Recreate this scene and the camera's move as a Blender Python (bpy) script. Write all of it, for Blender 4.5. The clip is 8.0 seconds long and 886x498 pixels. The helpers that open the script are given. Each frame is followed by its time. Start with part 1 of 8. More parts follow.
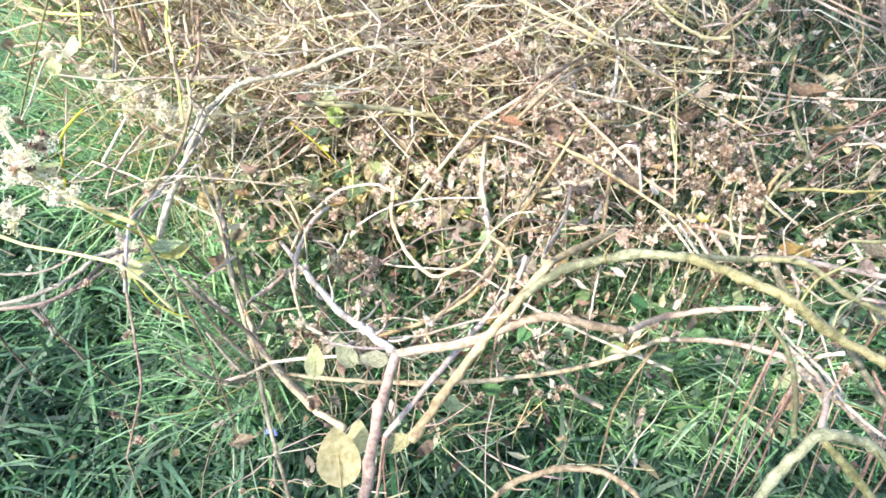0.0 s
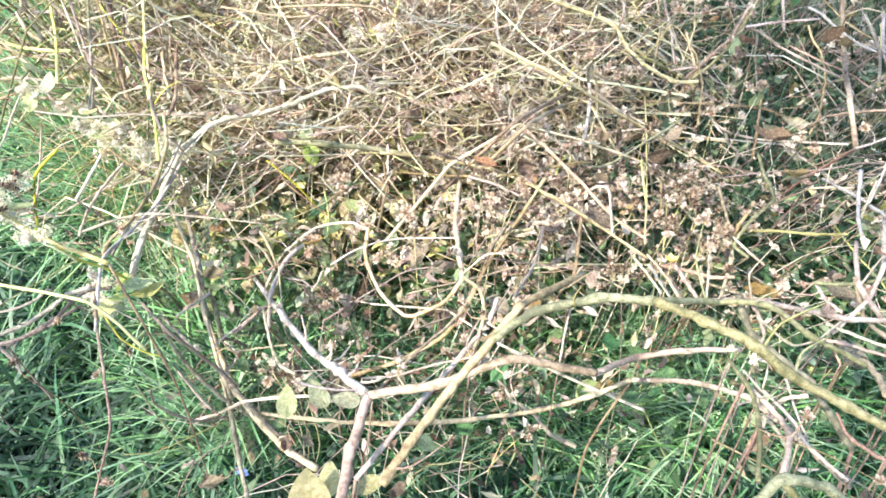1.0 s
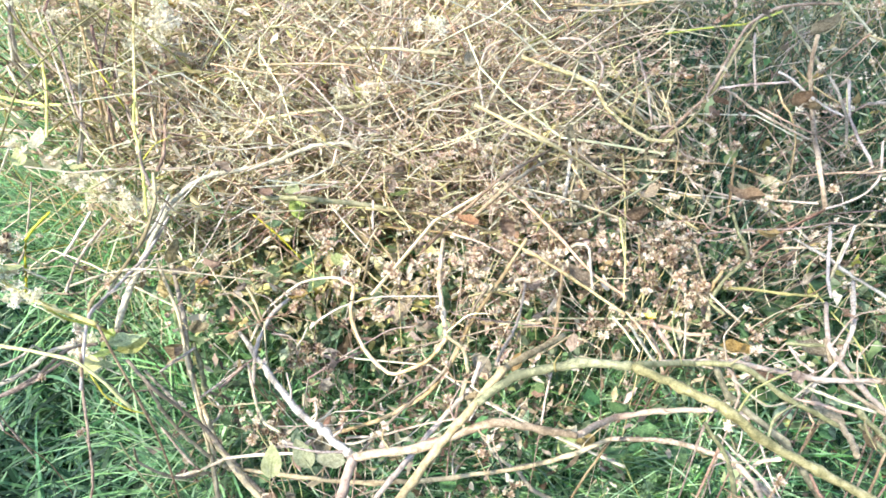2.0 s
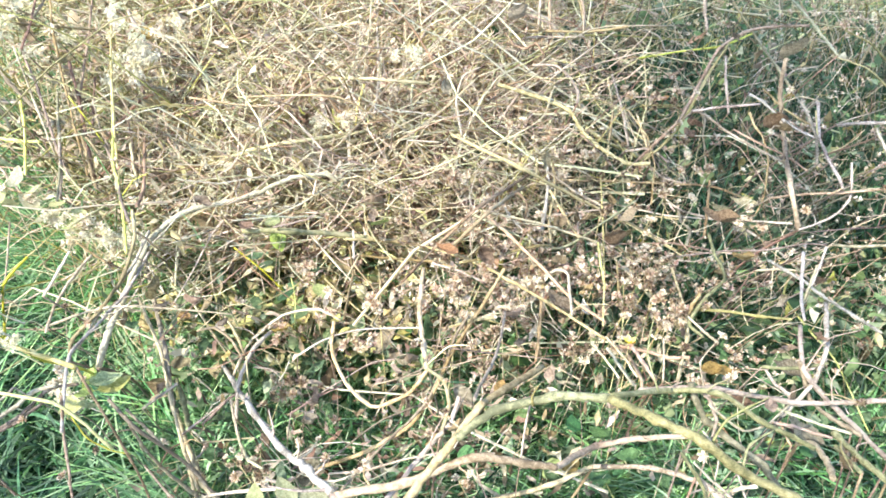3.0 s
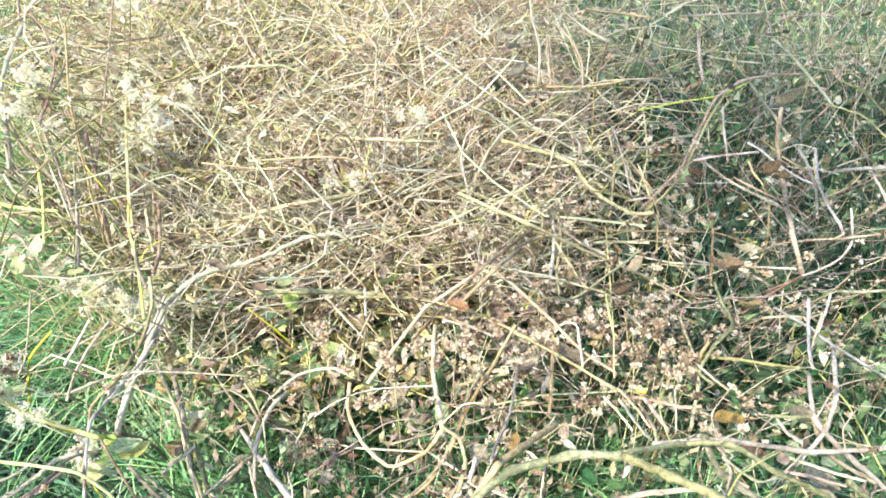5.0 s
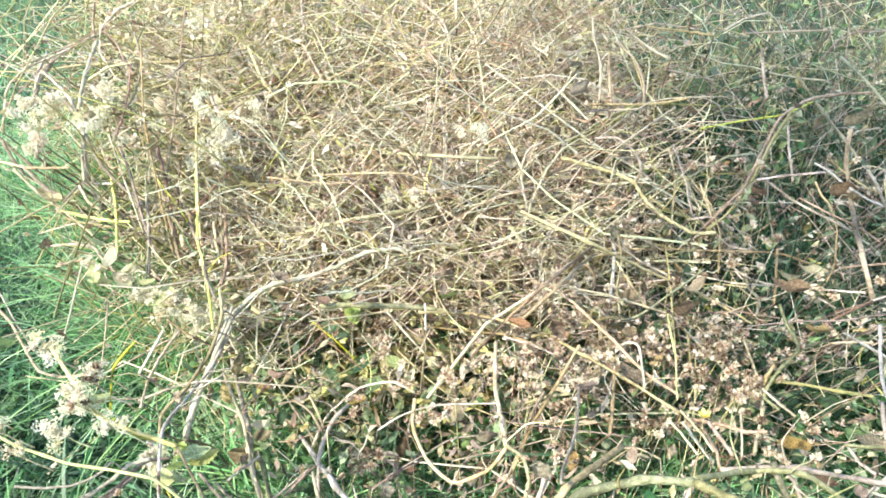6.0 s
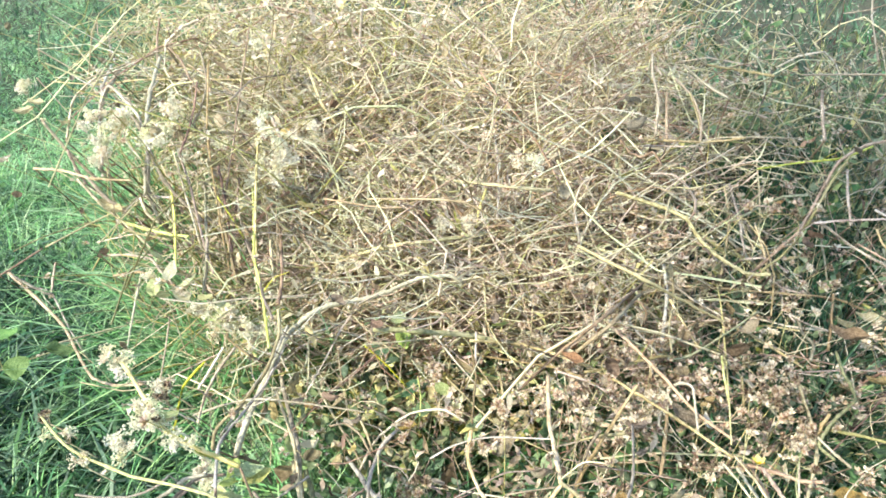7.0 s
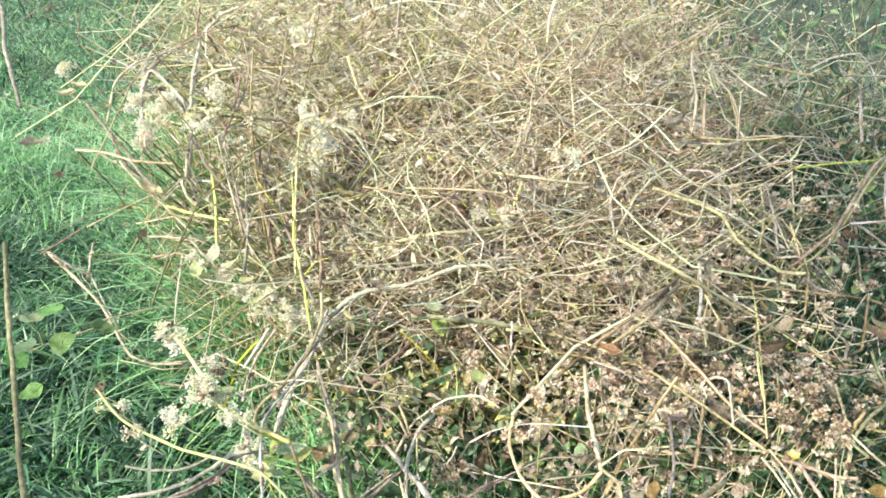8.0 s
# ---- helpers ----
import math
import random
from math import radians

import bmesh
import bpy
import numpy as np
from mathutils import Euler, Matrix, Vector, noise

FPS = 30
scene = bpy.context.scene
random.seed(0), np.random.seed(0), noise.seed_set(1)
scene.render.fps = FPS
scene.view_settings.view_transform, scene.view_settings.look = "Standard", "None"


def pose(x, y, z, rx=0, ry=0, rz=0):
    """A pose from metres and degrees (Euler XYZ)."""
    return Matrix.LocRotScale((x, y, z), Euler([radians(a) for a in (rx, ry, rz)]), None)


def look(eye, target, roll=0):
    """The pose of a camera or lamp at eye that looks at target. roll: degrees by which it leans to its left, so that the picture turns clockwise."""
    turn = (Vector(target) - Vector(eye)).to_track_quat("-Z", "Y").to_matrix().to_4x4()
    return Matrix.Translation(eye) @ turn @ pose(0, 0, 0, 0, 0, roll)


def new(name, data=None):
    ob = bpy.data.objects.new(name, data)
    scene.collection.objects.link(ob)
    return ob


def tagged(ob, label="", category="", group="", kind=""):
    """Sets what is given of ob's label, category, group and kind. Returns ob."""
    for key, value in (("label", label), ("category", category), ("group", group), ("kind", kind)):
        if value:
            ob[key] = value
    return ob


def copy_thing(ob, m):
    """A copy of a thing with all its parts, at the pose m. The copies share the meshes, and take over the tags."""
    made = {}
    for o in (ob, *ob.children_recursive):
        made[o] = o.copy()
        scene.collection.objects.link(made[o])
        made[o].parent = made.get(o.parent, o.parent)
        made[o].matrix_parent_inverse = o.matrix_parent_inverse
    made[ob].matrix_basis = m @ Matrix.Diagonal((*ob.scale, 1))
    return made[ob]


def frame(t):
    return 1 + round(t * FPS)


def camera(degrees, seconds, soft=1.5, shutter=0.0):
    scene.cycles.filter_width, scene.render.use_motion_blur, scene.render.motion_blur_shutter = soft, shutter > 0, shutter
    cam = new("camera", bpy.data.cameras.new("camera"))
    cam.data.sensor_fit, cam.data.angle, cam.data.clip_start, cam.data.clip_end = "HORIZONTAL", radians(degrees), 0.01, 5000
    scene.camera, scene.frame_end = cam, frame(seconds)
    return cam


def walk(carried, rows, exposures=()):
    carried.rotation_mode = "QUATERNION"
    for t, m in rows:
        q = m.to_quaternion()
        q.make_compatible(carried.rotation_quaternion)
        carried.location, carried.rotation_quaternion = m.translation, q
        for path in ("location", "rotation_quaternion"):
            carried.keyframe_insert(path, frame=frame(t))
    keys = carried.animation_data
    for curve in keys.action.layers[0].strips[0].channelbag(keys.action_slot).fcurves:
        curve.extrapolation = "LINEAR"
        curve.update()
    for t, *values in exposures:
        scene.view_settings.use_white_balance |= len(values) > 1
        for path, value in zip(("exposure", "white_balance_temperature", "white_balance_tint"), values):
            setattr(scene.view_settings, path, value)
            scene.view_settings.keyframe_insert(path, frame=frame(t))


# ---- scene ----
cam = camera(61.0, 8.0, soft=1.7)
PATH = [
    (0, (0.0727, 0.0608, 0.9179), (0.0233, 0.8160, 0.2643), -1.48),
    (0.5, (0.0753, 0.0615, 0.9211), (0.0353, 0.8239, 0.2753), -0.22),
    (1, (0.0776, 0.0613, 0.9299), (0.0568, 0.8443, 0.3082), 0.21),
    (1.5, (0.0763, 0.0573, 0.9389), (0.0695, 0.8492, 0.3283), 1.08),
    (2, (0.0756, 0.0597, 0.9596), (0.0770, 0.8744, 0.3798), 1.42),
    (2.2, (0.0769, 0.0613, 0.9675), (0.0775, 0.8855, 0.4012), 1.02),
    (3.5, (0.0878, 0.0642, 0.9822), (0.1153, 0.8928, 0.4231), 0.44),
    (4, (0.0857, 0.0614, 0.9889), (0.1141, 0.8991, 0.4435), -0.17),
    (4.5, (0.0856, 0.0602, 0.9959), (0.1062, 0.9084, 0.4667), -0.84),
    (5.8, (0.0611, 0.0514, 1.0224), (0.0284, 0.9155, 0.5200), -2.33),
    (6, (0.0550, 0.0525, 1.0236), (0.0072, 0.9158, 0.5213), -2.38),
    (6.5, (0.0346, 0.0563, 1.0409), (-0.0295, 0.9296, 0.5580), -1.11),
    (7, (0.0131, 0.0505, 1.0460), (-0.0712, 0.9225, 0.5639), -0.87),
    (7.5, (-0.0121, 0.0373, 1.0464), (-0.1195, 0.9060, 0.5628), 0.01),
    (8, (-0.0254, 0.0276, 1.0480), (-0.1270, 0.8939, 0.5589), 0.16),
]
walk(cam, [(t, look(eye, target, roll)) for t, eye, target, roll in PATH], exposures=[(0, 2.02, 6350, 15), (2, 2.00, 6420, 10), (4, 2.00, 6520, 7), (6, 1.89, 6560, 4), (8, 1.70, 6710, 3)])

# ---- light ----
SUN_EL, SUN_AZ = radians(44), radians(-135)      # azimuth from +y (ahead) towards +x
world = bpy.data.worlds.new("world")
scene.world = world
world.use_nodes = True
wn = world.node_tree.nodes
sky = wn.new("ShaderNodeTexSky")
sky.sky_type, sky.sun_disc = "NISHITA", False
sky.sun_elevation, sky.sun_rotation = SUN_EL, SUN_AZ
world.node_tree.links.new(sky.outputs[0], wn["Background"].inputs[0])
wn["Background"].inputs[1].default_value = 0.15
sun_data = bpy.data.lights.new("sun", "SUN")
sun_data.energy, sun_data.angle, sun_data.color = 3.0, radians(0.8), (1.0, 0.94, 0.84)
sun = new("sun", sun_data)
sun_way = Vector((math.sin(SUN_AZ) * math.cos(SUN_EL), math.cos(SUN_AZ) * math.cos(SUN_EL), math.sin(SUN_EL)))
sun.matrix_world = look(sun_way * 20, (0, 0, 0))

# ---- materials ----
rng = np.random.default_rng(11)


def material(name, cols, rough=0.7, grain=60.0, vary=0.5, translucent=0.0, bump=0.6, island=False, hue=0.06):
    """cols: three colours, dark to light. translucent: share of light let through. island: each loose piece takes its own tone."""
    m = bpy.data.materials.new(name)
    m.use_nodes = True
    n, l = m.node_tree.nodes, m.node_tree.links
    bsdf, out = n["Principled BSDF"], n["Material Output"]
    geo = n.new("ShaderNodeNewGeometry")
    info = n.new("ShaderNodeObjectInfo")
    tc = n.new("ShaderNodeTexCoord")
    fine, broad = n.new("ShaderNodeTexNoise"), n.new("ShaderNodeTexNoise")
    fine.inputs["Scale"].default_value, fine.inputs["Detail"].default_value = grain * 4, 6
    broad.inputs["Scale"].default_value, broad.inputs["Detail"].default_value = grain * 0.3, 3
    for t in (fine, broad):
        l.new(tc.outputs["Object"], t.inputs["Vector"])
    speck = n.new("ShaderNodeTexNoise")
    speck.inputs["Scale"].default_value, speck.inputs["Detail"].default_value = grain * 22, 4
    l.new(tc.outputs["Object"], speck.inputs["Vector"])
    mixed = None
    for tex, gain in ((fine, 1.0), (broad, 1.1), (speck, 0.7)):
        add = n.new("ShaderNodeMath")
        add.operation = "MULTIPLY_ADD"
        add.inputs[1].default_value = gain
        add.inputs[2].default_value = 0.5 - 1.4
        l.new(tex.outputs[0], add.inputs[0])
        if mixed:
            l.new(mixed.outputs[0], add.inputs[2])
        mixed = add
    shift = n.new("ShaderNodeMath")
    shift.operation = "MULTIPLY_ADD"
    shift.inputs[1].default_value = vary
    l.new(geo.outputs["Random Per Island"] if island else info.outputs["Random"], shift.inputs[0])
    l.new(mixed.outputs[0], shift.inputs[2])
    less = n.new("ShaderNodeMath")
    less.operation = "SUBTRACT"
    less.inputs[1].default_value = vary * 0.5
    l.new(shift.outputs[0], less.inputs[0])
    ramp = n.new("ShaderNodeValToRGB")
    e = ramp.color_ramp.elements
    e[0].position, e[1].position = 0.22, 0.8
    e[0].color, e[1].color = (*cols[0], 1), (*cols[2], 1)
    mid = e.new(0.5)
    mid.color = (*cols[1], 1)
    l.new(less.outputs[0], ramp.inputs[0])
    # every piece has its own slight hue and strength of colour
    own = n.new("ShaderNodeTexWhiteNoise")
    own.noise_dimensions = "1D"
    wide = n.new("ShaderNodeMath")
    wide.operation = "MULTIPLY"
    wide.inputs[1].default_value = 917.0
    l.new(geo.outputs["Random Per Island"] if island else info.outputs["Random"], wide.inputs[0])
    l.new(wide.outputs[0], own.inputs["W"])
    split = n.new("ShaderNodeSeparateColor")
    l.new(own.outputs["Color"], split.inputs[0])
    hsv = n.new("ShaderNodeHueSaturation")
    for k, (low, span) in enumerate(((0.5 - hue / 2, hue), (0.62, 0.5))):
        fit = n.new("ShaderNodeMath")
        fit.operation = "MULTIPLY_ADD"
        fit.inputs[1].default_value, fit.inputs[2].default_value = span, low
        l.new(split.outputs[k], fit.inputs[0])
        l.new(fit.outputs[0], hsv.inputs[k])
    l.new(ramp.outputs[0], hsv.inputs["Color"])
    l.new(hsv.outputs[0], bsdf.inputs["Base Color"])
    bsdf.inputs["Roughness"].default_value = rough
    bsdf.inputs["Specular IOR Level"].default_value = 0.35
    b = n.new("ShaderNodeBump")
    b.inputs["Strength"].default_value, b.inputs["Distance"].default_value = bump, 0.0015
    l.new(mixed.outputs[0], b.inputs["Height"])
    l.new(b.outputs[0], bsdf.inputs["Normal"])
    if translucent:
        tr, mix = n.new("ShaderNodeBsdfTranslucent"), n.new("ShaderNodeMixShader")
        l.new(hsv.outputs[0], tr.inputs[0])
        mix.inputs[0].default_value = translucent
        l.new(bsdf.outputs[0], mix.inputs[1])
        l.new(tr.outputs[0], mix.inputs[2])
        l.new(mix.outputs[0], out.inputs[0])
    return m


MAT = {
    "pale": material("pale_bark", ((0.13, 0.09, 0.05), (0.275, 0.21, 0.125), (0.42, 0.34, 0.22)), 0.7, 45, 0.35),
    "white": material("bleached_bark", ((0.18, 0.145, 0.105), (0.33, 0.28, 0.21), (0.48, 0.425, 0.34)), 0.6, 70, 0.2),
    "tan": material("tan_bark", ((0.135, 0.09, 0.045), (0.30, 0.215, 0.125), (0.46, 0.355, 0.23)), 0.65, 45, 0.35),
    "grey": material("grey_bark", ((0.14, 0.11, 0.08), (0.34, 0.28, 0.22), (0.55, 0.48, 0.39)), 0.7, 80, 0.25),
    "green": material("green_bark", ((0.09, 0.09, 0.03), (0.22, 0.21, 0.08), (0.36, 0.325, 0.165)), 0.65, 40, 0.35),
    "yellow": material("straw_yellow_bark", ((0.22, 0.175, 0.08), (0.45, 0.375, 0.19), (0.63, 0.55, 0.35)), 0.6, 40, 0.35),
    "brown": material("brown_bark", ((0.09, 0.06, 0.04), (0.22, 0.15, 0.10), (0.38, 0.28, 0.20)), 0.7, 70, 0.3),
    "straw": material("dry_straw", ((0.40, 0.31, 0.18), (0.71, 0.61, 0.42), (0.85, 0.78, 0.60)), 0.75, 30, 0.9, 0.5, 0.2, True, 0.12),
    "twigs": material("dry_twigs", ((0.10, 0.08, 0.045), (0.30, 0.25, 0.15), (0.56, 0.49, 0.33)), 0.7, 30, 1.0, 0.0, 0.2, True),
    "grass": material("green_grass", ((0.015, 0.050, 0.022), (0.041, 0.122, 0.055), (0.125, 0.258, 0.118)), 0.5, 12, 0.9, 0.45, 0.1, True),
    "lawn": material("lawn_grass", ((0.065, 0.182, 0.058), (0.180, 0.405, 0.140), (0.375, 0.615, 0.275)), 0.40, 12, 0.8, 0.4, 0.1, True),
    "hay": material("dying_grass", ((0.19, 0.17, 0.05), (0.45, 0.40, 0.15), (0.68, 0.60, 0.31)), 0.55, 12, 0.8, 0.3, 0.1, True),
    "herb": material("green_leaf", ((0.046, 0.095, 0.034), (0.125, 0.210, 0.082), (0.27, 0.35, 0.16)), 0.6, 50, 0.9, 0.35, 0.3, True),
    "herbleaf": material("herb_leaf", ((0.032, 0.075, 0.028), (0.080, 0.160, 0.060), (0.17, 0.27, 0.11)), 0.6, 50, 0.4, 0.3, 0.3),
    "lime": material("yellow_green_leaf", ((0.23, 0.27, 0.07), (0.44, 0.48, 0.16), (0.64, 0.64, 0.31)), 0.5, 50, 0.3, 0.4, 0.3),
    "paleleaf": material("pale_yellow_leaf", ((0.24, 0.24, 0.10), (0.42, 0.41, 0.20), (0.56, 0.53, 0.32)), 0.55, 40, 0.3, 0.4, 0.3),
    "wilted": material("wilted_leaf", ((0.26, 0.20, 0.11), (0.46, 0.38, 0.24), (0.64, 0.55, 0.39)), 0.7, 40, 0.8, 0.4, 0.4, True),
    "deadleaf": material("dead_leaf", ((0.095, 0.064, 0.036), (0.255, 0.182, 0.110), (0.45, 0.345, 0.23)), 0.75, 50, 1.0, 0.35, 0.5, True, 0.08),
    "bigdead": material("large_dead_leaf", ((0.12, 0.082, 0.045), (0.27, 0.198, 0.118), (0.42, 0.325, 0.21)), 0.75, 60, 0.3, 0.35, 0.6),
    "rust": material("rust_leaf", ((0.16, 0.10, 0.04), (0.32, 0.21, 0.085), (0.46, 0.33, 0.16)), 0.7, 60, 0.2, 0.3, 0.5),
    "fluff": material("seed_fluff", ((0.46, 0.35, 0.22), (0.71, 0.59, 0.43), (0.87, 0.79, 0.66)), 0.8, 60, 0.5, 0.35, 0.2, True),
    "cream": material("cream_flower", ((0.55, 0.49, 0.30), (0.75, 0.70, 0.51), (0.83, 0.79, 0.64)), 0.8, 90, 0.2, 0.5, 0.3),
    "petal": material("yellow_petal", ((0.62, 0.50, 0.02), (0.80, 0.68, 0.03), (0.85, 0.78, 0.10)), 0.6, 90, 0.2, 0.3, 0.2),
    "blue": material("blue_scrap", ((0.10, 0.20, 0.45), (0.22, 0.36, 0.65), (0.5, 0.62, 0.8)), 0.4, 80, 0.2),
    "chaff": material("seed_chaff", ((0.36, 0.245, 0.155), (0.65, 0.495, 0.345), (0.83, 0.70, 0.54)), 0.85, 60, 0.9, 0.5, 0.2, True, 0.08),
    "sap": material("sappy_yellow_stem", ((0.26, 0.24, 0.02), (0.47, 0.43, 0.06), (0.62, 0.56, 0.15)), 0.5, 40, 0.3),
    "clover": material("soft_green_leaf", ((0.06, 0.12, 0.03), (0.13, 0.22, 0.07), (0.24, 0.33, 0.13)), 0.6, 50, 0.3, 0.35, 0.3),
    "soil": material("soil", ((0.016, 0.015, 0.009), (0.048, 0.046, 0.022), (0.085, 0.090, 0.040)), 0.95, 14, 0.0, 0.0, 1.0),
}


# ---- helpers of this scene ----
def mesh_of(name, verts, faces, mat, smooth=True):
    me = bpy.data.meshes.new(name)
    me.from_pydata([tuple(v) for v in verts], [], faces)
    me.materials.append(MAT[mat])
    if smooth:
        me.polygons.foreach_set("use_smooth", [True] * len(me.polygons))
    me.update()
    return me


def grid_mesh(name, verts, quads, mat, smooth=True):
    """A large mesh from arrays: verts (n, 3), quads (m, 4)."""
    me = bpy.data.meshes.new(name)
    me.vertices.add(len(verts))
    me.vertices.foreach_set("co", np.asarray(verts, np.float32).ravel())
    me.loops.add(quads.size)
    me.loops.foreach_set("vertex_index", quads.astype(np.int32).ravel())
    me.polygons.add(len(quads))
    me.polygons.foreach_set("loop_start", np.arange(0, quads.size, quads.shape[1], dtype=np.int32))
    me.polygons.foreach_set("loop_total", np.full(len(quads), quads.shape[1], np.int32))
    me.polygons.foreach_set("use_smooth", np.full(len(quads), smooth))
    me.materials.append(MAT[mat])
    me.update(calc_edges=True)
    me.validate()
    return me


def part(name, me, parent, label=""):
    ob = new(name, me)
    ob.parent = parent
    return tagged(ob, label)


def rotations(way):
    """Two unit vectors across each of the ways (n, 3)."""
    up = np.where(np.abs(way[..., 2:3]) > 0.9, np.array([1.0, 0, 0]), np.array([0, 0, 1.0]))
    a = np.cross(up, way)
    a /= np.linalg.norm(a, axis=-1, keepdims=True) + 1e-9
    return a, np.cross(way, a)


def tubes(name, paths, radii, mat, sides=3):
    """Many thin stalks in one mesh: paths (n, k, 3), radii (n, k)."""
    n, k, _ = paths.shape
    way = np.gradient(paths, axis=1)
    way /= np.linalg.norm(way, axis=-1, keepdims=True) + 1e-9
    a, b = rotations(way)
    ang = np.arange(sides) * 2 * np.pi / sides
    ring = a[:, :, None] * np.cos(ang)[:, None] + b[:, :, None] * np.sin(ang)[:, None]
    verts = (paths[:, :, None] + ring * radii[:, :, None, None]).reshape(-1, 3)
    base = (np.arange(n)[:, None, None] * k + np.arange(k - 1)[None, :, None]) * sides
    s, s2 = np.arange(sides), (np.arange(sides) + 1) % sides
    quads = np.stack([base + s, base + s2, base + sides + s2, base + sides + s], -1).reshape(-1, 4)
    return grid_mesh(name, verts, quads, mat)


def ribbons(name, base, azimuth, length, width, lean, droop, mat, k=5, fold=0.0):
    """Many grass blades or narrow leaves in one mesh, rising from base and bending over along azimuth."""
    n = len(base)
    s = np.linspace(0, 1, k)
    ang = lean[:, None] + droop[:, None] * s
    step = length[:, None] / (k - 1)
    out = np.cumsum(np.sin(ang) * step, 1) - np.sin(ang[:, :1]) * step
    up = np.cumsum(np.cos(ang) * step, 1) - np.cos(ang[:, :1]) * step
    d = np.stack([np.cos(azimuth), np.sin(azimuth), 0 * azimuth], -1)
    side = np.stack([-np.sin(azimuth), np.cos(azimuth), 0 * azimuth], -1)
    twist = rng.normal(0, 0.35, n)[:, None] * s
    mid = base[:, None] + d[:, None] * out[..., None] + np.array([0, 0, 1.0]) * up[..., None]
    mid += side[:, None] * (length[:, None] * 0.12 * rng.normal(0, 1, n)[:, None] * s**2)[..., None]
    w = width[:, None] * np.sqrt(np.clip(1 - s**2.2, 0.0, 1)) * np.clip(0.55 + 1.6 * s, 0, 1) * 0.5
    wide = side[:, None] * np.cos(twist)[..., None] + np.array([0, 0, 1.0]) * np.sin(twist)[..., None]
    verts = np.stack([mid - wide * w[..., None], mid + wide * w[..., None]], 2).reshape(-1, 3)
    b = (np.arange(n)[:, None] * k + np.arange(k - 1)) * 2
    quads = np.stack([b, b + 1, b + 3, b + 2], -1).reshape(-1, 4)
    return grid_mesh(name, verts, quads, mat)


def flakes(name, at, size, mat, narrow=0.55, k=5):
    """Many small curled leaves in one mesh, each turned its own way."""
    n = len(at)
    way = rng.normal(0, 1, (n, 3))
    way[:, 2] *= 0.6
    way /= np.linalg.norm(way, axis=1, keepdims=True)
    a, b = rotations(way)
    s = np.linspace(0, 1, k)
    curl = rng.normal(0, 0.5, n)
    mid = at[:, None] + way[:, None] * (s * 1.0)[:, None] * size[:, None, None] + b[:, None] * (s**2)[:, None] * (curl * size)[:, None, None]
    w = (np.sin(np.pi * np.clip(s * 0.9 + 0.07, 0, 1)) * narrow * 0.5) * size[:, None]
    cup = rng.normal(0, 0.35, n)[:, None, None] * b[:, None]
    wl, wr = w * rng.uniform(0.45, 1.3, w.shape), w * rng.uniform(0.45, 1.3, w.shape)
    mid = mid + b[:, None] * (rng.normal(0, 0.07, w.shape) * size[:, None])[..., None]
    l = mid - a[:, None] * wl[..., None] + cup * wl[..., None]
    r = mid + a[:, None] * wr[..., None] + cup * wr[..., None]
    verts = np.stack([l, mid, r], 2).reshape(-1, 3)
    base = (np.arange(n)[:, None] * k + np.arange(k - 1)) * 3
    q1 = np.stack([base, base + 1, base + 4, base + 3], -1)
    q2 = np.stack([base + 1, base + 2, base + 5, base + 4], -1)
    return grid_mesh(name, verts, np.concatenate([q1, q2], 1).reshape(-1, 4), mat)


def tufts(name, at, size, mat, rays=9):
    """Many little seed heads in one mesh: short bracts that spread from one point."""
    n = len(at)
    way = rng.normal(0, 1, (n, rays, 3))
    way[..., 2] = np.abs(way[..., 2]) * 0.9 + 0.1
    way /= np.linalg.norm(way, axis=-1, keepdims=True)
    a, _ = rotations(way)
    tip = at[:, None] + way * (size[:, None] * rng.uniform(0.6, 1.0, (n, rays)))[..., None]
    w = (a * size[:, None, None] * 0.22)
    root = at[:, None] + 0 * way
    verts = np.stack([root, (root + tip) / 2 - w, tip, (root + tip) / 2 + w], 2).reshape(-1, 3)
    b = np.arange(n * rays) * 4
    return grid_mesh(name, verts, np.stack([b, b + 1, b + 2, b + 3], -1), mat, False)


def spline(nodes, per=7, slack=0.34):
    """A line through a stem's nodes, with rather sharp bends."""
    p = np.array(nodes, float)
    p = np.concatenate([2 * p[:1] - p[1:2], p, 2 * p[-1:] - p[-2:-1]])
    out = []
    for i in range(1, len(p) - 2):
        m0, m1 = (p[i + 1] - p[i - 1]) * slack, (p[i + 2] - p[i]) * slack
        for s in np.arange(per) / per:
            out.append((2 * s**3 - 3 * s**2 + 1) * p[i] + (s**3 - 2 * s**2 + s) * m0 + (3 * s**2 - 2 * s**3) * p[i + 1] + (s**3 - s**2) * m1)
    return np.array(out + [p[-2]])


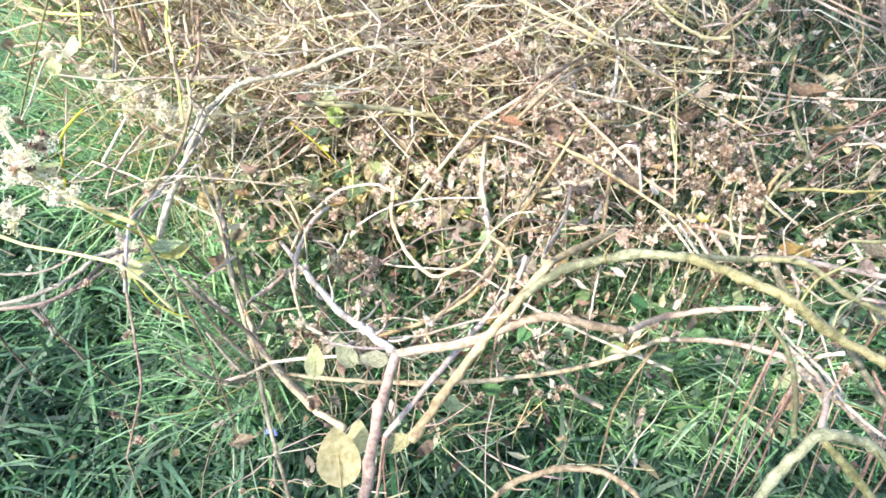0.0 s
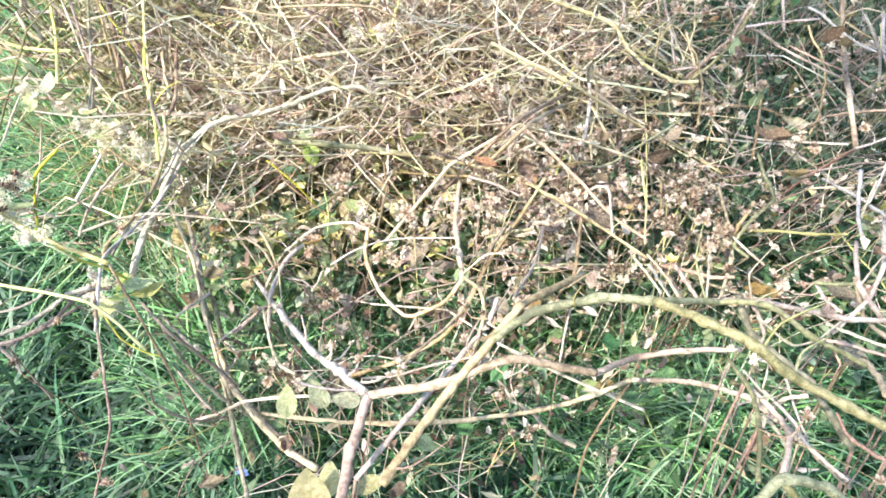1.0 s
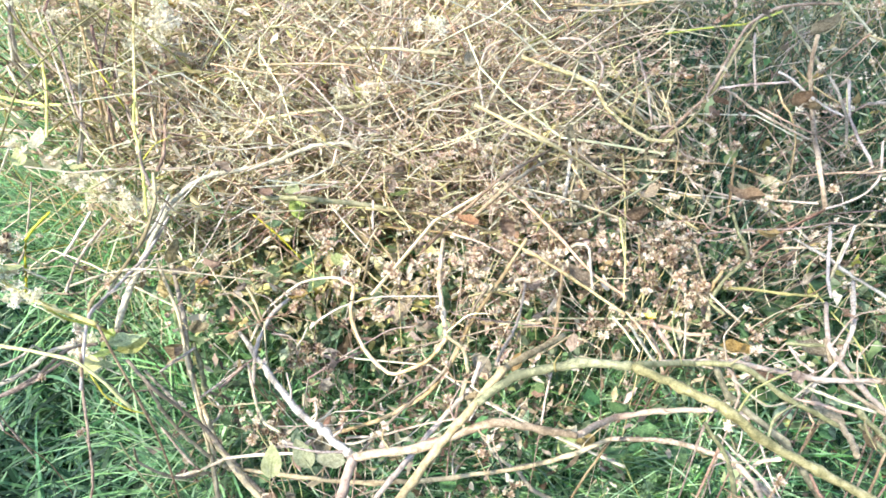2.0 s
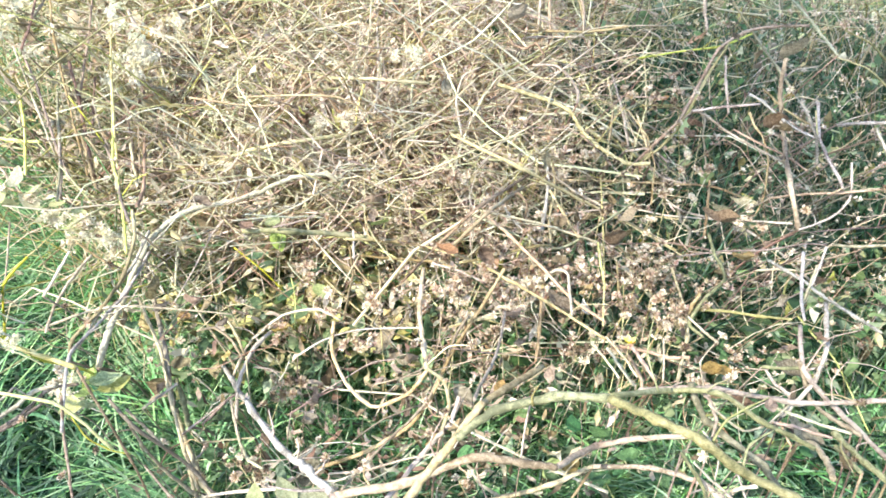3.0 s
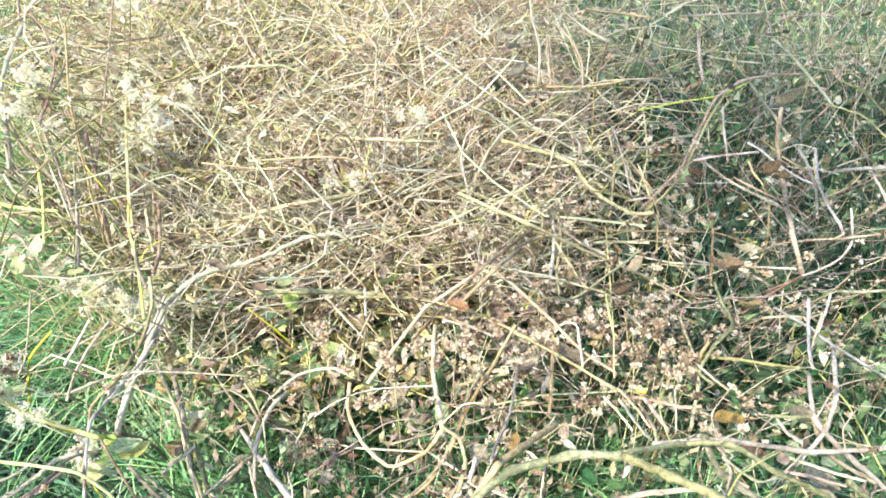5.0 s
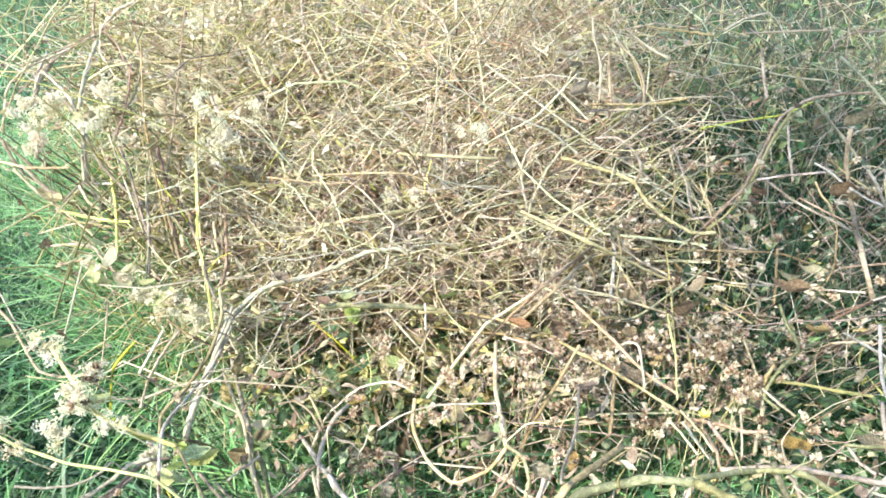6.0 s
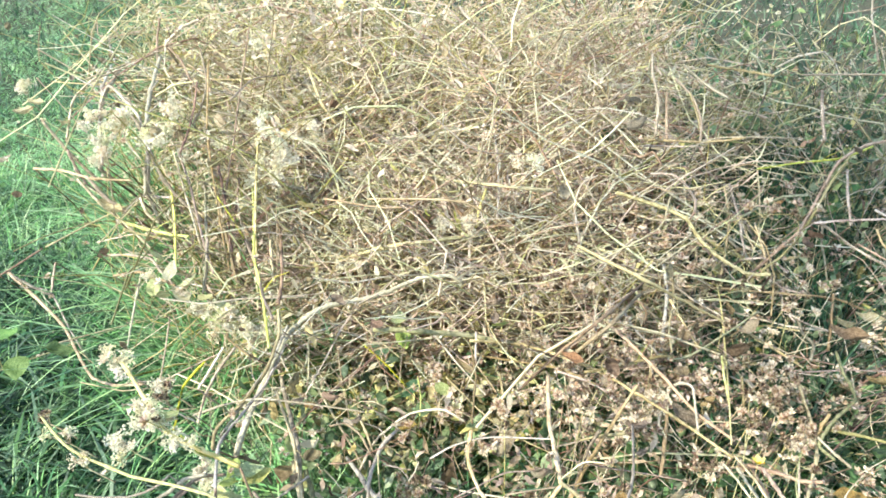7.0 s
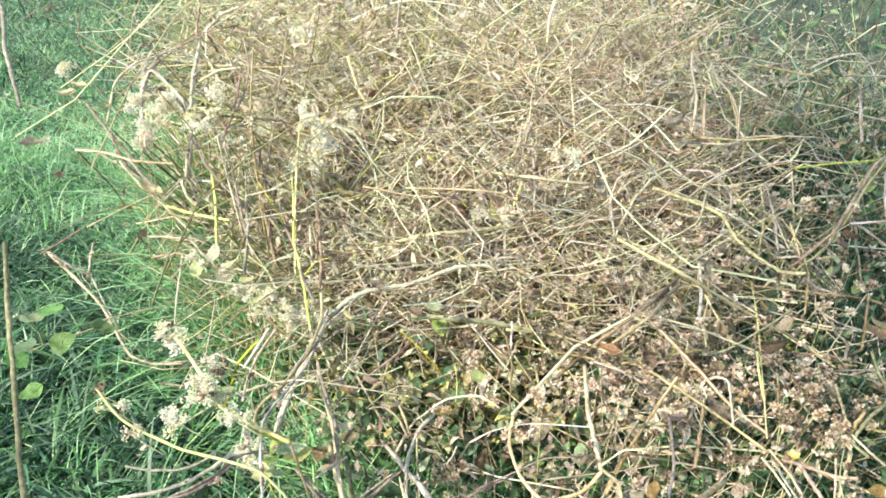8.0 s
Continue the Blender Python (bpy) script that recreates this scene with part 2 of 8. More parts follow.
def stem_mesh(name, line, r0, r1, mat, sides=8, seed=0):
    """A stem along a line, with knots, slight bends and rounded ends. r0, r1 in metres."""
    g = np.random.default_rng(seed + 5)
    n = len(line)
    s = np.linspace(0, 1, n)
    r = r0 + (r1 - r0) * s
    line = line + g.normal(0, 0.16, (n, 3)) * r[:, None] * np.minimum(1, 6 * np.minimum(s, 1 - s))[:, None]
    r = r * (1 + g.normal(0, 0.035, n))
    for i in range(7, n - 2, 7):
        r[i - 1 : i + 2] *= (1.08, 1.24, 1.08)
    for i in g.integers(1, n - 1, n // 6):
        r[i] *= 1.14
    line = np.concatenate([line[:1], line, line[-1:]])
    r = np.r_[r[0] * 0.35, r, r[-1] * 0.3]
    way = np.gradient(line, axis=0)
    way /= np.linalg.norm(way, axis=1, keepdims=True) + 1e-9
    a, b = rotations(way)
    ang = np.arange(sides) * 2 * np.pi / sides
    rough = 1 + g.normal(0, 0.06, (n + 2, sides))
    ring = (a[:, None] * np.cos(ang)[:, None] + b[:, None] * np.sin(ang)[:, None]) * rough[..., None]
    verts = (line[:, None] + ring * r[:, None, None]).reshape(-1, 3)
    faces = [(i * sides + j, i * sides + (j + 1) % sides, (i + 1) * sides + (j + 1) % sides, (i + 1) * sides + j) for i in range(n + 1) for j in range(sides)]
    faces += [tuple(reversed(range(sides))), tuple((n + 1) * sides + j for j in range(sides))]
    return mesh_of(name, verts, faces, mat)


def leaf_mesh(name, length, width, mat, curl=0.5, fold=0.3, wave=0.15, seed=0, point=1.0):
    """A leaf from its stalk along +y, its face up: a raised midrib, wavy edges, a short stalk."""
    g = np.random.default_rng(seed + 90)
    k, c = 11, 7
    verts, faces = [], []
    for i in range(k):
        s = i / (k - 1)
        half = width * 0.5 * (math.sin(math.pi * min(1, s**0.75)) ** (0.8 * point) if 0 < s < 1 else 0.03)
        ang = curl * s
        y, z = length * s * math.cos(ang * 0.6), length * s * math.sin(ang) * 0.6
        for j in range(c):
            u = (j / (c - 1) - 0.5) * 2
            verts.append((half * u, y - 0.1 * half * abs(u), z + abs(u) * half * fold + wave * half * math.sin(9 * s + 3 * u + seed) + g.normal(0, 0.02) * half))
    for i in range(k - 1):
        for j in range(c - 1):
            a = i * c + j
            faces.append((a, a + 1, a + c + 1, a + c))
    o = len(verts)
    w = max(0.0006, width * 0.022)
    for y, z, q in ((-length * 0.25, -length * 0.08, 1.2), (0, 0, 1.0), (length * 0.5 * math.cos(curl * 0.3), length * 0.3 * math.sin(curl * 0.5) - w, 0.6)):
        verts += [(-w * q, y, z), (0, y, z - w * q), (w * q, y, z), (0, y, z + w * q)]
    for i in range(2):
        for j in range(4):
            faces.append((o + i * 4 + j, o + i * 4 + (j + 1) % 4, o + i * 4 + 4 + (j + 1) % 4, o + i * 4 + 4 + j))
    return mesh_of(name, verts, faces, mat)


def puff_mesh(name, size, mat, florets=110, flat=0.7, seed=0):
    """A soft dried flower head: small crumpled florets packed into a lumpy ball on a cup."""
    g = np.random.default_rng(seed + 500)
    verts, faces = [], []
    lumps = g.normal(0, 0.42, (4, 3)) * (1, 1, flat)
    for i in range(florets):
        d = g.normal(0, 1, 3)
        d /= np.linalg.norm(d)
        c = Vector((lumps[i % 4] + d * 0.5 * g.uniform(0.6, 1.1)) * size)
        a = Vector(g.normal(0, 1, 3)).normalized() * size * g.uniform(0.10, 0.22)
        b = a.cross(Vector(g.normal(0, 1, 3))).normalized() * size * g.uniform(0.07, 0.15)
        up = a.cross(b).normalized() * size * g.uniform(-0.08, 0.08)
        o = len(verts)
        verts += [c - a, c - b + up, c + a, c + b + up]
        faces.append((o, o + 1, o + 2, o + 3))
    o = len(verts)
    for z, r in ((-0.6, 0.05), (-0.25, 0.2), (0.0, 0.3), (0.2, 0.12)):
        verts += [(r * size * math.cos(j * math.pi / 3), r * size * math.sin(j * math.pi / 3), z * size) for j in range(6)]
    for i in range(3):
        for j in range(6):
            faces.append((o + i * 6 + j, o + i * 6 + (j + 1) % 6, o + i * 6 + 6 + (j + 1) % 6, o + i * 6 + 6 + j))
    return mesh_of(name, verts, faces, mat, False)


def head_mesh(name, size, mat, bracts=110, flat=0.5, seed=0, broad=1.0):
    """A dried flower head: many narrow bracts that spread from a short cup."""
    g = np.random.default_rng(seed + 300)
    verts, faces = [], []
    for i in range(bracts):
        th, ph = g.uniform(0, 2 * math.pi), math.acos(g.uniform(0.05, 1.0))
        d = Vector((math.sin(ph) * math.cos(th), math.sin(ph) * math.sin(th), math.cos(ph) * flat + 0.1))
        start = Vector((d.x, d.y, 0)) * size * 0.25 * g.uniform(0.2, 1)
        tip = start + d * size * g.uniform(0.55, 1.0)
        a = d.cross(Vector((g.normal(), g.normal(), g.normal()))).normalized() * size * g.uniform(0.05, 0.11) * broad
        o = len(verts)
        verts += [start, start.lerp(tip, 0.7) - a, tip, start.lerp(tip, 0.7) + a]
        faces.append((o, o + 1, o + 2, o + 3))
    o = len(verts)
    for z, r in ((-0.35, 0.06), (-0.1, 0.22), (0.1, 0.28), (0.22, 0.1)):
        verts += [(r * size * math.cos(j * math.pi / 3), r * size * math.sin(j * math.pi / 3), z * size) for j in range(6)]
    for i in range(3):
        for j in range(6):
            faces.append((o + i * 6 + j, o + i * 6 + (j + 1) % 6, o + i * 6 + 6 + (j + 1) % 6, o + i * 6 + 6 + j))
    return mesh_of(name, verts, faces, mat, False)


# ---- the lie of the land ----
def smooth(a, b, x):
    t = np.clip((x - a) / (b - a), 0, 1)
    return t * t * (3 - 2 * t)


def ground_z(x, y):
    return 0.015 * np.sin(3.1 * x + 1.3) * np.cos(2.7 * y) + 0.01 * np.sin(8 * x + 5 * y)


def brush_edge(y):
    """The x at which the dry brush ends towards the lawn."""
    return np.interp(y, [0.2, 0.5, 0.8, 1.2, 1.5, 1.9, 2.6, 4.0, 6.0], [-0.05, -0.18, -0.38, -0.53, -0.74, -1.00, -1.30, -1.60, -2.2]) + 0.05 * np.sin(9 * y)


def brush_top(x, y):
    return 0.10 + 0.20 * smooth(0.55, 0.95, y) + 0.14 * smooth(1.0, 1.5, y) + 0.15 * smooth(1.4, 1.75, y)


def scatter(n, x0, x1, y0, y1, keep):
    """n points in a rectangle, by the chance keep(x, y)."""
    got = []
    count = 0
    while count < n:
        p = rng.uniform((x0, y0), (x1, y1), (4 * n, 2))
        p = p[rng.uniform(0, 1, len(p)) < keep(p[:, 0], p[:, 1])]
        got.append(p)
        count += len(p)
    return np.concatenate(got)[:n]


def in_brush(x, y):
    return smooth(-0.05, 0.08, x - brush_edge(y))


# the ground: one sheet to the horizon, finer near the brush
ticks = np.concatenate([-np.geomspace(3000, 4, 14), np.linspace(-3.5, 3.5, 71), np.geomspace(4, 3000, 14)])
gx, gy = np.meshgrid(ticks, ticks + 1.5, indexing="ij")
gv = np.stack([gx, gy, np.where(np.hypot(gx, gy) < 8, ground_z(gx, gy), 0.0)], -1).reshape(-1, 3)
m = len(ticks)
gi = (np.arange(m - 1)[:, None] * m + np.arange(m - 1)).ravel()
ground = tagged(new("ground", grid_mesh("ground", gv, np.stack([gi, gi + m, gi + m + 1, gi + 1], -1), "soil")), "dark bare soil under grass and dry weeds", "ground", kind="structure")


# ---- grass ----
def blades(name, label, n, x0, x1, y0, y1, keep, length, width, mat, k=5, lean=(0.1, 0.7), droop=(0.3, 1.6)):
    p = scatter(n, x0, x1, y0, y1, keep)
    base = np.c_[p, ground_z(p[:, 0], p[:, 1]) - 0.003]
    me = ribbons(name, base, rng.uniform(0, 2 * np.pi, n), rng.uniform(*length, n), rng.uniform(*width, n), rng.uniform(*lean, n), rng.uniform(*droop, n), mat, k)
    return tagged(new(name, me), label, "grass", kind="stuff")


def lawn(x, y):
    return (1 - in_brush(x, y)) * (np.abs(x) < 0.95 * y + 0.8)


def clump(x, y):
    """Uneven growth, in patches a hand wide."""
    return 0.55 + 0.45 * np.sin(11 * x + 3 * np.sin(7 * y)) * np.cos(13 * y + 2 * np.sin(9 * x))


def patch(x, y):
    """Growth in separate bunches, with bare gaps between them."""
    return smooth(0.35, 0.8, 0.5 + 0.5 * np.sin(5.1 * x + 2.2 * np.sin(3.3 * y)) * np.cos(6.3 * y + 1.7 * np.sin(4.1 * x)))


def foreground(x, y):
    return smooth(0.95, 0.6, y) * in_brush(x, y) * (np.abs(x) < 0.95 * y + 0.5)


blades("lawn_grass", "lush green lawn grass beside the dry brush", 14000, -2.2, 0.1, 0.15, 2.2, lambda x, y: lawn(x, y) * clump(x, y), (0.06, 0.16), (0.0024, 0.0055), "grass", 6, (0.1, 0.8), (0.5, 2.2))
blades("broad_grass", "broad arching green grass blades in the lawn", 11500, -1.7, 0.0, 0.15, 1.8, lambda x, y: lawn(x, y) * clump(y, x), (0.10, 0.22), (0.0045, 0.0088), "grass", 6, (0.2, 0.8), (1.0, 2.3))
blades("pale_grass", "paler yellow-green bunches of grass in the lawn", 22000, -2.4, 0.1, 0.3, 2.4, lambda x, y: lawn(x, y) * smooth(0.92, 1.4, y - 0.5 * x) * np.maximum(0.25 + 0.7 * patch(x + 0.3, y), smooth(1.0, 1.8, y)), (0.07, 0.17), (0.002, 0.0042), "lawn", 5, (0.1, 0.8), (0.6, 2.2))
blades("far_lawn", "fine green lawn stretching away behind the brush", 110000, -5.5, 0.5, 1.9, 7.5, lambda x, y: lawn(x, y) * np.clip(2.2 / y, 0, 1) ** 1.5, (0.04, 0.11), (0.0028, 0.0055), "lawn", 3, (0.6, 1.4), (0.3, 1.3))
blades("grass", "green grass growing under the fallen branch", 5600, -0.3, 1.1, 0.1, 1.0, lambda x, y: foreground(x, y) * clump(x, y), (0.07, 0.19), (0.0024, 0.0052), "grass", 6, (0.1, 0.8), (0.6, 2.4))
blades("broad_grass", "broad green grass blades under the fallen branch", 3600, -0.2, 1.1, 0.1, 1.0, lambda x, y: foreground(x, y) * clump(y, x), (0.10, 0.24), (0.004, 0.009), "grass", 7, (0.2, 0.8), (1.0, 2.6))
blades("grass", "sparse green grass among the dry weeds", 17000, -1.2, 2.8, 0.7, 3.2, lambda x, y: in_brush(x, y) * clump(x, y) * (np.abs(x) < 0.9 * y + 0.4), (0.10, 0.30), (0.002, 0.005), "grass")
blades("curly_grass", "curling green grass between the dry stems", 8500, -0.6, 0.9, 0.72, 1.4, lambda x, y: in_brush(x, y) * clump(y, x), (0.12, 0.30), (0.002, 0.0045), "lawn", 6, (0.1, 0.6), (0.8, 2.4))
blades("fine_grass", "fine pale green grass curling under the branches", 9500, -0.4, 0.7, 0.55, 1.18, lambda x, y: in_brush(x, y) * clump(x + 0.2, y) * smooth(0.5, 0.7, y), (0.06, 0.20), (0.0014, 0.0032), "lawn", 6, (0.1, 0.9), (0.8, 2.8))
blades("tall_hay", "tall yellowing grass standing in the weeds", 1700, -1.1, 2.2, 1.25, 3.0, lambda x, y: in_brush(x, y) * patch(x, y), (0.22, 0.48), (0.002, 0.005), "hay", 6, (0.05, 0.6), (0.1, 1.5))
blades("dying_grass", "yellowing dry grass mixed into the weeds", 4800, -1.3, 2.8, 0.8, 3.2, lambda x, y: in_brush(x, y) * patch(y, x) * (0.15 + 0.85 * smooth(1.0, 1.3, y)) * (np.abs(x) < 0.9 * y + 0.4), (0.10, 0.30), (0.0015, 0.004), "hay")
blades("outlying_grass", "green grass round the brush and the lawn", 50000, -8, 8, -5.5, 9.5, lambda x, y: np.maximum(np.abs(x) > 0.8 * y + 0.2, y > 2.9) * np.exp(-((np.hypot(x, y - 1) / 5.0) ** 2)), (0.08, 0.2), (0.005, 0.011), "grass", 3)


# ---- the tangle of dry weeds ----
def bowed(p, length, azimuth, rise, sag, k=6):
    """Stalks that start at p (n, 3), run along azimuth, and bow up or down."""
    n = len(p)
    s = np.linspace(0, 1, k)
    d = np.stack([np.cos(azimuth), np.sin(azimuth), 0 * azimuth], -1)
    side = np.stack([-np.sin(azimuth), np.cos(azimuth), 0 * azimuth], -1)
    path = p[:, None] + d[:, None] * (length[:, None] * s)[..., None]
    path[..., 2] += rise[:, None] * length[:, None] * s + sag[:, None] * length[:, None] * 4 * s * (1 - s)
    path += side[:, None] * (rng.normal(0, 0.16, n)[:, None] * length[:, None] * 4 * s * (1 - s))[..., None]
    path += rng.normal(0, 0.018, path.shape) * length[:, None, None]
    path[..., 2] = np.maximum(path[..., 2], 0.004)
    return path


def wedge(x, y):
    return in_brush(x, y) * (np.abs(x) < 0.85 * y + 0.35) * smooth(3.0, 2.5, y)


def heap(x, y):
    return wedge(x, y) * np.exp(-(((x + 0.2) / 0.5) ** 2) - ((y - 1.6) / 0.32) ** 2)


def lying(name, label, n, keep, length, thick, mat, cross=0.6, low=0.02, share=1.0, y0=0.6, y1=5.0, slope=0.3):
    p = scatter(n, -1.4, 3.2, y0, y1, keep)
    z = low + rng.uniform(0, 1, n) ** 0.7 * brush_top(p[:, 0], p[:, 1]) * share
    az = rng.normal(0, cross, n) + np.pi * rng.integers(0, 2, n)
    L = rng.uniform(*length, n)
    path = bowed(np.c_[p, z], L, az, rng.normal(0, slope, n), rng.normal(0.06, 0.12, n))
    path[..., :2] -= 0.5 * (path[:, -1:, :2] - path[:, :1, :2])
    r = rng.uniform(*thick, n)[:, None] * np.linspace(1, 0.55, 6)
    return tagged(new(name, tubes(name, path, r, mat)), label, "dry stalks", kind="stuff")


def thin_front(x, y):
    return wedge(x, y) * (0.05 + 0.95 * smooth(1.05, 1.40, y) + 0.06 * smooth(0.0, 0.3, x)) * (1 - 0.55 * smooth(1.8, 2.4, y))


lying("flattened_straw", "golden dry straw flattened into a heap", 520, heap, (0.12, 0.45), (0.0008, 0.0022), "straw", 0.8)
lying("dry_litter", "thin dry stalks lying in a tangle", 650, lambda x, y: thin_front(x, y) * (1 - 0.85 * smooth(0.18, 0.40, x - 0.1 * y)), (0.08, 0.36), (0.0008, 0.0022), "straw", 3.0)
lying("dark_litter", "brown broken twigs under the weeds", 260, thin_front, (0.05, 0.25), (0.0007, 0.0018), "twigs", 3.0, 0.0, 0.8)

def front_litter(x, y):
    return np.exp(-(((x + 0.08) / 0.20) ** 2) - ((y - 0.66) / 0.13) ** 2)


lying("front_litter", "pale dry stalks lying on the grass", 60, front_litter, (0.06, 0.22), (0.0006, 0.0015), "straw", 0.9, 0.05, 1.0, 0.4, 1.1)
lying("broken_canes", "thicker broken canes lying every way", 240, lambda x, y: thin_front(x, y) * (1 - 0.85 * smooth(0.18, 0.40, x - 0.1 * y)), (0.15, 0.55), (0.0015, 0.0034), "straw", 3.0)


def standing(name, label, n, keep, height, thick, mat, lean=0.22, y0=0.7, y1=5.2, heads=3, head=(0.005, 0.011), stalks="dry stalks"):
    """Standing dry weeds with side stalks; the seed heads at their tips are a mesh of their own."""
    p = scatter(n, -1.4, 3.4, y0, y1, keep)
    h = rng.uniform(*height, n) * (0.55 + 0.45 * brush_top(p[:, 0], p[:, 1]) / 0.5)
    az, tilt = rng.uniform(0, 2 * np.pi, n), np.abs(rng.normal(0, lean, n))
    s = np.linspace(0, 1, 6)
    out = h[:, None] * (np.sin(tilt)[:, None] * s + 0.25 * rng.normal(0, 1, n)[:, None] * s**2.5)
    path = np.zeros((n, 6, 3))
    path[..., 0] = p[:, :1] + np.cos(az)[:, None] * out
    path[..., 1] = p[:, 1:] + np.sin(az)[:, None] * out
    path[..., 2] = h[:, None] * s * np.cos(tilt)[:, None]
    path += rng.normal(0, 0.006, path.shape) * s[:, None]
    r = rng.uniform(*thick, n)[:, None] * np.linspace(1, 0.5, 6)
    tagged(new(name, tubes(name, path, r, mat)), label, stalks, kind="stuff")
    tips = [path[:, -1]]
    for _ in range(heads):
        where = rng.integers(2, 5, n)
        start = path[np.arange(n), where]
        a2 = rng.uniform(0, 2 * np.pi, n)
        side = bowed(start, rng.uniform(0.03, 0.11, n), a2, rng.uniform(0.4, 1.6, n), rng.normal(0, 0.06, n), 4)
        tagged(new("side_stalks", tubes("side_stalks", side, r[:, 2:] * 0.6, mat)), "thin side stalks of the standing dry weeds", stalks, kind="stuff")
        tips.append(side[:, -1])
    return np.concatenate(tips)


def back(x, y):
    return wedge(x, y) * smooth(1.0, 1.5, y) * (0.35 + 0.65 * clump(x, y))


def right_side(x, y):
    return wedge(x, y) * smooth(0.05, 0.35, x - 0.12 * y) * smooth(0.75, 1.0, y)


tips_a = standing("standing_weeds", "tan dry weeds standing with seed heads", 180, back, (0.26, 0.62), (0.0011, 0.0032), "straw", 0.6)
# the right-hand weeds get a darker stalk colour that stands in for shade
tips_b = standing("grey_weeds", "dry weeds toned grey-brown to imitate shade", 130, right_side, (0.25, 0.6), (0.0011, 0.0030), "twigs", 0.4)
tips_c = standing("low_weeds", "short dry weeds with brown seed heads", 150, lambda x, y: wedge(x, y) * (0.15 + 0.85 * smooth(1.0, 1.3, y)), (0.18, 0.42), (0.0007, 0.0016), "straw", 0.5, 0.75, 3.0)
standing("green_weeds", "thin yellow-green weeds standing in the dry brush", 170, lambda x, y: back(x, y) * patch(x + 0.4, y), (0.26, 0.6), (0.0010, 0.0028), "hay", 0.35, 1.0, 5.2, 1)


def left_back(x, y):
    return in_brush(x, y) * np.exp(-(((x + 0.6) / 0.32) ** 2) - ((y - 1.6) / 0.4) ** 2)


tips_e = standing("yellow_weeds", "yellow-green weeds leaning at the edge of the lawn", 170, left_back, (0.35, 0.62), (0.0012, 0.0028), "hay", 0.6, 1.0, 2.8, 2)
tips = np.concatenate([tips_e, tips_a, tips_b, tips_c])
tips = tips[rng.uniform(0, 1, len(tips)) < 0.45]
spread = np.concatenate([tips + rng.normal(0, 0.005, tips.shape) for _ in range(2)])
tagged(new("seed_heads", tufts("seed_heads", spread, rng.uniform(0.004, 0.010, len(spread)), "fluff")), "cream seed heads on the dry weeds", "seed heads", kind="stuff")


def leaves_in(name, label, n, keep, size, mat, narrow, share=1.0, low=0.01, y0=0.6, y1=4.5, floor=0.0):
    p = scatter(n, -1.4, 3.0, y0, y1, keep)
    z = low + rng.uniform(floor, 1, n) * brush_top(p[:, 0], p[:, 1]) * share
    tagged(new(name, flakes(name, np.c_[p, z], rng.uniform(*size, n), mat, narrow)), label, "leaves", kind="stuff")


def centre(x, y):
    return wedge(x, y) * np.exp(-(((x - 0.12) / 0.3) ** 2) - ((y - 0.95) / 0.28) ** 2)


def green_patch(x, y):
    return wedge(x, y) * (np.exp(-(((x + 0.22) / 0.17) ** 2) - ((y - 1.08) / 0.16) ** 2) + 0.16 * smooth(0.2, 0.5, x) + 0.07)


leaves_in("dead_leaves", "curled brown dead leaves caught in the weeds", 620, lambda x, y: wedge(x, y) * (1 - 0.6 * smooth(0.3, 0.6, x - 0.1 * y)), (0.008, 0.026), "deadleaf", 0.6)
leaves_in("brown_leaves", "pinkish brown withered leaves in a drift", 260, centre, (0.012, 0.030), "deadleaf", 0.4, 0.9)
leaves_in("large_dead_leaves", "broad brown dead leaves hanging in the weeds", 220, thin_front, (0.022, 0.048), "deadleaf", 0.55)
leaves_in("broad_dead_leaves", "broad brown leaves decaying under the weeds", 330, wedge, (0.03, 0.06), "deadleaf", 0.62, 0.55, 0.02, 0.7, 3.0)
leaves_in("broad_leaves", "broad olive green leaves under the weeds", 900, wedge, (0.025, 0.055), "herb", 0.66, 0.6, 0.03, 0.75, 3.2)
def understory(x, y):
    return wedge(x, y) * np.maximum(smooth(0.82, 0.98, y) * smooth(1.28, 1.02, y) * smooth(-0.42, -0.25, x), 0.7 * smooth(0.30, 0.42, x - 0.06 * y) * smooth(2.0, 1.6, y) * smooth(0.75, 0.9, y))


leaves_in("understory_leaves", "dull dark green leaves filling the ground under the stems", 2300, understory, (0.016, 0.034), "herb", 0.62, 0.75, 0.0, 0.7, 2.2, 0.35)
leaves_in("lime_leaves", "small yellow-green leaves in a patch under dry stems", 420, lambda x, y: wedge(x, y) * np.exp(-(((x + 0.13) / 0.15) ** 2) - ((y - 1.06) / 0.10) ** 2), (0.014, 0.030), "hay", 0.7, 0.8, 0.02, 0.8, 1.4, 0.5)
leaves_in("olive_litter", "withered yellow-olive leaves among the green ones", 350, understory, (0.014, 0.030), "hay", 0.6, 0.85, 0.0, 0.7, 2.2, 0.4)
leaves_in("wilted_leaves", "wilted cream leaves hanging on leaning weeds", 700, left_back, (0.014, 0.040), "wilted", 0.6, 1.1, 0.08, 1.0, 2.8)
def front_floor(x, y):
    return in_brush(x, y) * np.exp(-(((x - 0.07) / 0.17) ** 2) - ((y - 0.82) / 0.09) ** 2)


leaves_in("leaf_litter", "crumbled red-brown leaf litter on the soil", 430, front_floor, (0.010, 0.028), "deadleaf", 0.34, 0.9, 0.01, 0.5, 1.2)
leaves_in("pale_litter", "pale crumpled leaves on the grass", 45, front_litter, (0.010, 0.026), "deadleaf", 0.6, 0.8, 0.05, 0.4, 1.1)
leaves_in("green_leaves", "small green herb leaves under the stalks", 3000, green_patch, (0.014, 0.034), "herb", 0.75, 0.85)


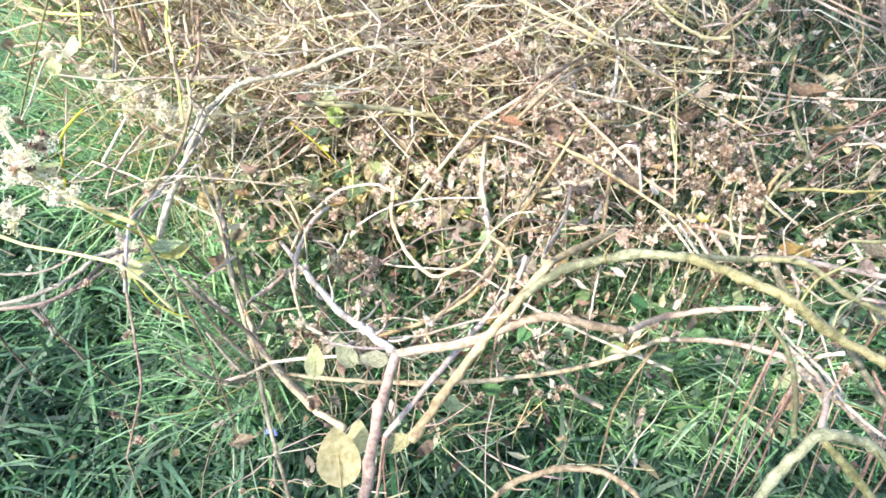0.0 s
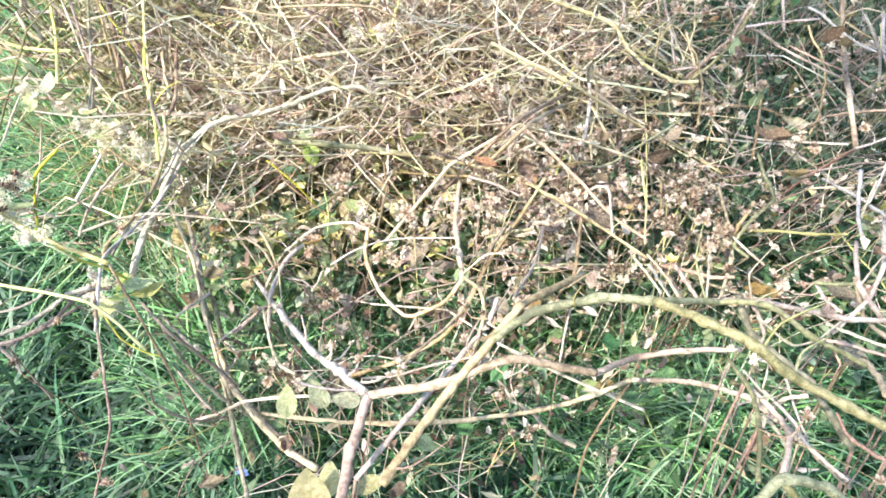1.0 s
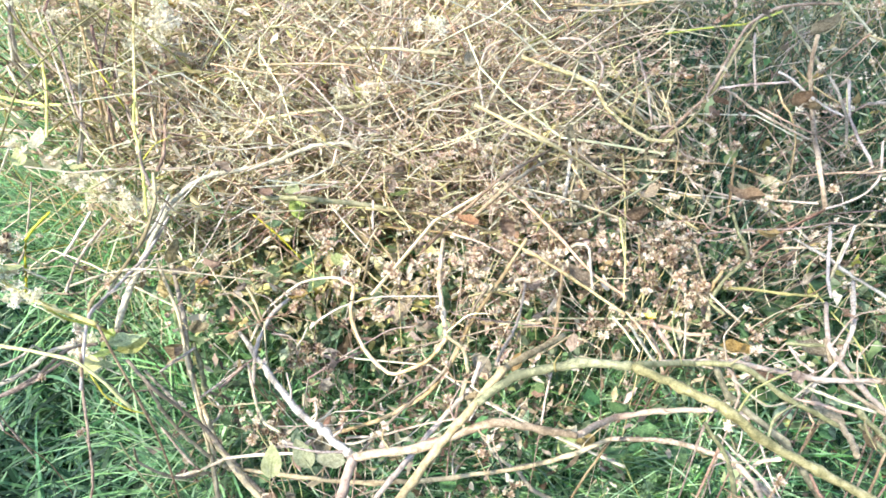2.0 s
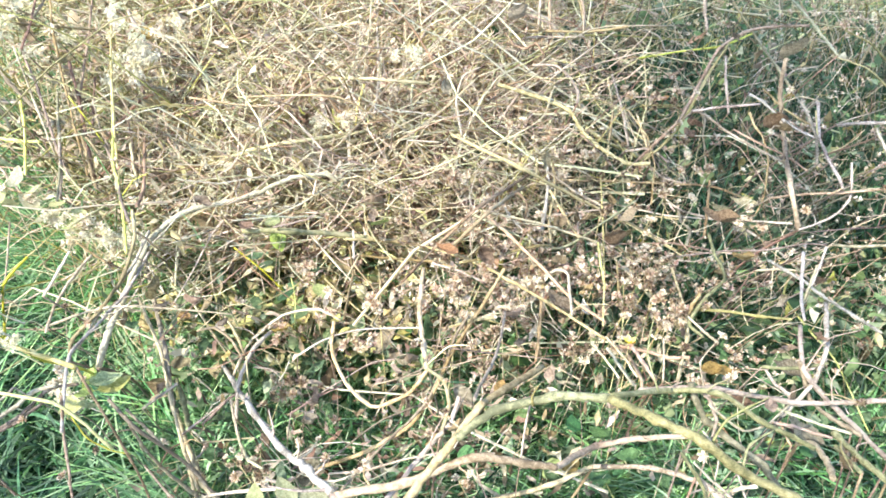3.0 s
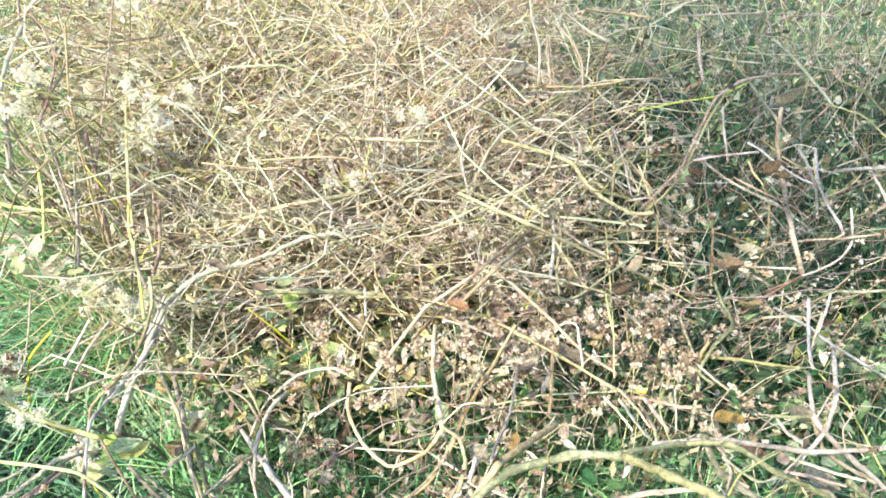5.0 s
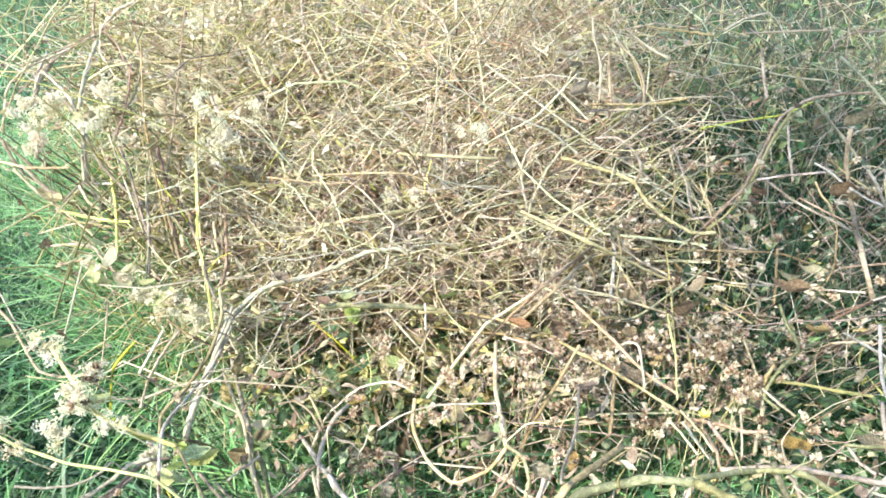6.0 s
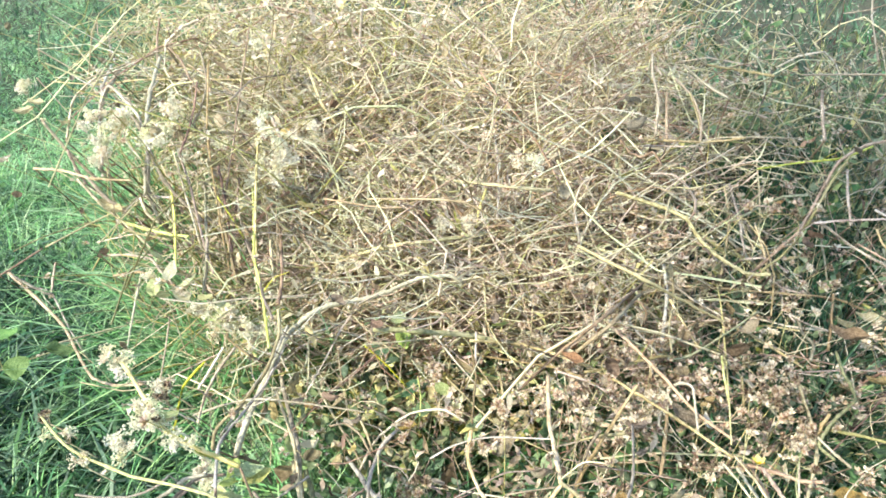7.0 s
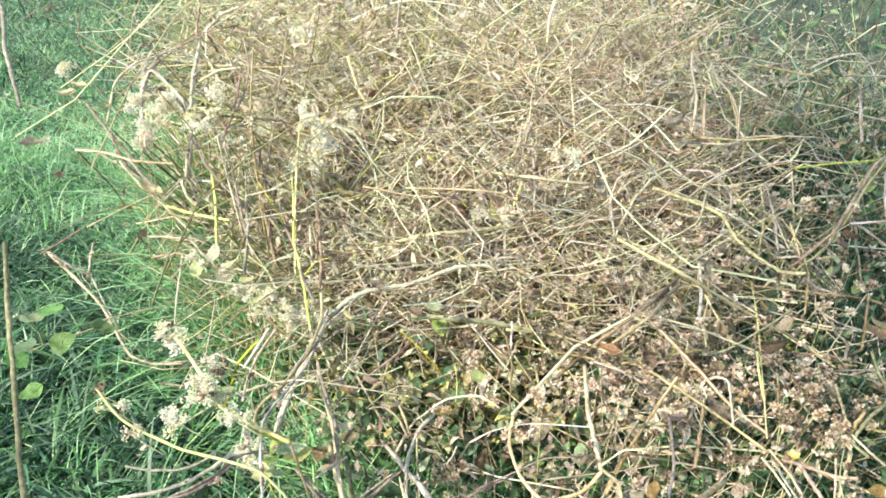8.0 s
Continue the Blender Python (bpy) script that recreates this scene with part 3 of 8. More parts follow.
# ---- fine growth through the tangle ----
def warm(x, y):
    return wedge(x, y) * smooth(0.37, 0.11, x - 0.1 * y) * smooth(1.02, 1.28, y + 0.1 * x) * smooth(2.9, 2.0, y) * (0.12 + 0.88 * smooth(0.06, 0.34, x - brush_edge(y)))


def wires(name, label, n, keep, length, thick, mat, rise=(0.2, 3.0), y0=0.7, y1=3.4, deep=(0.15, 0.9)):
    """Hair-thin dry stalks that slant and curl every way through the weeds."""
    p = scatter(n, -1.3, 2.4, y0, y1, keep)
    z = rng.uniform(*deep, n) * brush_top(p[:, 0], p[:, 1])
    r = rng.uniform(*rise, n)
    L = rng.uniform(*length, n) / np.sqrt(1 + r * r)
    path = bowed(np.c_[p, z], L, rng.uniform(0, 2 * np.pi, n), r, rng.normal(0, 0.12, n), 5)
    tagged(new(name, tubes(name, path, rng.uniform(*thick, n)[:, None] * np.linspace(1, 0.6, 5), mat)), label, "dry stalks", kind="stuff")
    return path[:, -1]


def sunny_face(x, y):
    return wedge(x, y) * np.exp(-(((x + 0.20) / 0.27) ** 2) - ((y - 1.24) / 0.24) ** 2) * (0.2 + 0.8 * smooth(0.05, 0.3, x - brush_edge(y)))


def holes(x, y):
    """Dark hollows a hand wide between the thicker bunches."""
    return smooth(0.30, 0.62, 0.5 + 0.5 * np.sin(13 * x + 2.5 * np.sin(8 * y)) * np.cos(15 * y + 2 * np.sin(11 * x)))


ends = wires("fine_straw", "hair-thin tan stalks curling through the heap", 1000, warm, (0.06, 0.24), (0.00045, 0.0010), "straw", (-0.3, 1.6))
wires("tangled_straw", "fine cream straw tangled over the heap", 1900, lambda x, y: warm(x, y) * smooth(1.08, 1.35, y) * (0.04 + 0.96 * holes(x, y)), (0.08, 0.34), (0.0010, 0.0021), "straw", (-0.6, 0.9), 0.9, 3.0, (0.55, 0.92))
wires("sunlit_straw", "bright cream straw on the face of the heap", 1500, lambda x, y: sunny_face(x, y) * smooth(1.02, 1.2, y), (0.07, 0.28), (0.0010, 0.0021), "straw", (-0.5, 1.0), 0.9, 2.4, (0.7, 1.06))
wires("yellow_wisps", "fine yellow-green straw tangled at the edge of the lawn", 900, lambda x, y: warm(x, y) * (0.25 + 0.75 * smooth(0.1, -0.4, x)) * smooth(1.1, 1.3, y), (0.08, 0.30), (0.0008, 0.0016), "hay", (-0.5, 1.2), 0.9, 3.0, (0.6, 1.05))
# pink along the middle column stands in for the lens's warm centre cast
wires("pink_straw", "fine tan stalks, tinted pink to imitate the lens cast", 900, lambda x, y: warm(x, y) * np.exp(-(((x - 0.14) / 0.22) ** 2)), (0.06, 0.24), (0.0009, 0.0017), "chaff", (-0.4, 1.6), 0.8, 3.0, (0.4, 1.0))
wires("curled_twigs", "thin pale twigs curling over the green leaves", 550, understory, (0.05, 0.18), (0.0006, 0.0012), "chaff", (-0.3, 1.2), 0.7, 2.2, (0.5, 1.05))
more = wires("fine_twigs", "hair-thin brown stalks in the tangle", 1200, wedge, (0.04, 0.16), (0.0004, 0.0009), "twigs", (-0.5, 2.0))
wires("yellow_straw", "slanting yellow straw standing in the heap", 480, lambda x, y: warm(x, y) * (0.2 + 0.8 * patch(x, y)), (0.14, 0.36), (0.0008, 0.0017), "hay", (0.2, 2.6))


def far_tangle(x, y):
    return wedge(x, y) * smooth(1.6, 2.1, y) * (1 - 0.6 * smooth(0.2, 0.5, x - 0.1 * y))


lying("arching_stalks", "long dry stalks arching over the far weeds", 230, far_tangle, (0.25, 0.75), (0.0012, 0.0030), "straw", 3.0, 0.10, 0.8, 1.6, 4.4, 0.8)
lying("bleached_straw", "long cream stalks bowed over the top of the heap", 300, warm, (0.20, 0.60), (0.0009, 0.0020), "straw", 1.0, 0.08, 0.8, 0.9, 3.0, 0.3)
lying("green_vines", "yellow-green stalks arching over the far weeds", 130, far_tangle, (0.25, 0.7), (0.0014, 0.0032), "hay", 3.0, 0.10, 0.8, 1.6, 4.4, 0.9)

chaff = np.concatenate([ends[rng.uniform(0, 1, len(ends)) < 0.45], more[rng.uniform(0, 1, len(more)) < 0.3]])
p = scatter(520, -1.0, 0.8, 0.9, 2.6, warm)
knots = np.c_[p, brush_top(p[:, 0], p[:, 1]) * rng.uniform(0.5, 1.2, len(p))]
chaff = np.concatenate([chaff] + [knots + rng.normal(0, 0.015, knots.shape) for _ in range(6)])
tagged(new("seed_chaff", tufts("seed_chaff", chaff, rng.uniform(0.006, 0.015, len(chaff)), "chaff", 9)), "pinkish tan star-shaped seed husks on thin stalks", "seed heads", kind="stuff")
p = scatter(190, -0.4, 1.2, 0.7, 1.9, lambda x, y: understory(x, y) * (0.1 + 0.9 * np.exp(-(((x - 0.25) / 0.18) ** 2) - ((y - 0.98) / 0.16) ** 2)))
knots = np.c_[p, brush_top(p[:, 0], p[:, 1]) * rng.uniform(0.7, 1.15, len(p))]
husks = np.concatenate([knots + rng.normal(0, 0.011, knots.shape) for _ in range(7)])
tagged(new("tan_seeds", tufts("tan_seeds", husks, rng.uniform(0.005, 0.013, len(husks)), "chaff", 9)), "tan seed heads in bunches over the green leaves", "seed heads", kind="stuff")
p = scatter(150, 0.3, 1.8, 1.0, 2.7, lambda x, y: wedge(x, y) * smooth(0.3, 0.5, x))
knots = np.c_[p, brush_top(p[:, 0], p[:, 1]) * rng.uniform(0.8, 1.3, len(p))]
stars = np.concatenate([knots + rng.normal(0, 0.013, knots.shape) for _ in range(7)])
tagged(new("white_seeds", tufts("white_seeds", stars, rng.uniform(0.004, 0.008, len(stars)), "fluff", 7)), "small white seed heads on the shaded weeds", "seed heads", kind="stuff")
leaves_in("husk_litter", "crumbled pinkish tan leaves under the straw", 2600, lambda x, y: warm(x, y) * smooth(-0.35, 0.1, x + 0.8 * (y - 1.15)), (0.012, 0.034), "chaff", 0.32, 0.95, 0.0, 0.8, 3.0)
leaves_in("pink_leaves", "pinkish tan curled leaves drying in the middle of the tangle", 350, centre, (0.012, 0.030), "chaff", 0.42, 0.95, 0.02, 0.6, 1.6, 0.55)
leaves_in("cream_litter", "cream and tan crumbled leaves caught on top of the heap", 2600, lambda x, y: warm(x, y) * smooth(1.1, 1.4, y) * (0.1 + 0.9 * holes(x, y)), (0.016, 0.050), "straw", 0.15, 0.95, 0.0, 0.9, 3.0, 0.72)
leaves_in("golden_litter", "golden crumbled leaves on the sunny side of the heap", 1500, lambda x, y: sunny_face(x, y) * smooth(1.04, 1.25, y), (0.015, 0.045), "straw", 0.15, 1.06, 0.02, 0.8, 2.2, 0.8)
wires("golden_straw", "slanting golden straw on the sunny side of the heap", 380, lambda x, y: sunny_face(x, y) * smooth(1.02, 1.25, y), (0.12, 0.36), (0.0009, 0.0019), "straw", (-0.6, 1.0), 0.8, 2.2)
blades("green_wisps", "green grass growing up through the dry heap", 4200, -0.9, 0.45, 1.1, 2.4, lambda x, y: wedge(x, y) * (1 - holes(x, y)) * (0.22 + 0.78 * smooth(0.1, -0.3, x)), (0.26, 0.50), (0.0022, 0.0050), "lawn", 6, (0.05, 0.6), (0.2, 1.6))
blades("edge_grass", "long green grass grown through the edge of the straw", 2600, -1.2, -0.1, 1.15, 2.3, lambda x, y: in_brush(x, y) * np.exp(-(((x - brush_edge(y) - 0.16) / 0.16) ** 2)) * (0.3 + 0.7 * clump(y, x)), (0.28, 0.58), (0.0020, 0.0044), "lawn", 7, (0.05, 0.7), (0.3, 2.4))
lying("edge_loops", "yellow-green stalks looping out over the lawn", 150, lambda x, y: np.exp(-(((x - brush_edge(y) - 0.08) / 0.12) ** 2)) * smooth(1.0, 1.2, y) * smooth(2.4, 1.9, y), (0.18, 0.50), (0.0010, 0.0022), "hay", 3.0, 0.06, 0.95, 0.9, 2.5, 0.7)
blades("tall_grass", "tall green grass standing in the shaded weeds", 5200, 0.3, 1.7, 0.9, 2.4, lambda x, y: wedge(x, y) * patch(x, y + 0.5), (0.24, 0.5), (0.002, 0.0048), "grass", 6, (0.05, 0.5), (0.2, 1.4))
leaves_in("yellow_leaves", "narrow yellow-green leaves drying on the weeds", 1900, lambda x, y: wedge(x, y) * smooth(0.9, 1.3, y) * smooth(0.5, -0.3, x) + 0.25 * far_tangle(x, y), (0.015, 0.045), "hay", 0.3, 1.1, 0.05, 0.9, 3.0)
leaves_in("shade_leaves", "broad dark green leaves in the shaded weeds", 700, lambda x, y: far_tangle(x, y) * (0.25 + 0.75 * smooth(0.2, 0.6, x)), (0.03, 0.07), "herb", 0.7, 0.8, 0.02, 1.6, 4.4)


# ---- single stems ----
count = [0]
HEADS = [puff_mesh("flower_head", 0.010, "cream", 90, 0.6, i) for i in range(3)] + [head_mesh("flower_head", 0.008, "fluff", 60, 0.8, 3)]
BALLS = [head_mesh("flower_head", 0.0095, "chaff", 64, 1.0, 11, 1.9), head_mesh("flower_head", 0.0085, "deadleaf", 56, 1.0, 12, 2.0), head_mesh("flower_head", 0.008, "fluff", 54, 0.8, 13, 1.6)]
DRIED = [leaf_mesh("leaf", 0.034, 0.020, "bigdead", 1.3, 0.6, 0.4, i) for i in range(3)]


def limb(name, nodes, r0, r1, mat, parent, label=""):
    """A stem as a part. r0, r1: its diameter at the two ends, in units of 1.6 mm."""
    count[0] += 1
    thick = max(r0, r1)
    sides, per = (9, 7) if thick >= 2.8 else (7, 6) if thick >= 1.7 else (5, 4)
    ob = part(name, stem_mesh(name, spline(nodes, per), r0 / 1250, r1 / 1250, mat, sides, count[0]), parent, label)
    ob.matrix_parent_inverse = Matrix.Translation(-Vector(parent.location))
    return ob


def rooted(nodes, back=1.0):
    """The nodes of a stem from its upper end down, and those of the thin foot that leads it to the soil."""
    nodes = [Vector(p) for p in nodes]
    flip = nodes[0].z < nodes[-1].z
    if flip:
        nodes.reverse()
    end, way = nodes[-1], (nodes[-1] - nodes[-2]).normalized()
    back *= float(smooth(0.5, 0.9, end.y))
    foot = []
    if end.z > 0.03:
        a = end + Vector((way.x * 0.03, 0.35 * back * end.z, -0.4 * end.z))
        foot = [end, a, Vector((a.x, a.y + 0.3 * back * end.z, -0.005))]
    return nodes, foot, flip


def twigs_on(thing, nodes, r, mat, gap=0.07):
    """Stumps of twigs along a stem, some with a seed head or a withered leaf at the tip."""
    g = np.random.default_rng(count[0] + 40)
    line = spline(nodes)
    total = np.linalg.norm(np.diff(line, axis=0), axis=1).sum()
    for i in range(int(total / gap)):
        j = int(g.integers(1, len(line) - 1))
        at, way = line[j], line[j + 1] - line[j - 1]
        d = g.normal(0, 1, 3)
        d -= way * (d @ way) / (way @ way)
        d /= np.linalg.norm(d)
        d[2] = abs(d[2]) * 0.8
        L = g.uniform(0.015, 0.07)
        bend = g.normal(0, 0.2, 3) * L
        twig = limb("twig", [at, at + d * L * 0.5 + bend * 0.5, at + d * L + way / np.linalg.norm(way) * L * 0.4 + bend], r * 0.45, r * 0.22, mat, thing)
        tip = Vector(at + d * L + way / np.linalg.norm(way) * L * 0.4 + bend)
        if g.uniform() < 0.55:
            ob = part("flower_head", BALLS[int(g.integers(0, 3))], twig, "faded tan seed head")
            ob.matrix_basis = Matrix.Translation(tip) @ pose(0, 0, 0, g.normal(0, 35), g.normal(0, 35), g.uniform(0, 360)) @ Matrix.Scale(g.uniform(0.5, 0.95), 4)
        elif g.uniform() < 0.35:
            ob = part("leaf", DRIED[int(g.integers(0, 3))], twig, "withered brown leaf")
            ob.matrix_basis = Matrix.Translation(tip) @ pose(0, 0, 0, g.uniform(-120, -30), g.normal(0, 30), g.uniform(0, 360)) @ Matrix.Scale(g.uniform(0.5, 1.1), 4)


def stem(name, nodes, r0, r1, mat, label, back=1.0, gap=0.07):
    """A dead stem as a thing of its own, with its stumps of twigs, withered leaves and seed heads."""
    pts, foot, flip = rooted(nodes, back)
    if flip:
        r0, r1 = r1, r0
    base = (foot or pts)[-1].copy()
    base.z = 0
    thing = tagged(new(name), label, "dead stem")
    thing.location = base
    limb("stalk", pts, r0, r1, mat, thing)
    if foot:
        limb("foot", foot, r1 * 0.6, r1 * 0.4, "brown", thing, "thin dark foot")
    twigs_on(thing, nodes, min(r0, r1), mat, gap)
    return thing


branch = tagged(new("forked_branch"), "pale dead branch forking low over the grass", "branch")
branch.location = (-0.03, 0.28, 0.0)
limb("main_stem", [(-0.035, 0.250, 0.000), (-0.030, 0.290, 0.170), (-0.015, 0.348, 0.369), (-0.013, 0.396, 0.394), (-0.009, 0.448, 0.407), (0.001, 0.497, 0.418)], 6, 5.5, "pale", branch)
limb("side_branch", [(0.001, 0.497, 0.418), (0.064, 0.493, 0.441), (0.123, 0.496, 0.468), (0.169, 0.502, 0.454), (0.198, 0.504, 0.446)], 5, 4, "tan", branch)
twigs_on(branch, [(0.001, 0.497, 0.418), (0.123, 0.496, 0.468), (0.198, 0.504, 0.446)], 3.2, "tan")
limb("side_branch", [(0.202, 0.516, 0.433), (0.253, 0.575, 0.392), (0.300, 0.578, 0.400), (0.351, 0.576, 0.405)], 4, 3, "pale", branch)
twigs_on(branch, [(0.202, 0.516, 0.433), (0.300, 0.578, 0.400), (0.351, 0.576, 0.405)], 2.4, "pale")
limb("heavy_stem", [(0.020, 0.412, 0.410), (0.043, 0.442, 0.428), (0.074, 0.485, 0.445), (0.099, 0.501, 0.471), (0.128, 0.525, 0.500), (0.156, 0.558, 0.490), (0.198, 0.617, 0.461)], 5, 3.6, "pale", branch)
twigs_on(branch, [(0.020, 0.412, 0.410), (0.099, 0.501, 0.471), (0.198, 0.617, 0.461)], 2.88, "pale")
limb("arching_stem", [(0.108, 0.502, 0.486), (0.142, 0.519, 0.503), (0.193, 0.515, 0.522), (0.237, 0.512, 0.523)], 4.6, 4.8, "green", branch)
twigs_on(branch, [(0.108, 0.502, 0.486), (0.193, 0.515, 0.522), (0.237, 0.512, 0.523)], 3.68, "green")
limb("arching_stem", [(0.236, 0.510, 0.525), (0.265, 0.478, 0.534), (0.296, 0.462, 0.529), (0.330, 0.450, 0.506), (0.373, 0.440, 0.485), (0.417, 0.424, 0.470)], 4.8, 4.6, "green", branch)
twigs_on(branch, [(0.236, 0.510, 0.525), (0.330, 0.450, 0.506), (0.417, 0.424, 0.470)], 3.68, "green")
limb("arching_stem", [(0.243, 0.530, 0.508), (0.319, 0.595, 0.449), (0.367, 0.588, 0.452), (0.415, 0.581, 0.421), (0.469, 0.566, 0.397)], 3.4, 3.4, "green", branch)
twigs_on(branch, [(0.243, 0.530, 0.508), (0.367, 0.588, 0.452), (0.469, 0.566, 0.397)], 2.72, "green")
stem("fallen_stick", [(-0.003, 0.502, 0.416), (-0.034, 0.551, 0.387), (-0.074, 0.610, 0.353), (-0.125, 0.697, 0.316), (-0.224, 0.901, 0.199)], 5, 4, "grey", "weathered grey stick fallen among grass and dry weeds")
stem("trailing_branch", [(-0.198, 0.688, 0.156), (-0.091, 0.624, 0.224), (0.012, 0.550, 0.313), (0.094, 0.594, 0.268), (0.169, 0.608, 0.269), (0.216, 0.588, 0.317), (0.258, 0.590, 0.343)], 3, 3.2, "pale", "thin pale bleached stem trailing low over the grass")
stem("trailing_branch", [(0.258, 0.589, 0.344), (0.314, 0.576, 0.357), (0.348, 0.532, 0.387), (0.381, 0.490, 0.385), (0.431, 0.465, 0.347)], 3.2, 3.5, "grey", "thin weathered grey stem trailing low over the grass")
stem("dangling_twig", [(-0.317, 0.659, 0.381), (-0.311, 0.629, 0.346), (-0.298, 0.585, 0.294), (-0.295, 0.565, 0.270), (-0.303, 0.537, 0.238), (-0.309, 0.515, 0.214)], 2, 1.5, "tan", "thin tan brown twig hanging down over the grass")
stem("bare_twig", [(-0.540, 0.664, 0.284), (-0.454, 0.667, 0.294), (-0.419, 0.695, 0.292), (-0.402, 0.752, 0.278)], 3, 2.2, "pale", "pale bleached bare twig reaching over the lawn")
stem("hooked_branch", [(-0.371, 0.836, 0.256), (-0.365, 0.874, 0.285), (-0.351, 0.912, 0.314), (-0.335, 0.954, 0.348), (-0.320, 0.984, 0.371), (-0.295, 1.011, 0.387), (-0.267, 1.033, 0.393), (-0.225, 1.053, 0.392), (-0.181, 1.074, 0.396), (-0.131, 1.100, 0.408), (-0.080, 1.115, 0.407), (-0.061, 1.116, 0.394)], 6.0, 3.6, "white", "white sun-bleached dead stem hooked over the dry brush")
stem("slim_branch", [(-0.392, 0.812, 0.291), (-0.387, 0.828, 0.316), (-0.353, 0.850, 0.345), (-0.322, 0.874, 0.383), (-0.305, 0.901, 0.427), (-0.308, 0.922, 0.459)], 3.2, 2.6, "pale", "slim pale bleached dead stem bent upward")
stem("arched_twig", [(-0.423, 0.838, 0.328), (-0.371, 0.849, 0.344), (-0.326, 0.853, 0.351), (-0.251, 0.849, 0.349), (-0.176, 0.843, 0.345)], 2.2, 1.4, "white", "thin white sun-bleached twig arched above the grass")
stem("long_branch", [(-0.392, 1.107, 0.266), (-0.351, 1.011, 0.234), (-0.284, 0.857, 0.255), (-0.277, 0.825, 0.187), (-0.260, 0.802, 0.119), (-0.226, 0.762, 0.029)], 4, 5, "pale", "long pale bleached stem slanting into the grass")
stem("weed_branch", [(-0.375, 1.148, 0.249), (-0.355, 1.106, 0.194), (-0.341, 1.083, 0.150), (-0.354, 1.057, 0.109), (-0.370, 1.037, 0.076)], 3.6, 3, "yellow", "straw yellow weed stem rising from green leaves")
stem("thin_branch", [(-0.294, 0.705, 0.328), (-0.256, 0.676, 0.310), (-0.214, 0.688, 0.231), (-0.165, 0.672, 0.154), (-0.110, 0.632, 0.126)], 2.8, 2.8, "tan", "thin tan brown stem slanting through dry weeds")
stem("thin_branch", [(-0.216, 0.695, 0.169), (-0.161, 0.563, 0.229), (-0.137, 0.509, 0.245), (-0.125, 0.481, 0.183)], 3, 2.6, "pale", "thin pale bleached stem slanting through dry weeds")
stem("thin_branch", [(-0.322, 0.900, 0.329), (-0.291, 0.859, 0.273), (-0.274, 0.817, 0.227), (-0.243, 0.750, 0.196), (-0.215, 0.702, 0.161)], 3, 3, "pale", "thin pale bleached stem slanting through dry weeds")
stem("bent_branch", [(0.077, 0.904, 0.375), (0.073, 0.780, 0.399), (0.079, 0.711, 0.406), (0.082, 0.675, 0.404)], 3.4, 3.2, "yellow", "straw yellow dead stem bent over dry leaves")
stem("bent_branch", [(0.082, 0.668, 0.411), (0.102, 0.660, 0.399), (0.106, 0.644, 0.374), (0.097, 0.627, 0.349)], 2.6, 3, "pale", "pale bleached dead stem bent over dry leaves")
stem("hoop_branch", [(-0.195, 0.840, 0.225), (-0.168, 0.869, 0.272), (-0.121, 0.889, 0.305), (-0.073, 0.893, 0.313), (-0.040, 0.884, 0.301)], 2.4, 2, "yellow", "straw yellow thin stem bent into a hoop")
stem("hoop_branch", [(-0.021, 0.715, 0.439), (-0.024, 0.699, 0.407), (-0.006, 0.682, 0.370), (0.022, 0.673, 0.347), (0.062, 0.665, 0.376), (0.084, 0.670, 0.409)], 2.6, 2.4, "yellow", "straw yellow thin stem bent into a hoop")
stem("rising_branch", [(-0.040, 0.636, 0.288), (0.012, 0.644, 0.305), (0.064, 0.656, 0.336), (0.090, 0.663, 0.381), (0.111, 0.696, 0.409), (0.153, 0.756, 0.441), (0.173, 0.773, 0.470)], 3, 2.2, "tan", "tan brown thin stem rising through the tangle")
stem("rising_branch", [(-0.008, 0.447, 0.366), (0.034, 0.492, 0.394), (0.078, 0.561, 0.397), (0.103, 0.532, 0.471), (0.112, 0.545, 0.493)], 3.2, 2.6, "pale", "pale bleached thin stem rising through the tangle")
stem("crossing_branch", [(-0.189, 0.994, 0.379), (-0.121, 1.004, 0.372), (-0.044, 1.046, 0.338), (0.035, 1.054, 0.318), (0.097, 1.040, 0.306)], 5, 4.4, "green", "olive green stem lying across the brush")
stem("crossing_branch", [(-0.039, 1.004, 0.358), (0.044, 1.045, 0.324), (0.128, 0.936, 0.374), (0.192, 0.860, 0.387), (0.252, 0.841, 0.357), (0.316, 0.809, 0.329)], 2.8, 2.4, "yellow", "straw yellow stem lying across the brush")
stem("upright_branch", [(0.622, 1.152, 0.586), (0.619, 1.137, 0.537), (0.627, 1.101, 0.478), (0.580, 0.959, 0.478), (0.592, 0.925, 0.425)], 4, 4.5, "pale", "pale bleached crooked stem standing in the brush")
stem("straight_branch", [(0.673, 1.524, 0.560), (0.713, 1.473, 0.508), (0.687, 1.299, 0.512), (0.669, 1.202, 0.515)], 2.6, 3, "green", "straight olive green stem slanting over the weeds")
stem("straight_branch", [(0.608, 1.342, 0.543), (0.573, 1.315, 0.497), (0.536, 1.272, 0.446), (0.496, 1.233, 0.411), (0.455, 1.213, 0.382)], 3, 2.8, "green", "straight olive green stem slanting over the weeds")
stem("thick_twig", [(0.202, 1.280, 0.491), (0.271, 1.279, 0.469), (0.326, 1.271, 0.448), (0.350, 1.253, 0.418), (0.376, 1.226, 0.401), (0.415, 1.175, 0.396), (0.450, 1.164, 0.401)], 4.2, 3.6, "yellow", "straw yellow knotted twig lying on the weeds")
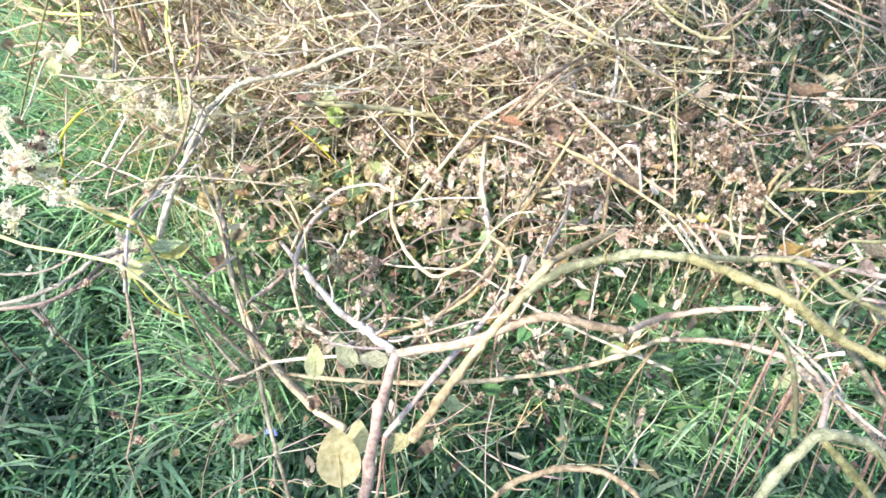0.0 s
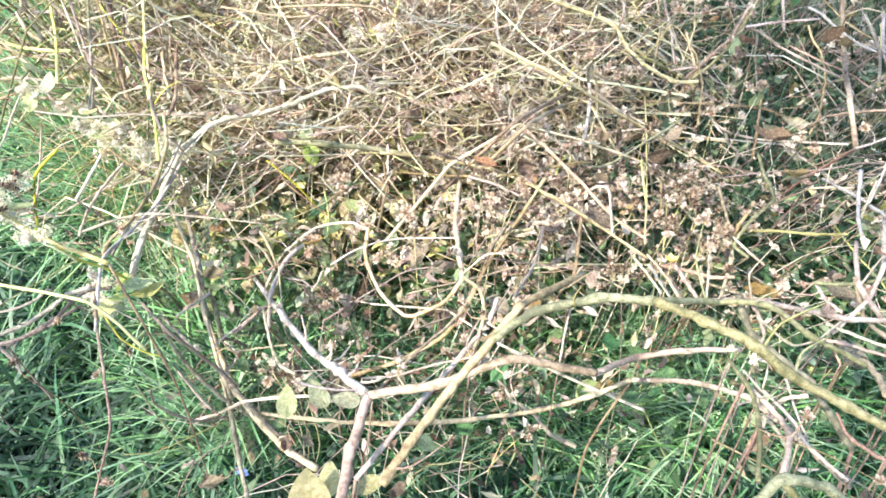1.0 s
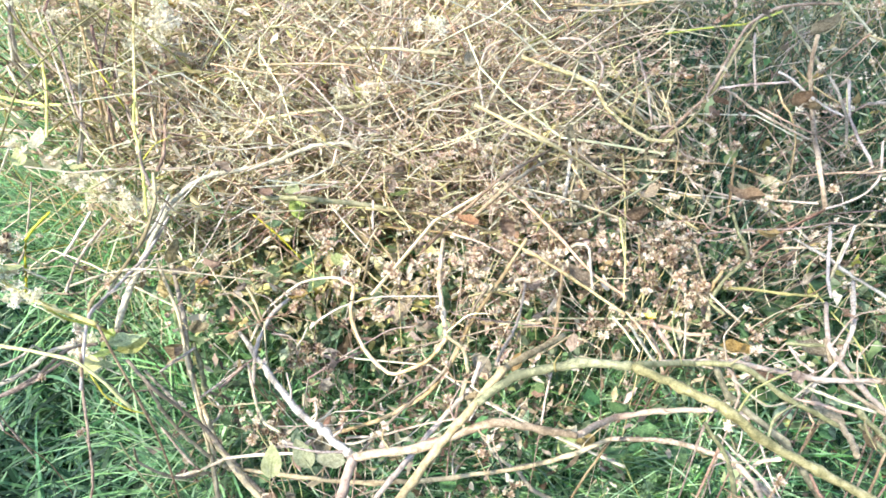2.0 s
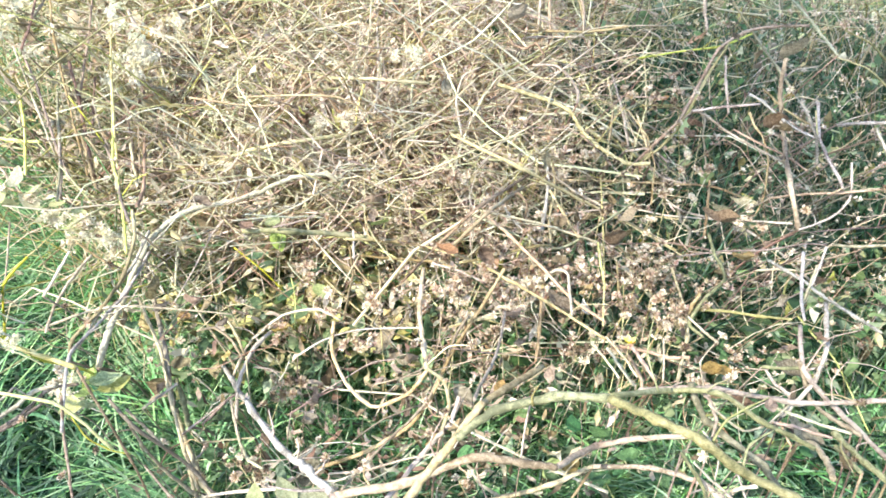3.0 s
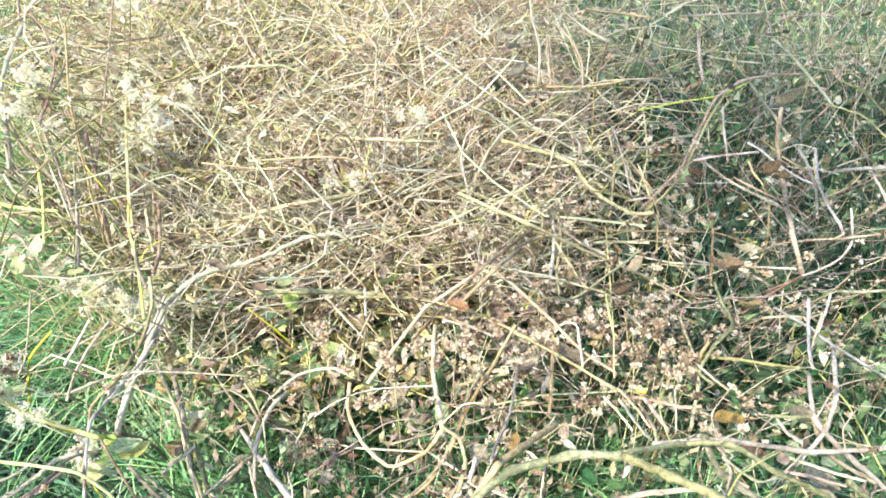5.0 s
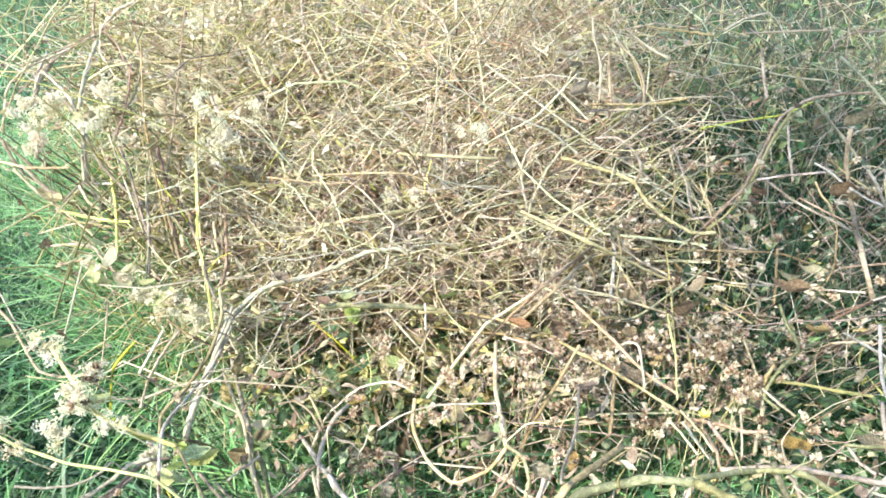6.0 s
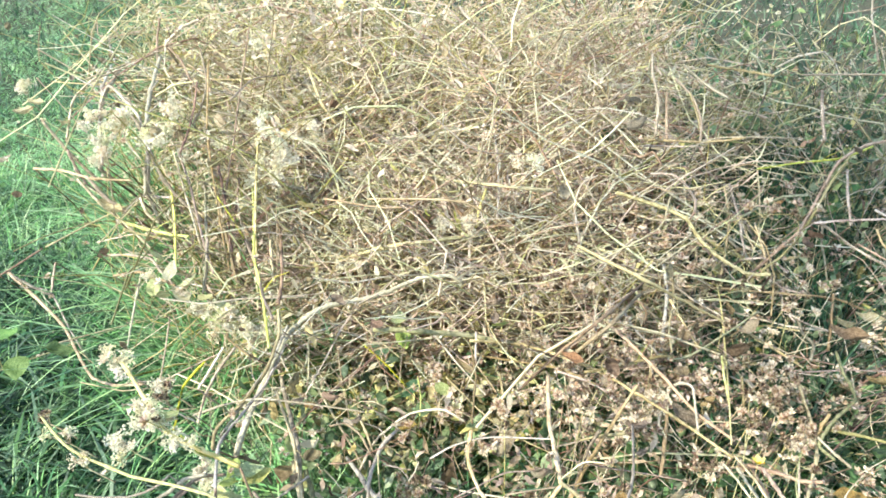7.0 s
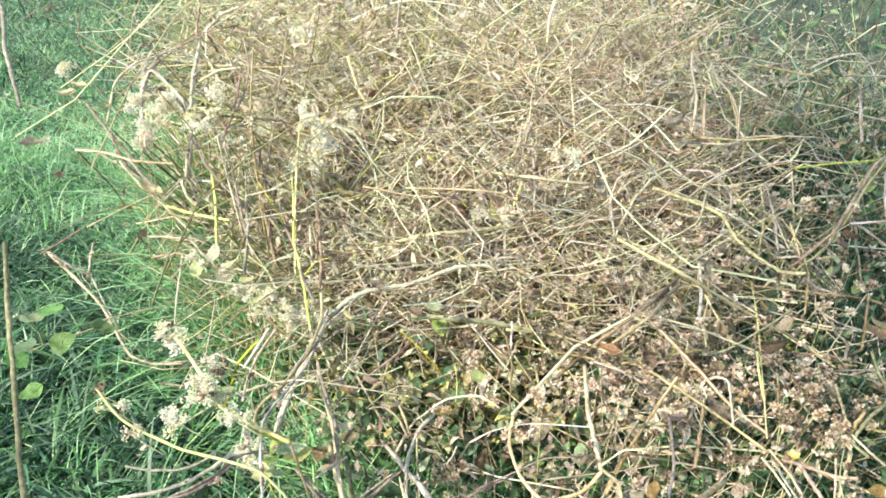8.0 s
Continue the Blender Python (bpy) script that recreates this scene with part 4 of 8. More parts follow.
stem("long_cane", [(-0.318, 1.217, 0.360), (-0.205, 1.215, 0.402), (-0.089, 1.221, 0.420), (0.041, 1.356, 0.376), (0.135, 1.314, 0.379), (0.207, 1.294, 0.359), (0.278, 1.267, 0.325)], 4, 4, "yellow", "long straw yellow cane bowed over the dry brush")
stem("long_cane", [(0.276, 1.250, 0.323), (0.402, 1.218, 0.338), (0.496, 1.197, 0.345), (0.577, 1.197, 0.339), (0.638, 1.188, 0.319)], 2.8, 2.4, "pale", "long pale bleached cane bowed over the dry brush")
stem("long_cane", [(0.121, 0.965, 0.374), (0.168, 0.957, 0.434), (0.248, 1.161, 0.360), (0.329, 1.164, 0.367)], 3.6, 3.2, "pale", "long pale bleached cane bowed over the dry brush")
stem("long_cane", [(0.116, 1.028, 0.518), (0.210, 0.995, 0.484), (0.316, 1.053, 0.397), (0.413, 1.092, 0.328), (0.486, 1.066, 0.294)], 3, 2.4, "tan", "long tan brown cane bowed over the dry brush")
stem("crooked_twig", [(0.142, 1.243, 0.408), (0.132, 1.279, 0.461), (0.144, 1.301, 0.497), (0.172, 1.309, 0.510)], 3, 2.2, "white", "white sun-bleached crooked twig standing in dry straw")
stem("upright_branch", [(0.234, 0.851, 0.365), (0.232, 0.830, 0.333), (0.227, 0.805, 0.295)], 3, 3, "pale", "pale bleached weed stem standing among seed heads")
stem("upright_branch", [(0.422, 0.909, 0.373), (0.437, 0.883, 0.334), (0.444, 0.856, 0.294), (0.431, 0.822, 0.241)], 2.6, 3.4, "pale", "pale bleached weed stem standing among seed heads")
stem("upright_branch", [(0.348, 0.832, 0.298), (0.371, 0.811, 0.264), (0.378, 0.794, 0.239)], 3, 3, "pale", "pale bleached weed stem standing among seed heads")
stem("upright_branch", [(0.405, 1.345, 0.477), (0.414, 1.311, 0.426), (0.405, 1.273, 0.366), (0.399, 1.250, 0.331)], 2.6, 2.6, "yellow", "straw yellow weed stem standing among seed heads")
stem("dry_cane", [(-0.172, 1.419, 0.446), (-0.104, 1.390, 0.459), (-0.010, 1.259, 0.508), (0.085, 1.261, 0.500)], 3.6, 3.2, "pale", "pale bleached dry cane lying on flattened straw")
stem("dry_cane", [(-0.240, 1.378, 0.361), (-0.174, 1.408, 0.411), (-0.087, 1.427, 0.444)], 3, 2.6, "pale", "pale bleached dry cane lying on flattened straw")
stem("fallen_cane", [(0.297, 0.608, 0.437), (0.373, 0.610, 0.436), (0.463, 0.605, 0.421), (0.520, 0.604, 0.423), (0.578, 0.603, 0.427)], 3.4, 3, "white", "white sun-bleached cane fallen across the weeds")
stem("fallen_cane", [(0.496, 0.699, 0.444), (0.471, 0.627, 0.444), (0.512, 0.610, 0.402), (0.584, 0.595, 0.338)], 3, 3.4, "pale", "pale bleached cane fallen across the weeds")
stem("curved_branch", [(0.538, 0.732, 0.449), (0.503, 0.653, 0.451), (0.480, 0.620, 0.435), (0.451, 0.607, 0.399)], 3.2, 2.6, "grey", "weathered grey curved stem among fallen canes")
stem("fallen_cane", [(0.349, 0.612, 0.443), (0.366, 0.592, 0.410), (0.425, 0.568, 0.368), (0.470, 0.531, 0.314)], 4.5, 4.2, "green", "olive green cane fallen across the weeds")
stem("fallen_cane", [(0.497, 0.588, 0.397), (0.531, 0.570, 0.370), (0.577, 0.549, 0.340)], 4, 4, "green", "olive green cane fallen across the weeds")
stem("arched_cane", [(0.072, 0.468, 0.195), (0.105, 0.482, 0.239), (0.149, 0.483, 0.268), (0.186, 0.479, 0.276), (0.217, 0.465, 0.272), (0.244, 0.445, 0.247)], 4, 3.4, "pale", "pale bleached cane arched low over green grass")
stem("stout_branch", [(0.238, 0.312, 0.476), (0.254, 0.326, 0.506), (0.277, 0.338, 0.535), (0.308, 0.336, 0.530), (0.328, 0.321, 0.511)], 4.4, 3.8, "green", "stout olive green stem bent over the grass")
stem("stout_branch", [(0.277, 0.338, 0.535), (0.299, 0.332, 0.511), (0.326, 0.323, 0.483)], 3.4, 3.2, "green", "stout olive green stem bent over the grass")
stem("stout_branch", [(0.283, 0.368, 0.492), (0.296, 0.408, 0.492), (0.302, 0.447, 0.490), (0.299, 0.491, 0.480)], 2.4, 2, "green", "stout olive green stem bent over the grass")
stem("stout_branch", [(0.282, 0.345, 0.527), (0.304, 0.387, 0.513), (0.318, 0.430, 0.485), (0.304, 0.466, 0.481)], 2.6, 2.2, "tan", "stout tan brown stem bent over the grass")
stem("crooked_branch", [(-0.633, 1.282, 0.609), (-0.637, 1.269, 0.543), (-0.689, 1.341, 0.435), (-0.631, 1.317, 0.440)], 3.6, 3.6, "white", "white sun-bleached crooked stem at the edge of the lawn")
stem("crooked_branch", [(-0.704, 1.357, 0.421), (-0.600, 1.375, 0.412), (-0.495, 1.420, 0.404), (-0.361, 1.462, 0.400)], 3.4, 3, "green", "olive green crooked stem at the edge of the lawn")
stem("crooked_branch", [(-0.842, 1.358, 0.456), (-0.800, 1.341, 0.416), (-0.740, 1.324, 0.371), (-0.692, 1.307, 0.331)], 3.6, 3.2, "yellow", "straw yellow crooked stem at the edge of the lawn")
stem("arched_branch", [(-0.984, 1.572, 0.451), (-0.966, 1.606, 0.534), (-0.934, 1.645, 0.570), (-0.908, 1.704, 0.575), (-0.823, 1.779, 0.605)], 3, 2.6, "yellow", "straw yellow dry stem arched over flattened straw")
stem("arched_branch", [(-0.752, 1.308, 0.511), (-0.832, 1.475, 0.555), (-0.822, 1.516, 0.598), (-0.675, 1.327, 0.608), (-0.621, 1.256, 0.581)], 3, 3, "white", "white sun-bleached dry stem arched over flattened straw")
stem("arched_branch", [(-0.372, 1.852, 0.460), (-0.275, 1.887, 0.501), (-0.149, 1.912, 0.519), (-0.008, 1.929, 0.516)], 3.2, 2.6, "pale", "pale bleached dry stem arched over flattened straw")
stem("arched_branch", [(-0.031, 1.700, 0.541), (0.058, 1.751, 0.539), (0.136, 1.775, 0.535), (0.183, 1.696, 0.518), (0.214, 1.461, 0.550), (0.266, 1.409, 0.509)], 2.8, 2.6, "yellow", "straw yellow dry stem arched over flattened straw")
stem("crooked_branch", [(-0.408, 1.565, 0.628), (-0.380, 1.534, 0.566), (-0.345, 1.524, 0.510), (-0.331, 1.488, 0.435), (-0.341, 1.443, 0.363)], 4, 4, "yellow", "straw yellow crooked stem at the edge of the lawn")
stem("dark_stalk", [(-0.540, 1.624, 0.705), (-0.545, 1.550, 0.616), (-0.529, 1.412, 0.529), (-0.505, 1.268, 0.471)], 1.8, 2.4, "brown", "dark brown dead stalk standing in the straw")
stem("dark_stalk", [(-0.576, 1.244, 0.566), (-0.551, 1.208, 0.496), (-0.521, 1.167, 0.416)], 2, 2.2, "tan", "tan brown dead stalk standing in the straw")
stem("dark_stalk", [(-0.578, 1.265, 0.564), (-0.547, 1.224, 0.502), (-0.522, 1.178, 0.433), (-0.496, 1.142, 0.379)], 2.4, 2.8, "brown", "dark brown dead stalk standing in the straw")
stem("dark_stalk", [(-0.531, 1.353, 0.693), (-0.524, 1.280, 0.586), (-0.496, 1.206, 0.469), (-0.473, 1.156, 0.381)], 2, 2.4, "tan", "tan brown dead stalk standing in the straw")
stem("weed_stalk", [(-0.434, 1.294, 0.589), (-0.434, 1.243, 0.512), (-0.429, 1.187, 0.426), (-0.420, 1.136, 0.348)], 2.4, 2.6, "yellow", "straw yellow weed stalk standing with pale leaves")
stem("crooked_branch", [(-1.076, 1.406, 0.166), (-1.016, 1.413, 0.148), (-0.911, 1.300, 0.126), (-0.843, 1.259, 0.041), (-0.769, 1.273, 0.022)], 2.6, 2.6, "grey", "weathered grey crooked stem at the edge of the lawn")
stem("crooked_branch", [(-1.132, 1.907, 0.619), (-1.088, 1.886, 0.574), (-1.009, 1.816, 0.535), (-0.942, 1.762, 0.528)], 2, 2.2, "yellow", "straw yellow crooked stem at the edge of the lawn")
stem("crooked_branch", [(-1.018, 1.915, 0.610), (-1.001, 1.878, 0.581), (-0.973, 1.835, 0.561)], 2, 2.2, "white", "white sun-bleached crooked stem at the edge of the lawn")
stem("crooked_branch", [(-1.456, 2.010, 0.563), (-1.424, 2.029, 0.589), (-1.397, 2.043, 0.608)], 1.8, 1.4, "brown", "dark brown crooked stem at the edge of the lawn")
stem("crooked_branch", [(-1.285, 2.053, 0.603), (-1.287, 2.028, 0.559), (-1.283, 2.005, 0.518)], 1.6, 1.8, "brown", "dark brown crooked stem at the edge of the lawn")
stem("crooked_branch", [(-1.076, 1.824, 0.563), (-1.018, 1.795, 0.540), (-0.960, 1.761, 0.530)], 1.6, 1.8, "yellow", "straw yellow crooked stem at the edge of the lawn")
flower_stalk = stem("flower_stalk", [(-0.259, 0.610, 0.468), (-0.297, 0.612, 0.486), (-0.333, 0.615, 0.507), (-0.361, 0.634, 0.538), (-0.407, 0.685, 0.538)], 3, 2.4, "sap", "bright yellow-green weed stalk with faded flower heads", 0.1)
limb("side_stalk", [(-0.262, 0.628, 0.330), (-0.315, 0.642, 0.386), (-0.408, 0.644, 0.409), (-0.476, 0.651, 0.438), (-0.511, 0.666, 0.473)], 2.4, 1.8, "sap", flower_stalk)
limb("side_stalk", [(-0.333, 0.615, 0.507), (-0.350, 0.657, 0.468), (-0.318, 0.639, 0.546), (-0.299, 0.660, 0.565)], 2, 1.6, "sap", flower_stalk)
stem("low_branch", [(-0.478, 0.699, 0.256), (-0.416, 0.714, 0.289), (-0.378, 0.729, 0.320), (-0.337, 0.726, 0.333)], 3.2, 2.6, "pale", "pale bleached stem lying low by the lawn")
stalk = tagged(new("tall_stalk"), "tall olive green stalk standing in the lawn", "dead stem")
stalk.location = (-0.34, 0.24, 0)
limb("stalk", [(-0.502, 0.589, 0.710), (-0.481, 0.541, 0.661), (-0.458, 0.493, 0.612), (-0.417, 0.420, 0.558), (-0.370, 0.330, 0.380), (-0.340, 0.240, -0.010)], 2.6, 3, "green", stalk)
stalk = tagged(new("tall_stalk"), "tall pale bleached stalk standing in the lawn", "dead stem")
stalk.location = (-1.25, 0.72, 0)
limb("stalk", [(-1.250, 0.720, -0.010), (-1.180, 0.780, 0.550), (-0.900, 0.900, 0.920), (-0.642, 0.846, 0.888), (-0.596, 0.787, 0.834), (-0.562, 0.741, 0.787)], 3.6, 2.6, "pale", stalk)
stem("slanting_branch", [(0.044, 0.950, 0.316), (0.098, 0.965, 0.374), (0.156, 0.964, 0.439), (0.256, 1.195, 0.364)], 3, 2.6, "pale", "pale bleached thin stem slanting across the brush")
stem("slanting_branch", [(-0.388, 0.834, 0.294), (-0.347, 0.859, 0.350), (-0.332, 0.942, 0.361), (-0.319, 0.983, 0.387)], 2.4, 2.8, "white", "white sun-bleached thin stem slanting across the brush")
stem("weed_cane", [(0.371, 1.320, 0.394), (0.404, 1.310, 0.372), (0.468, 1.333, 0.333), (0.510, 1.320, 0.307)], 4.2, 3.6, "green", "olive green cane lying among grey weeds")
stem("weed_cane", [(0.568, 1.527, 0.635), (0.651, 1.536, 0.634), (0.738, 1.546, 0.632)], 2.4, 2.4, "pale", "pale bleached cane lying among grey weeds")
stem("weed_cane", [(0.153, 1.035, 0.381), (0.274, 1.003, 0.340), (0.350, 1.033, 0.368), (0.419, 1.103, 0.368)], 2.4, 2, "green", "olive green cane lying among grey weeds")
# many stems beyond x 0.35 take duller colours to imitate dappled shade
stem("bent_branch", [(-0.312, 0.904, 0.182), (-0.284, 0.839, 0.180), (-0.251, 0.775, 0.178), (-0.212, 0.710, 0.173), (-0.174, 0.662, 0.182), (-0.128, 0.612, 0.188), (-0.079, 0.572, 0.201)], 4.8, 4.9, "tan", "tan brown dead stem bent through the tangle", 1.0, 0.13)
stem("fallen_stick", [(-0.251, 0.769, 0.195), (-0.223, 0.792, 0.205), (-0.191, 0.817, 0.219)], 2.2, 1.4, "grey", "weathered grey stick fallen among the weeds", 1.0, 0.13)
stem("fallen_stick", [(-0.155, 0.715, 0.316), (-0.147, 0.696, 0.293), (-0.139, 0.673, 0.268)], 1.6, 1.3, "pale", "pale bleached stick fallen among the weeds", 1.0, 0.13)
stem("green_vine", [(-0.308, 0.649, 0.359), (-0.294, 0.641, 0.333), (-0.271, 0.642, 0.311), (-0.256, 0.647, 0.300)], 1.2, 1.1, "sap", "yellow-green vine trailing over the grass", 1.0, 0.13)
stem("bent_branch", [(-0.269, 0.684, 0.323), (-0.261, 0.685, 0.271), (-0.245, 0.690, 0.220), (-0.221, 0.696, 0.167), (-0.201, 0.709, 0.123)], 2.2, 3.3, "pale", "pale bleached dead stem bent through the tangle", 1.0, 0.13)
stem("bent_branch", [(-0.258, 0.602, 0.295), (-0.265, 0.614, 0.257), (-0.256, 0.631, 0.216), (-0.244, 0.654, 0.177), (-0.223, 0.689, 0.143)], 1.5, 2.5, "pale", "pale bleached dead stem bent through the tangle", 1.0, 0.13)
stem("green_vine", [(-0.273, 0.605, 0.301), (-0.258, 0.594, 0.271), (-0.242, 0.585, 0.244), (-0.226, 0.578, 0.219)], 1.2, 1.3, "green", "olive green vine trailing over the grass", 1.0, 0.13)
stem("thin_twig", [(-0.465, 0.673, 0.282), (-0.451, 0.667, 0.264), (-0.442, 0.659, 0.251)], 3.2, 1.8, "white", "white sun-bleached thin twig caught in the dry weeds", 1.0, 0.13)
stem("bent_branch", [(0.131, 0.749, 0.419), (0.114, 0.721, 0.408), (0.102, 0.689, 0.394), (0.084, 0.654, 0.379), (0.066, 0.629, 0.374), (0.038, 0.600, 0.369), (0.012, 0.568, 0.362), (-0.003, 0.544, 0.363)], 2.0, 1.8, "pale", "pale bleached dead stem bent through the tangle", 1.0, 0.13)
stem("bent_branch", [(-0.037, 0.583, 0.347), (-0.011, 0.609, 0.345), (0.011, 0.635, 0.345), (0.035, 0.658, 0.344), (0.072, 0.680, 0.342)], 1.3, 1.2, "tan", "tan brown dead stem bent through the tangle", 1.0, 0.13)
stem("thin_twig", [(-0.060, 0.698, 0.330), (-0.019, 0.698, 0.362), (0.021, 0.696, 0.394), (0.065, 0.682, 0.414)], 1.2, 1.1, "brown", "dark brown thin twig caught in the dry weeds", 1.0, 0.13)
stem("thin_twig", [(0.021, 0.686, 0.369), (0.059, 0.676, 0.391), (0.101, 0.665, 0.414), (0.140, 0.654, 0.440)], 1.2, 1.1, "brown", "dark brown thin twig caught in the dry weeds", 1.0, 0.13)
stem("thin_twig", [(0.089, 0.702, 0.414), (0.132, 0.695, 0.412), (0.180, 0.687, 0.413), (0.221, 0.677, 0.415)], 1.2, 1.1, "brown", "dark brown thin twig caught in the dry weeds", 1.0, 0.13)
stem("thin_twig", [(0.182, 0.813, 0.373), (0.168, 0.723, 0.412), (0.153, 0.643, 0.449), (0.133, 0.571, 0.482), (0.123, 0.513, 0.521)], 1.9, 1.9, "pale", "pale bleached thin twig caught in the dry weeds", 1.0, 0.13)
stem("thin_twig", [(0.191, 0.614, 0.460), (0.212, 0.612, 0.463), (0.233, 0.602, 0.458)], 1.2, 1.1, "pale", "pale bleached thin twig caught in the dry weeds", 1.0, 0.13)
stem("thin_twig", [(0.174, 0.534, 0.494), (0.169, 0.520, 0.478), (0.165, 0.503, 0.460)], 1.2, 1.1, "grey", "weathered grey thin twig caught in the dry weeds", 1.0, 0.13)
stem("bent_branch", [(-0.018, 0.577, 0.350), (0.018, 0.559, 0.375), (0.058, 0.547, 0.406), (0.099, 0.532, 0.434)], 1.6, 1.4, "pale", "pale bleached dead stem bent through the tangle", 1.0, 0.13)
stem("dry_cane", [(0.274, 0.725, 0.397), (0.292, 0.707, 0.383), (0.304, 0.693, 0.371)], 1.8, 1.5, "yellow", "straw yellow dry cane lying over the brush", 1.0, 0.13)
stem("dry_cane", [(0.313, 0.801, 0.341), (0.336, 0.779, 0.323), (0.350, 0.760, 0.308)], 2.0, 1.6, "yellow", "straw yellow dry cane lying over the brush", 1.0, 0.13)
stem("dry_cane", [(0.339, 0.816, 0.311), (0.371, 0.799, 0.316), (0.394, 0.784, 0.320), (0.417, 0.773, 0.330)], 3.1, 2.7, "tan", "tan brown dry cane lying over the brush", 1.0, 0.13)
stem("thin_twig", [(0.363, 0.737, 0.394), (0.362, 0.717, 0.369), (0.360, 0.704, 0.354)], 1.8, 1.5, "grey", "weathered grey thin twig caught in the dry weeds", 1.0, 0.13)
stem("dry_cane", [(0.465, 0.884, 0.318), (0.474, 0.815, 0.370), (0.483, 0.747, 0.417), (0.478, 0.690, 0.461)], 2.6, 1.8, "green", "olive green dry cane lying over the brush", 1.0, 0.13)
stem("dry_cane", [(0.442, 0.655, 0.424), (0.470, 0.644, 0.432), (0.499, 0.636, 0.447)], 2.3, 2.3, "green", "olive green dry cane lying over the brush", 1.0, 0.13)
stem("bent_branch", [(0.325, 0.460, 0.449), (0.318, 0.419, 0.477), (0.305, 0.384, 0.503), (0.288, 0.348, 0.522)], 1.8, 1.5, "yellow", "straw yellow dead stem bent through the tangle", 1.0, 0.13)
stem("bent_branch", [(0.333, 0.463, 0.449), (0.343, 0.469, 0.459), (0.359, 0.467, 0.466)], 2.1, 2.3, "yellow", "straw yellow dead stem bent through the tangle", 1.0, 0.13)
stem("bent_branch", [(0.322, 0.467, 0.471), (0.341, 0.448, 0.460), (0.352, 0.431, 0.448), (0.376, 0.407, 0.439)], 1.3, 1.8, "grey", "weathered grey dead stem bent through the tangle", 1.0, 0.13)
stem("thin_twig", [(0.345, 0.484, 0.470), (0.351, 0.460, 0.453), (0.357, 0.442, 0.442)], 1.2, 1.1, "grey", "weathered grey thin twig caught in the dry weeds", 1.0, 0.13)
stem("bent_branch", [(0.409, 0.495, 0.413), (0.414, 0.477, 0.405), (0.427, 0.461, 0.404), (0.435, 0.451, 0.406)], 1.8, 2.3, "brown", "dark brown dead stem bent through the tangle", 1.0, 0.13)
stem("bent_branch", [(0.476, 0.602, 0.364), (0.476, 0.580, 0.388), (0.473, 0.549, 0.399), (0.464, 0.520, 0.408)], 3.6, 3.8, "tan", "tan brown dead stem bent through the tangle", 1.0, 0.13)
stem("dry_cane", [(0.441, 0.602, 0.396), (0.461, 0.592, 0.399), (0.489, 0.574, 0.403)], 2.0, 2.3, "tan", "tan brown dry cane lying over the brush", 1.0, 0.13)
stem("dry_cane", [(0.356, 0.578, 0.447), (0.393, 0.570, 0.419), (0.426, 0.585, 0.413), (0.461, 0.611, 0.419)], 1.5, 1.4, "tan", "tan brown dry cane lying over the brush", 1.0, 0.13)
stem("thin_twig", [(0.321, 0.509, 0.487), (0.332, 0.492, 0.477), (0.327, 0.477, 0.460)], 1.2, 1.1, "pale", "pale bleached thin twig caught in the dry weeds", 1.0, 0.13)
stem("dry_stalk", [(-0.563, 1.363, 0.655), (-0.559, 1.323, 0.620), (-0.560, 1.280, 0.587), (-0.562, 1.238, 0.564)], 2.0, 2.4, "brown", "dark brown stalk standing in the dry weeds", 1.0, 0.13)
stem("dry_cane", [(-0.367, 1.571, 0.509), (-0.328, 1.537, 0.496), (-0.268, 1.512, 0.493), (-0.220, 1.478, 0.475), (-0.174, 1.444, 0.459), (-0.128, 1.409, 0.444)], 3.3, 3.5, "pale", "pale bleached dry cane lying over the brush", 1.0, 0.13)
stem("bent_branch", [(-0.427, 1.406, 0.495), (-0.395, 1.445, 0.477), (-0.375, 1.481, 0.465), (-0.367, 1.519, 0.469)], 3.6, 4.4, "brown", "dark brown dead stem bent through the tangle", 1.0, 0.13)
stem("dry_cane", [(-0.478, 1.336, 0.464), (-0.450, 1.364, 0.473), (-0.412, 1.393, 0.477), (-0.360, 1.418, 0.461), (-0.315, 1.434, 0.437), (-0.258, 1.452, 0.411), (-0.229, 1.462, 0.389)], 3.5, 2.6, "pale", "pale bleached dry cane lying over the brush", 1.0, 0.13)
stem("dry_cane", [(-0.480, 1.499, 0.598), (-0.447, 1.499, 0.555), (-0.422, 1.497, 0.522), (-0.404, 1.495, 0.500), (-0.367, 1.495, 0.466)], 3.2, 3.8, "tan", "tan brown dry cane lying over the brush", 1.0, 0.13)
stem("dry_cane", [(-0.385, 1.754, 0.482), (-0.318, 1.776, 0.496), (-0.243, 1.799, 0.522)], 5.6, 4.9, "white", "white sun-bleached dry cane lying over the brush", 1.0, 0.13)
stem("dry_cane", [(-0.286, 1.850, 0.452), (-0.209, 1.860, 0.438), (-0.176, 1.863, 0.432)], 3.2, 2.6, "tan", "tan brown dry cane lying over the brush", 1.0, 0.13)
stem("dry_cane", [(-0.583, 1.267, 0.596), (-0.556, 1.300, 0.582), (-0.527, 1.334, 0.568), (-0.496, 1.368, 0.554)], 2.4, 2.5, "tan", "tan brown dry cane lying over the brush", 1.0, 0.13)
stem("dry_cane", [(-0.559, 1.240, 0.455), (-0.517, 1.219, 0.444), (-0.476, 1.195, 0.428), (-0.450, 1.166, 0.417)], 2.9, 2.7, "tan", "tan brown dry cane lying over the brush", 1.0, 0.13)
stem("dry_cane", [(-0.458, 1.356, 0.534), (-0.424, 1.365, 0.520), (-0.398, 1.372, 0.512)], 3.0, 2.5, "green", "olive green dry cane lying over the brush", 1.0, 0.13)
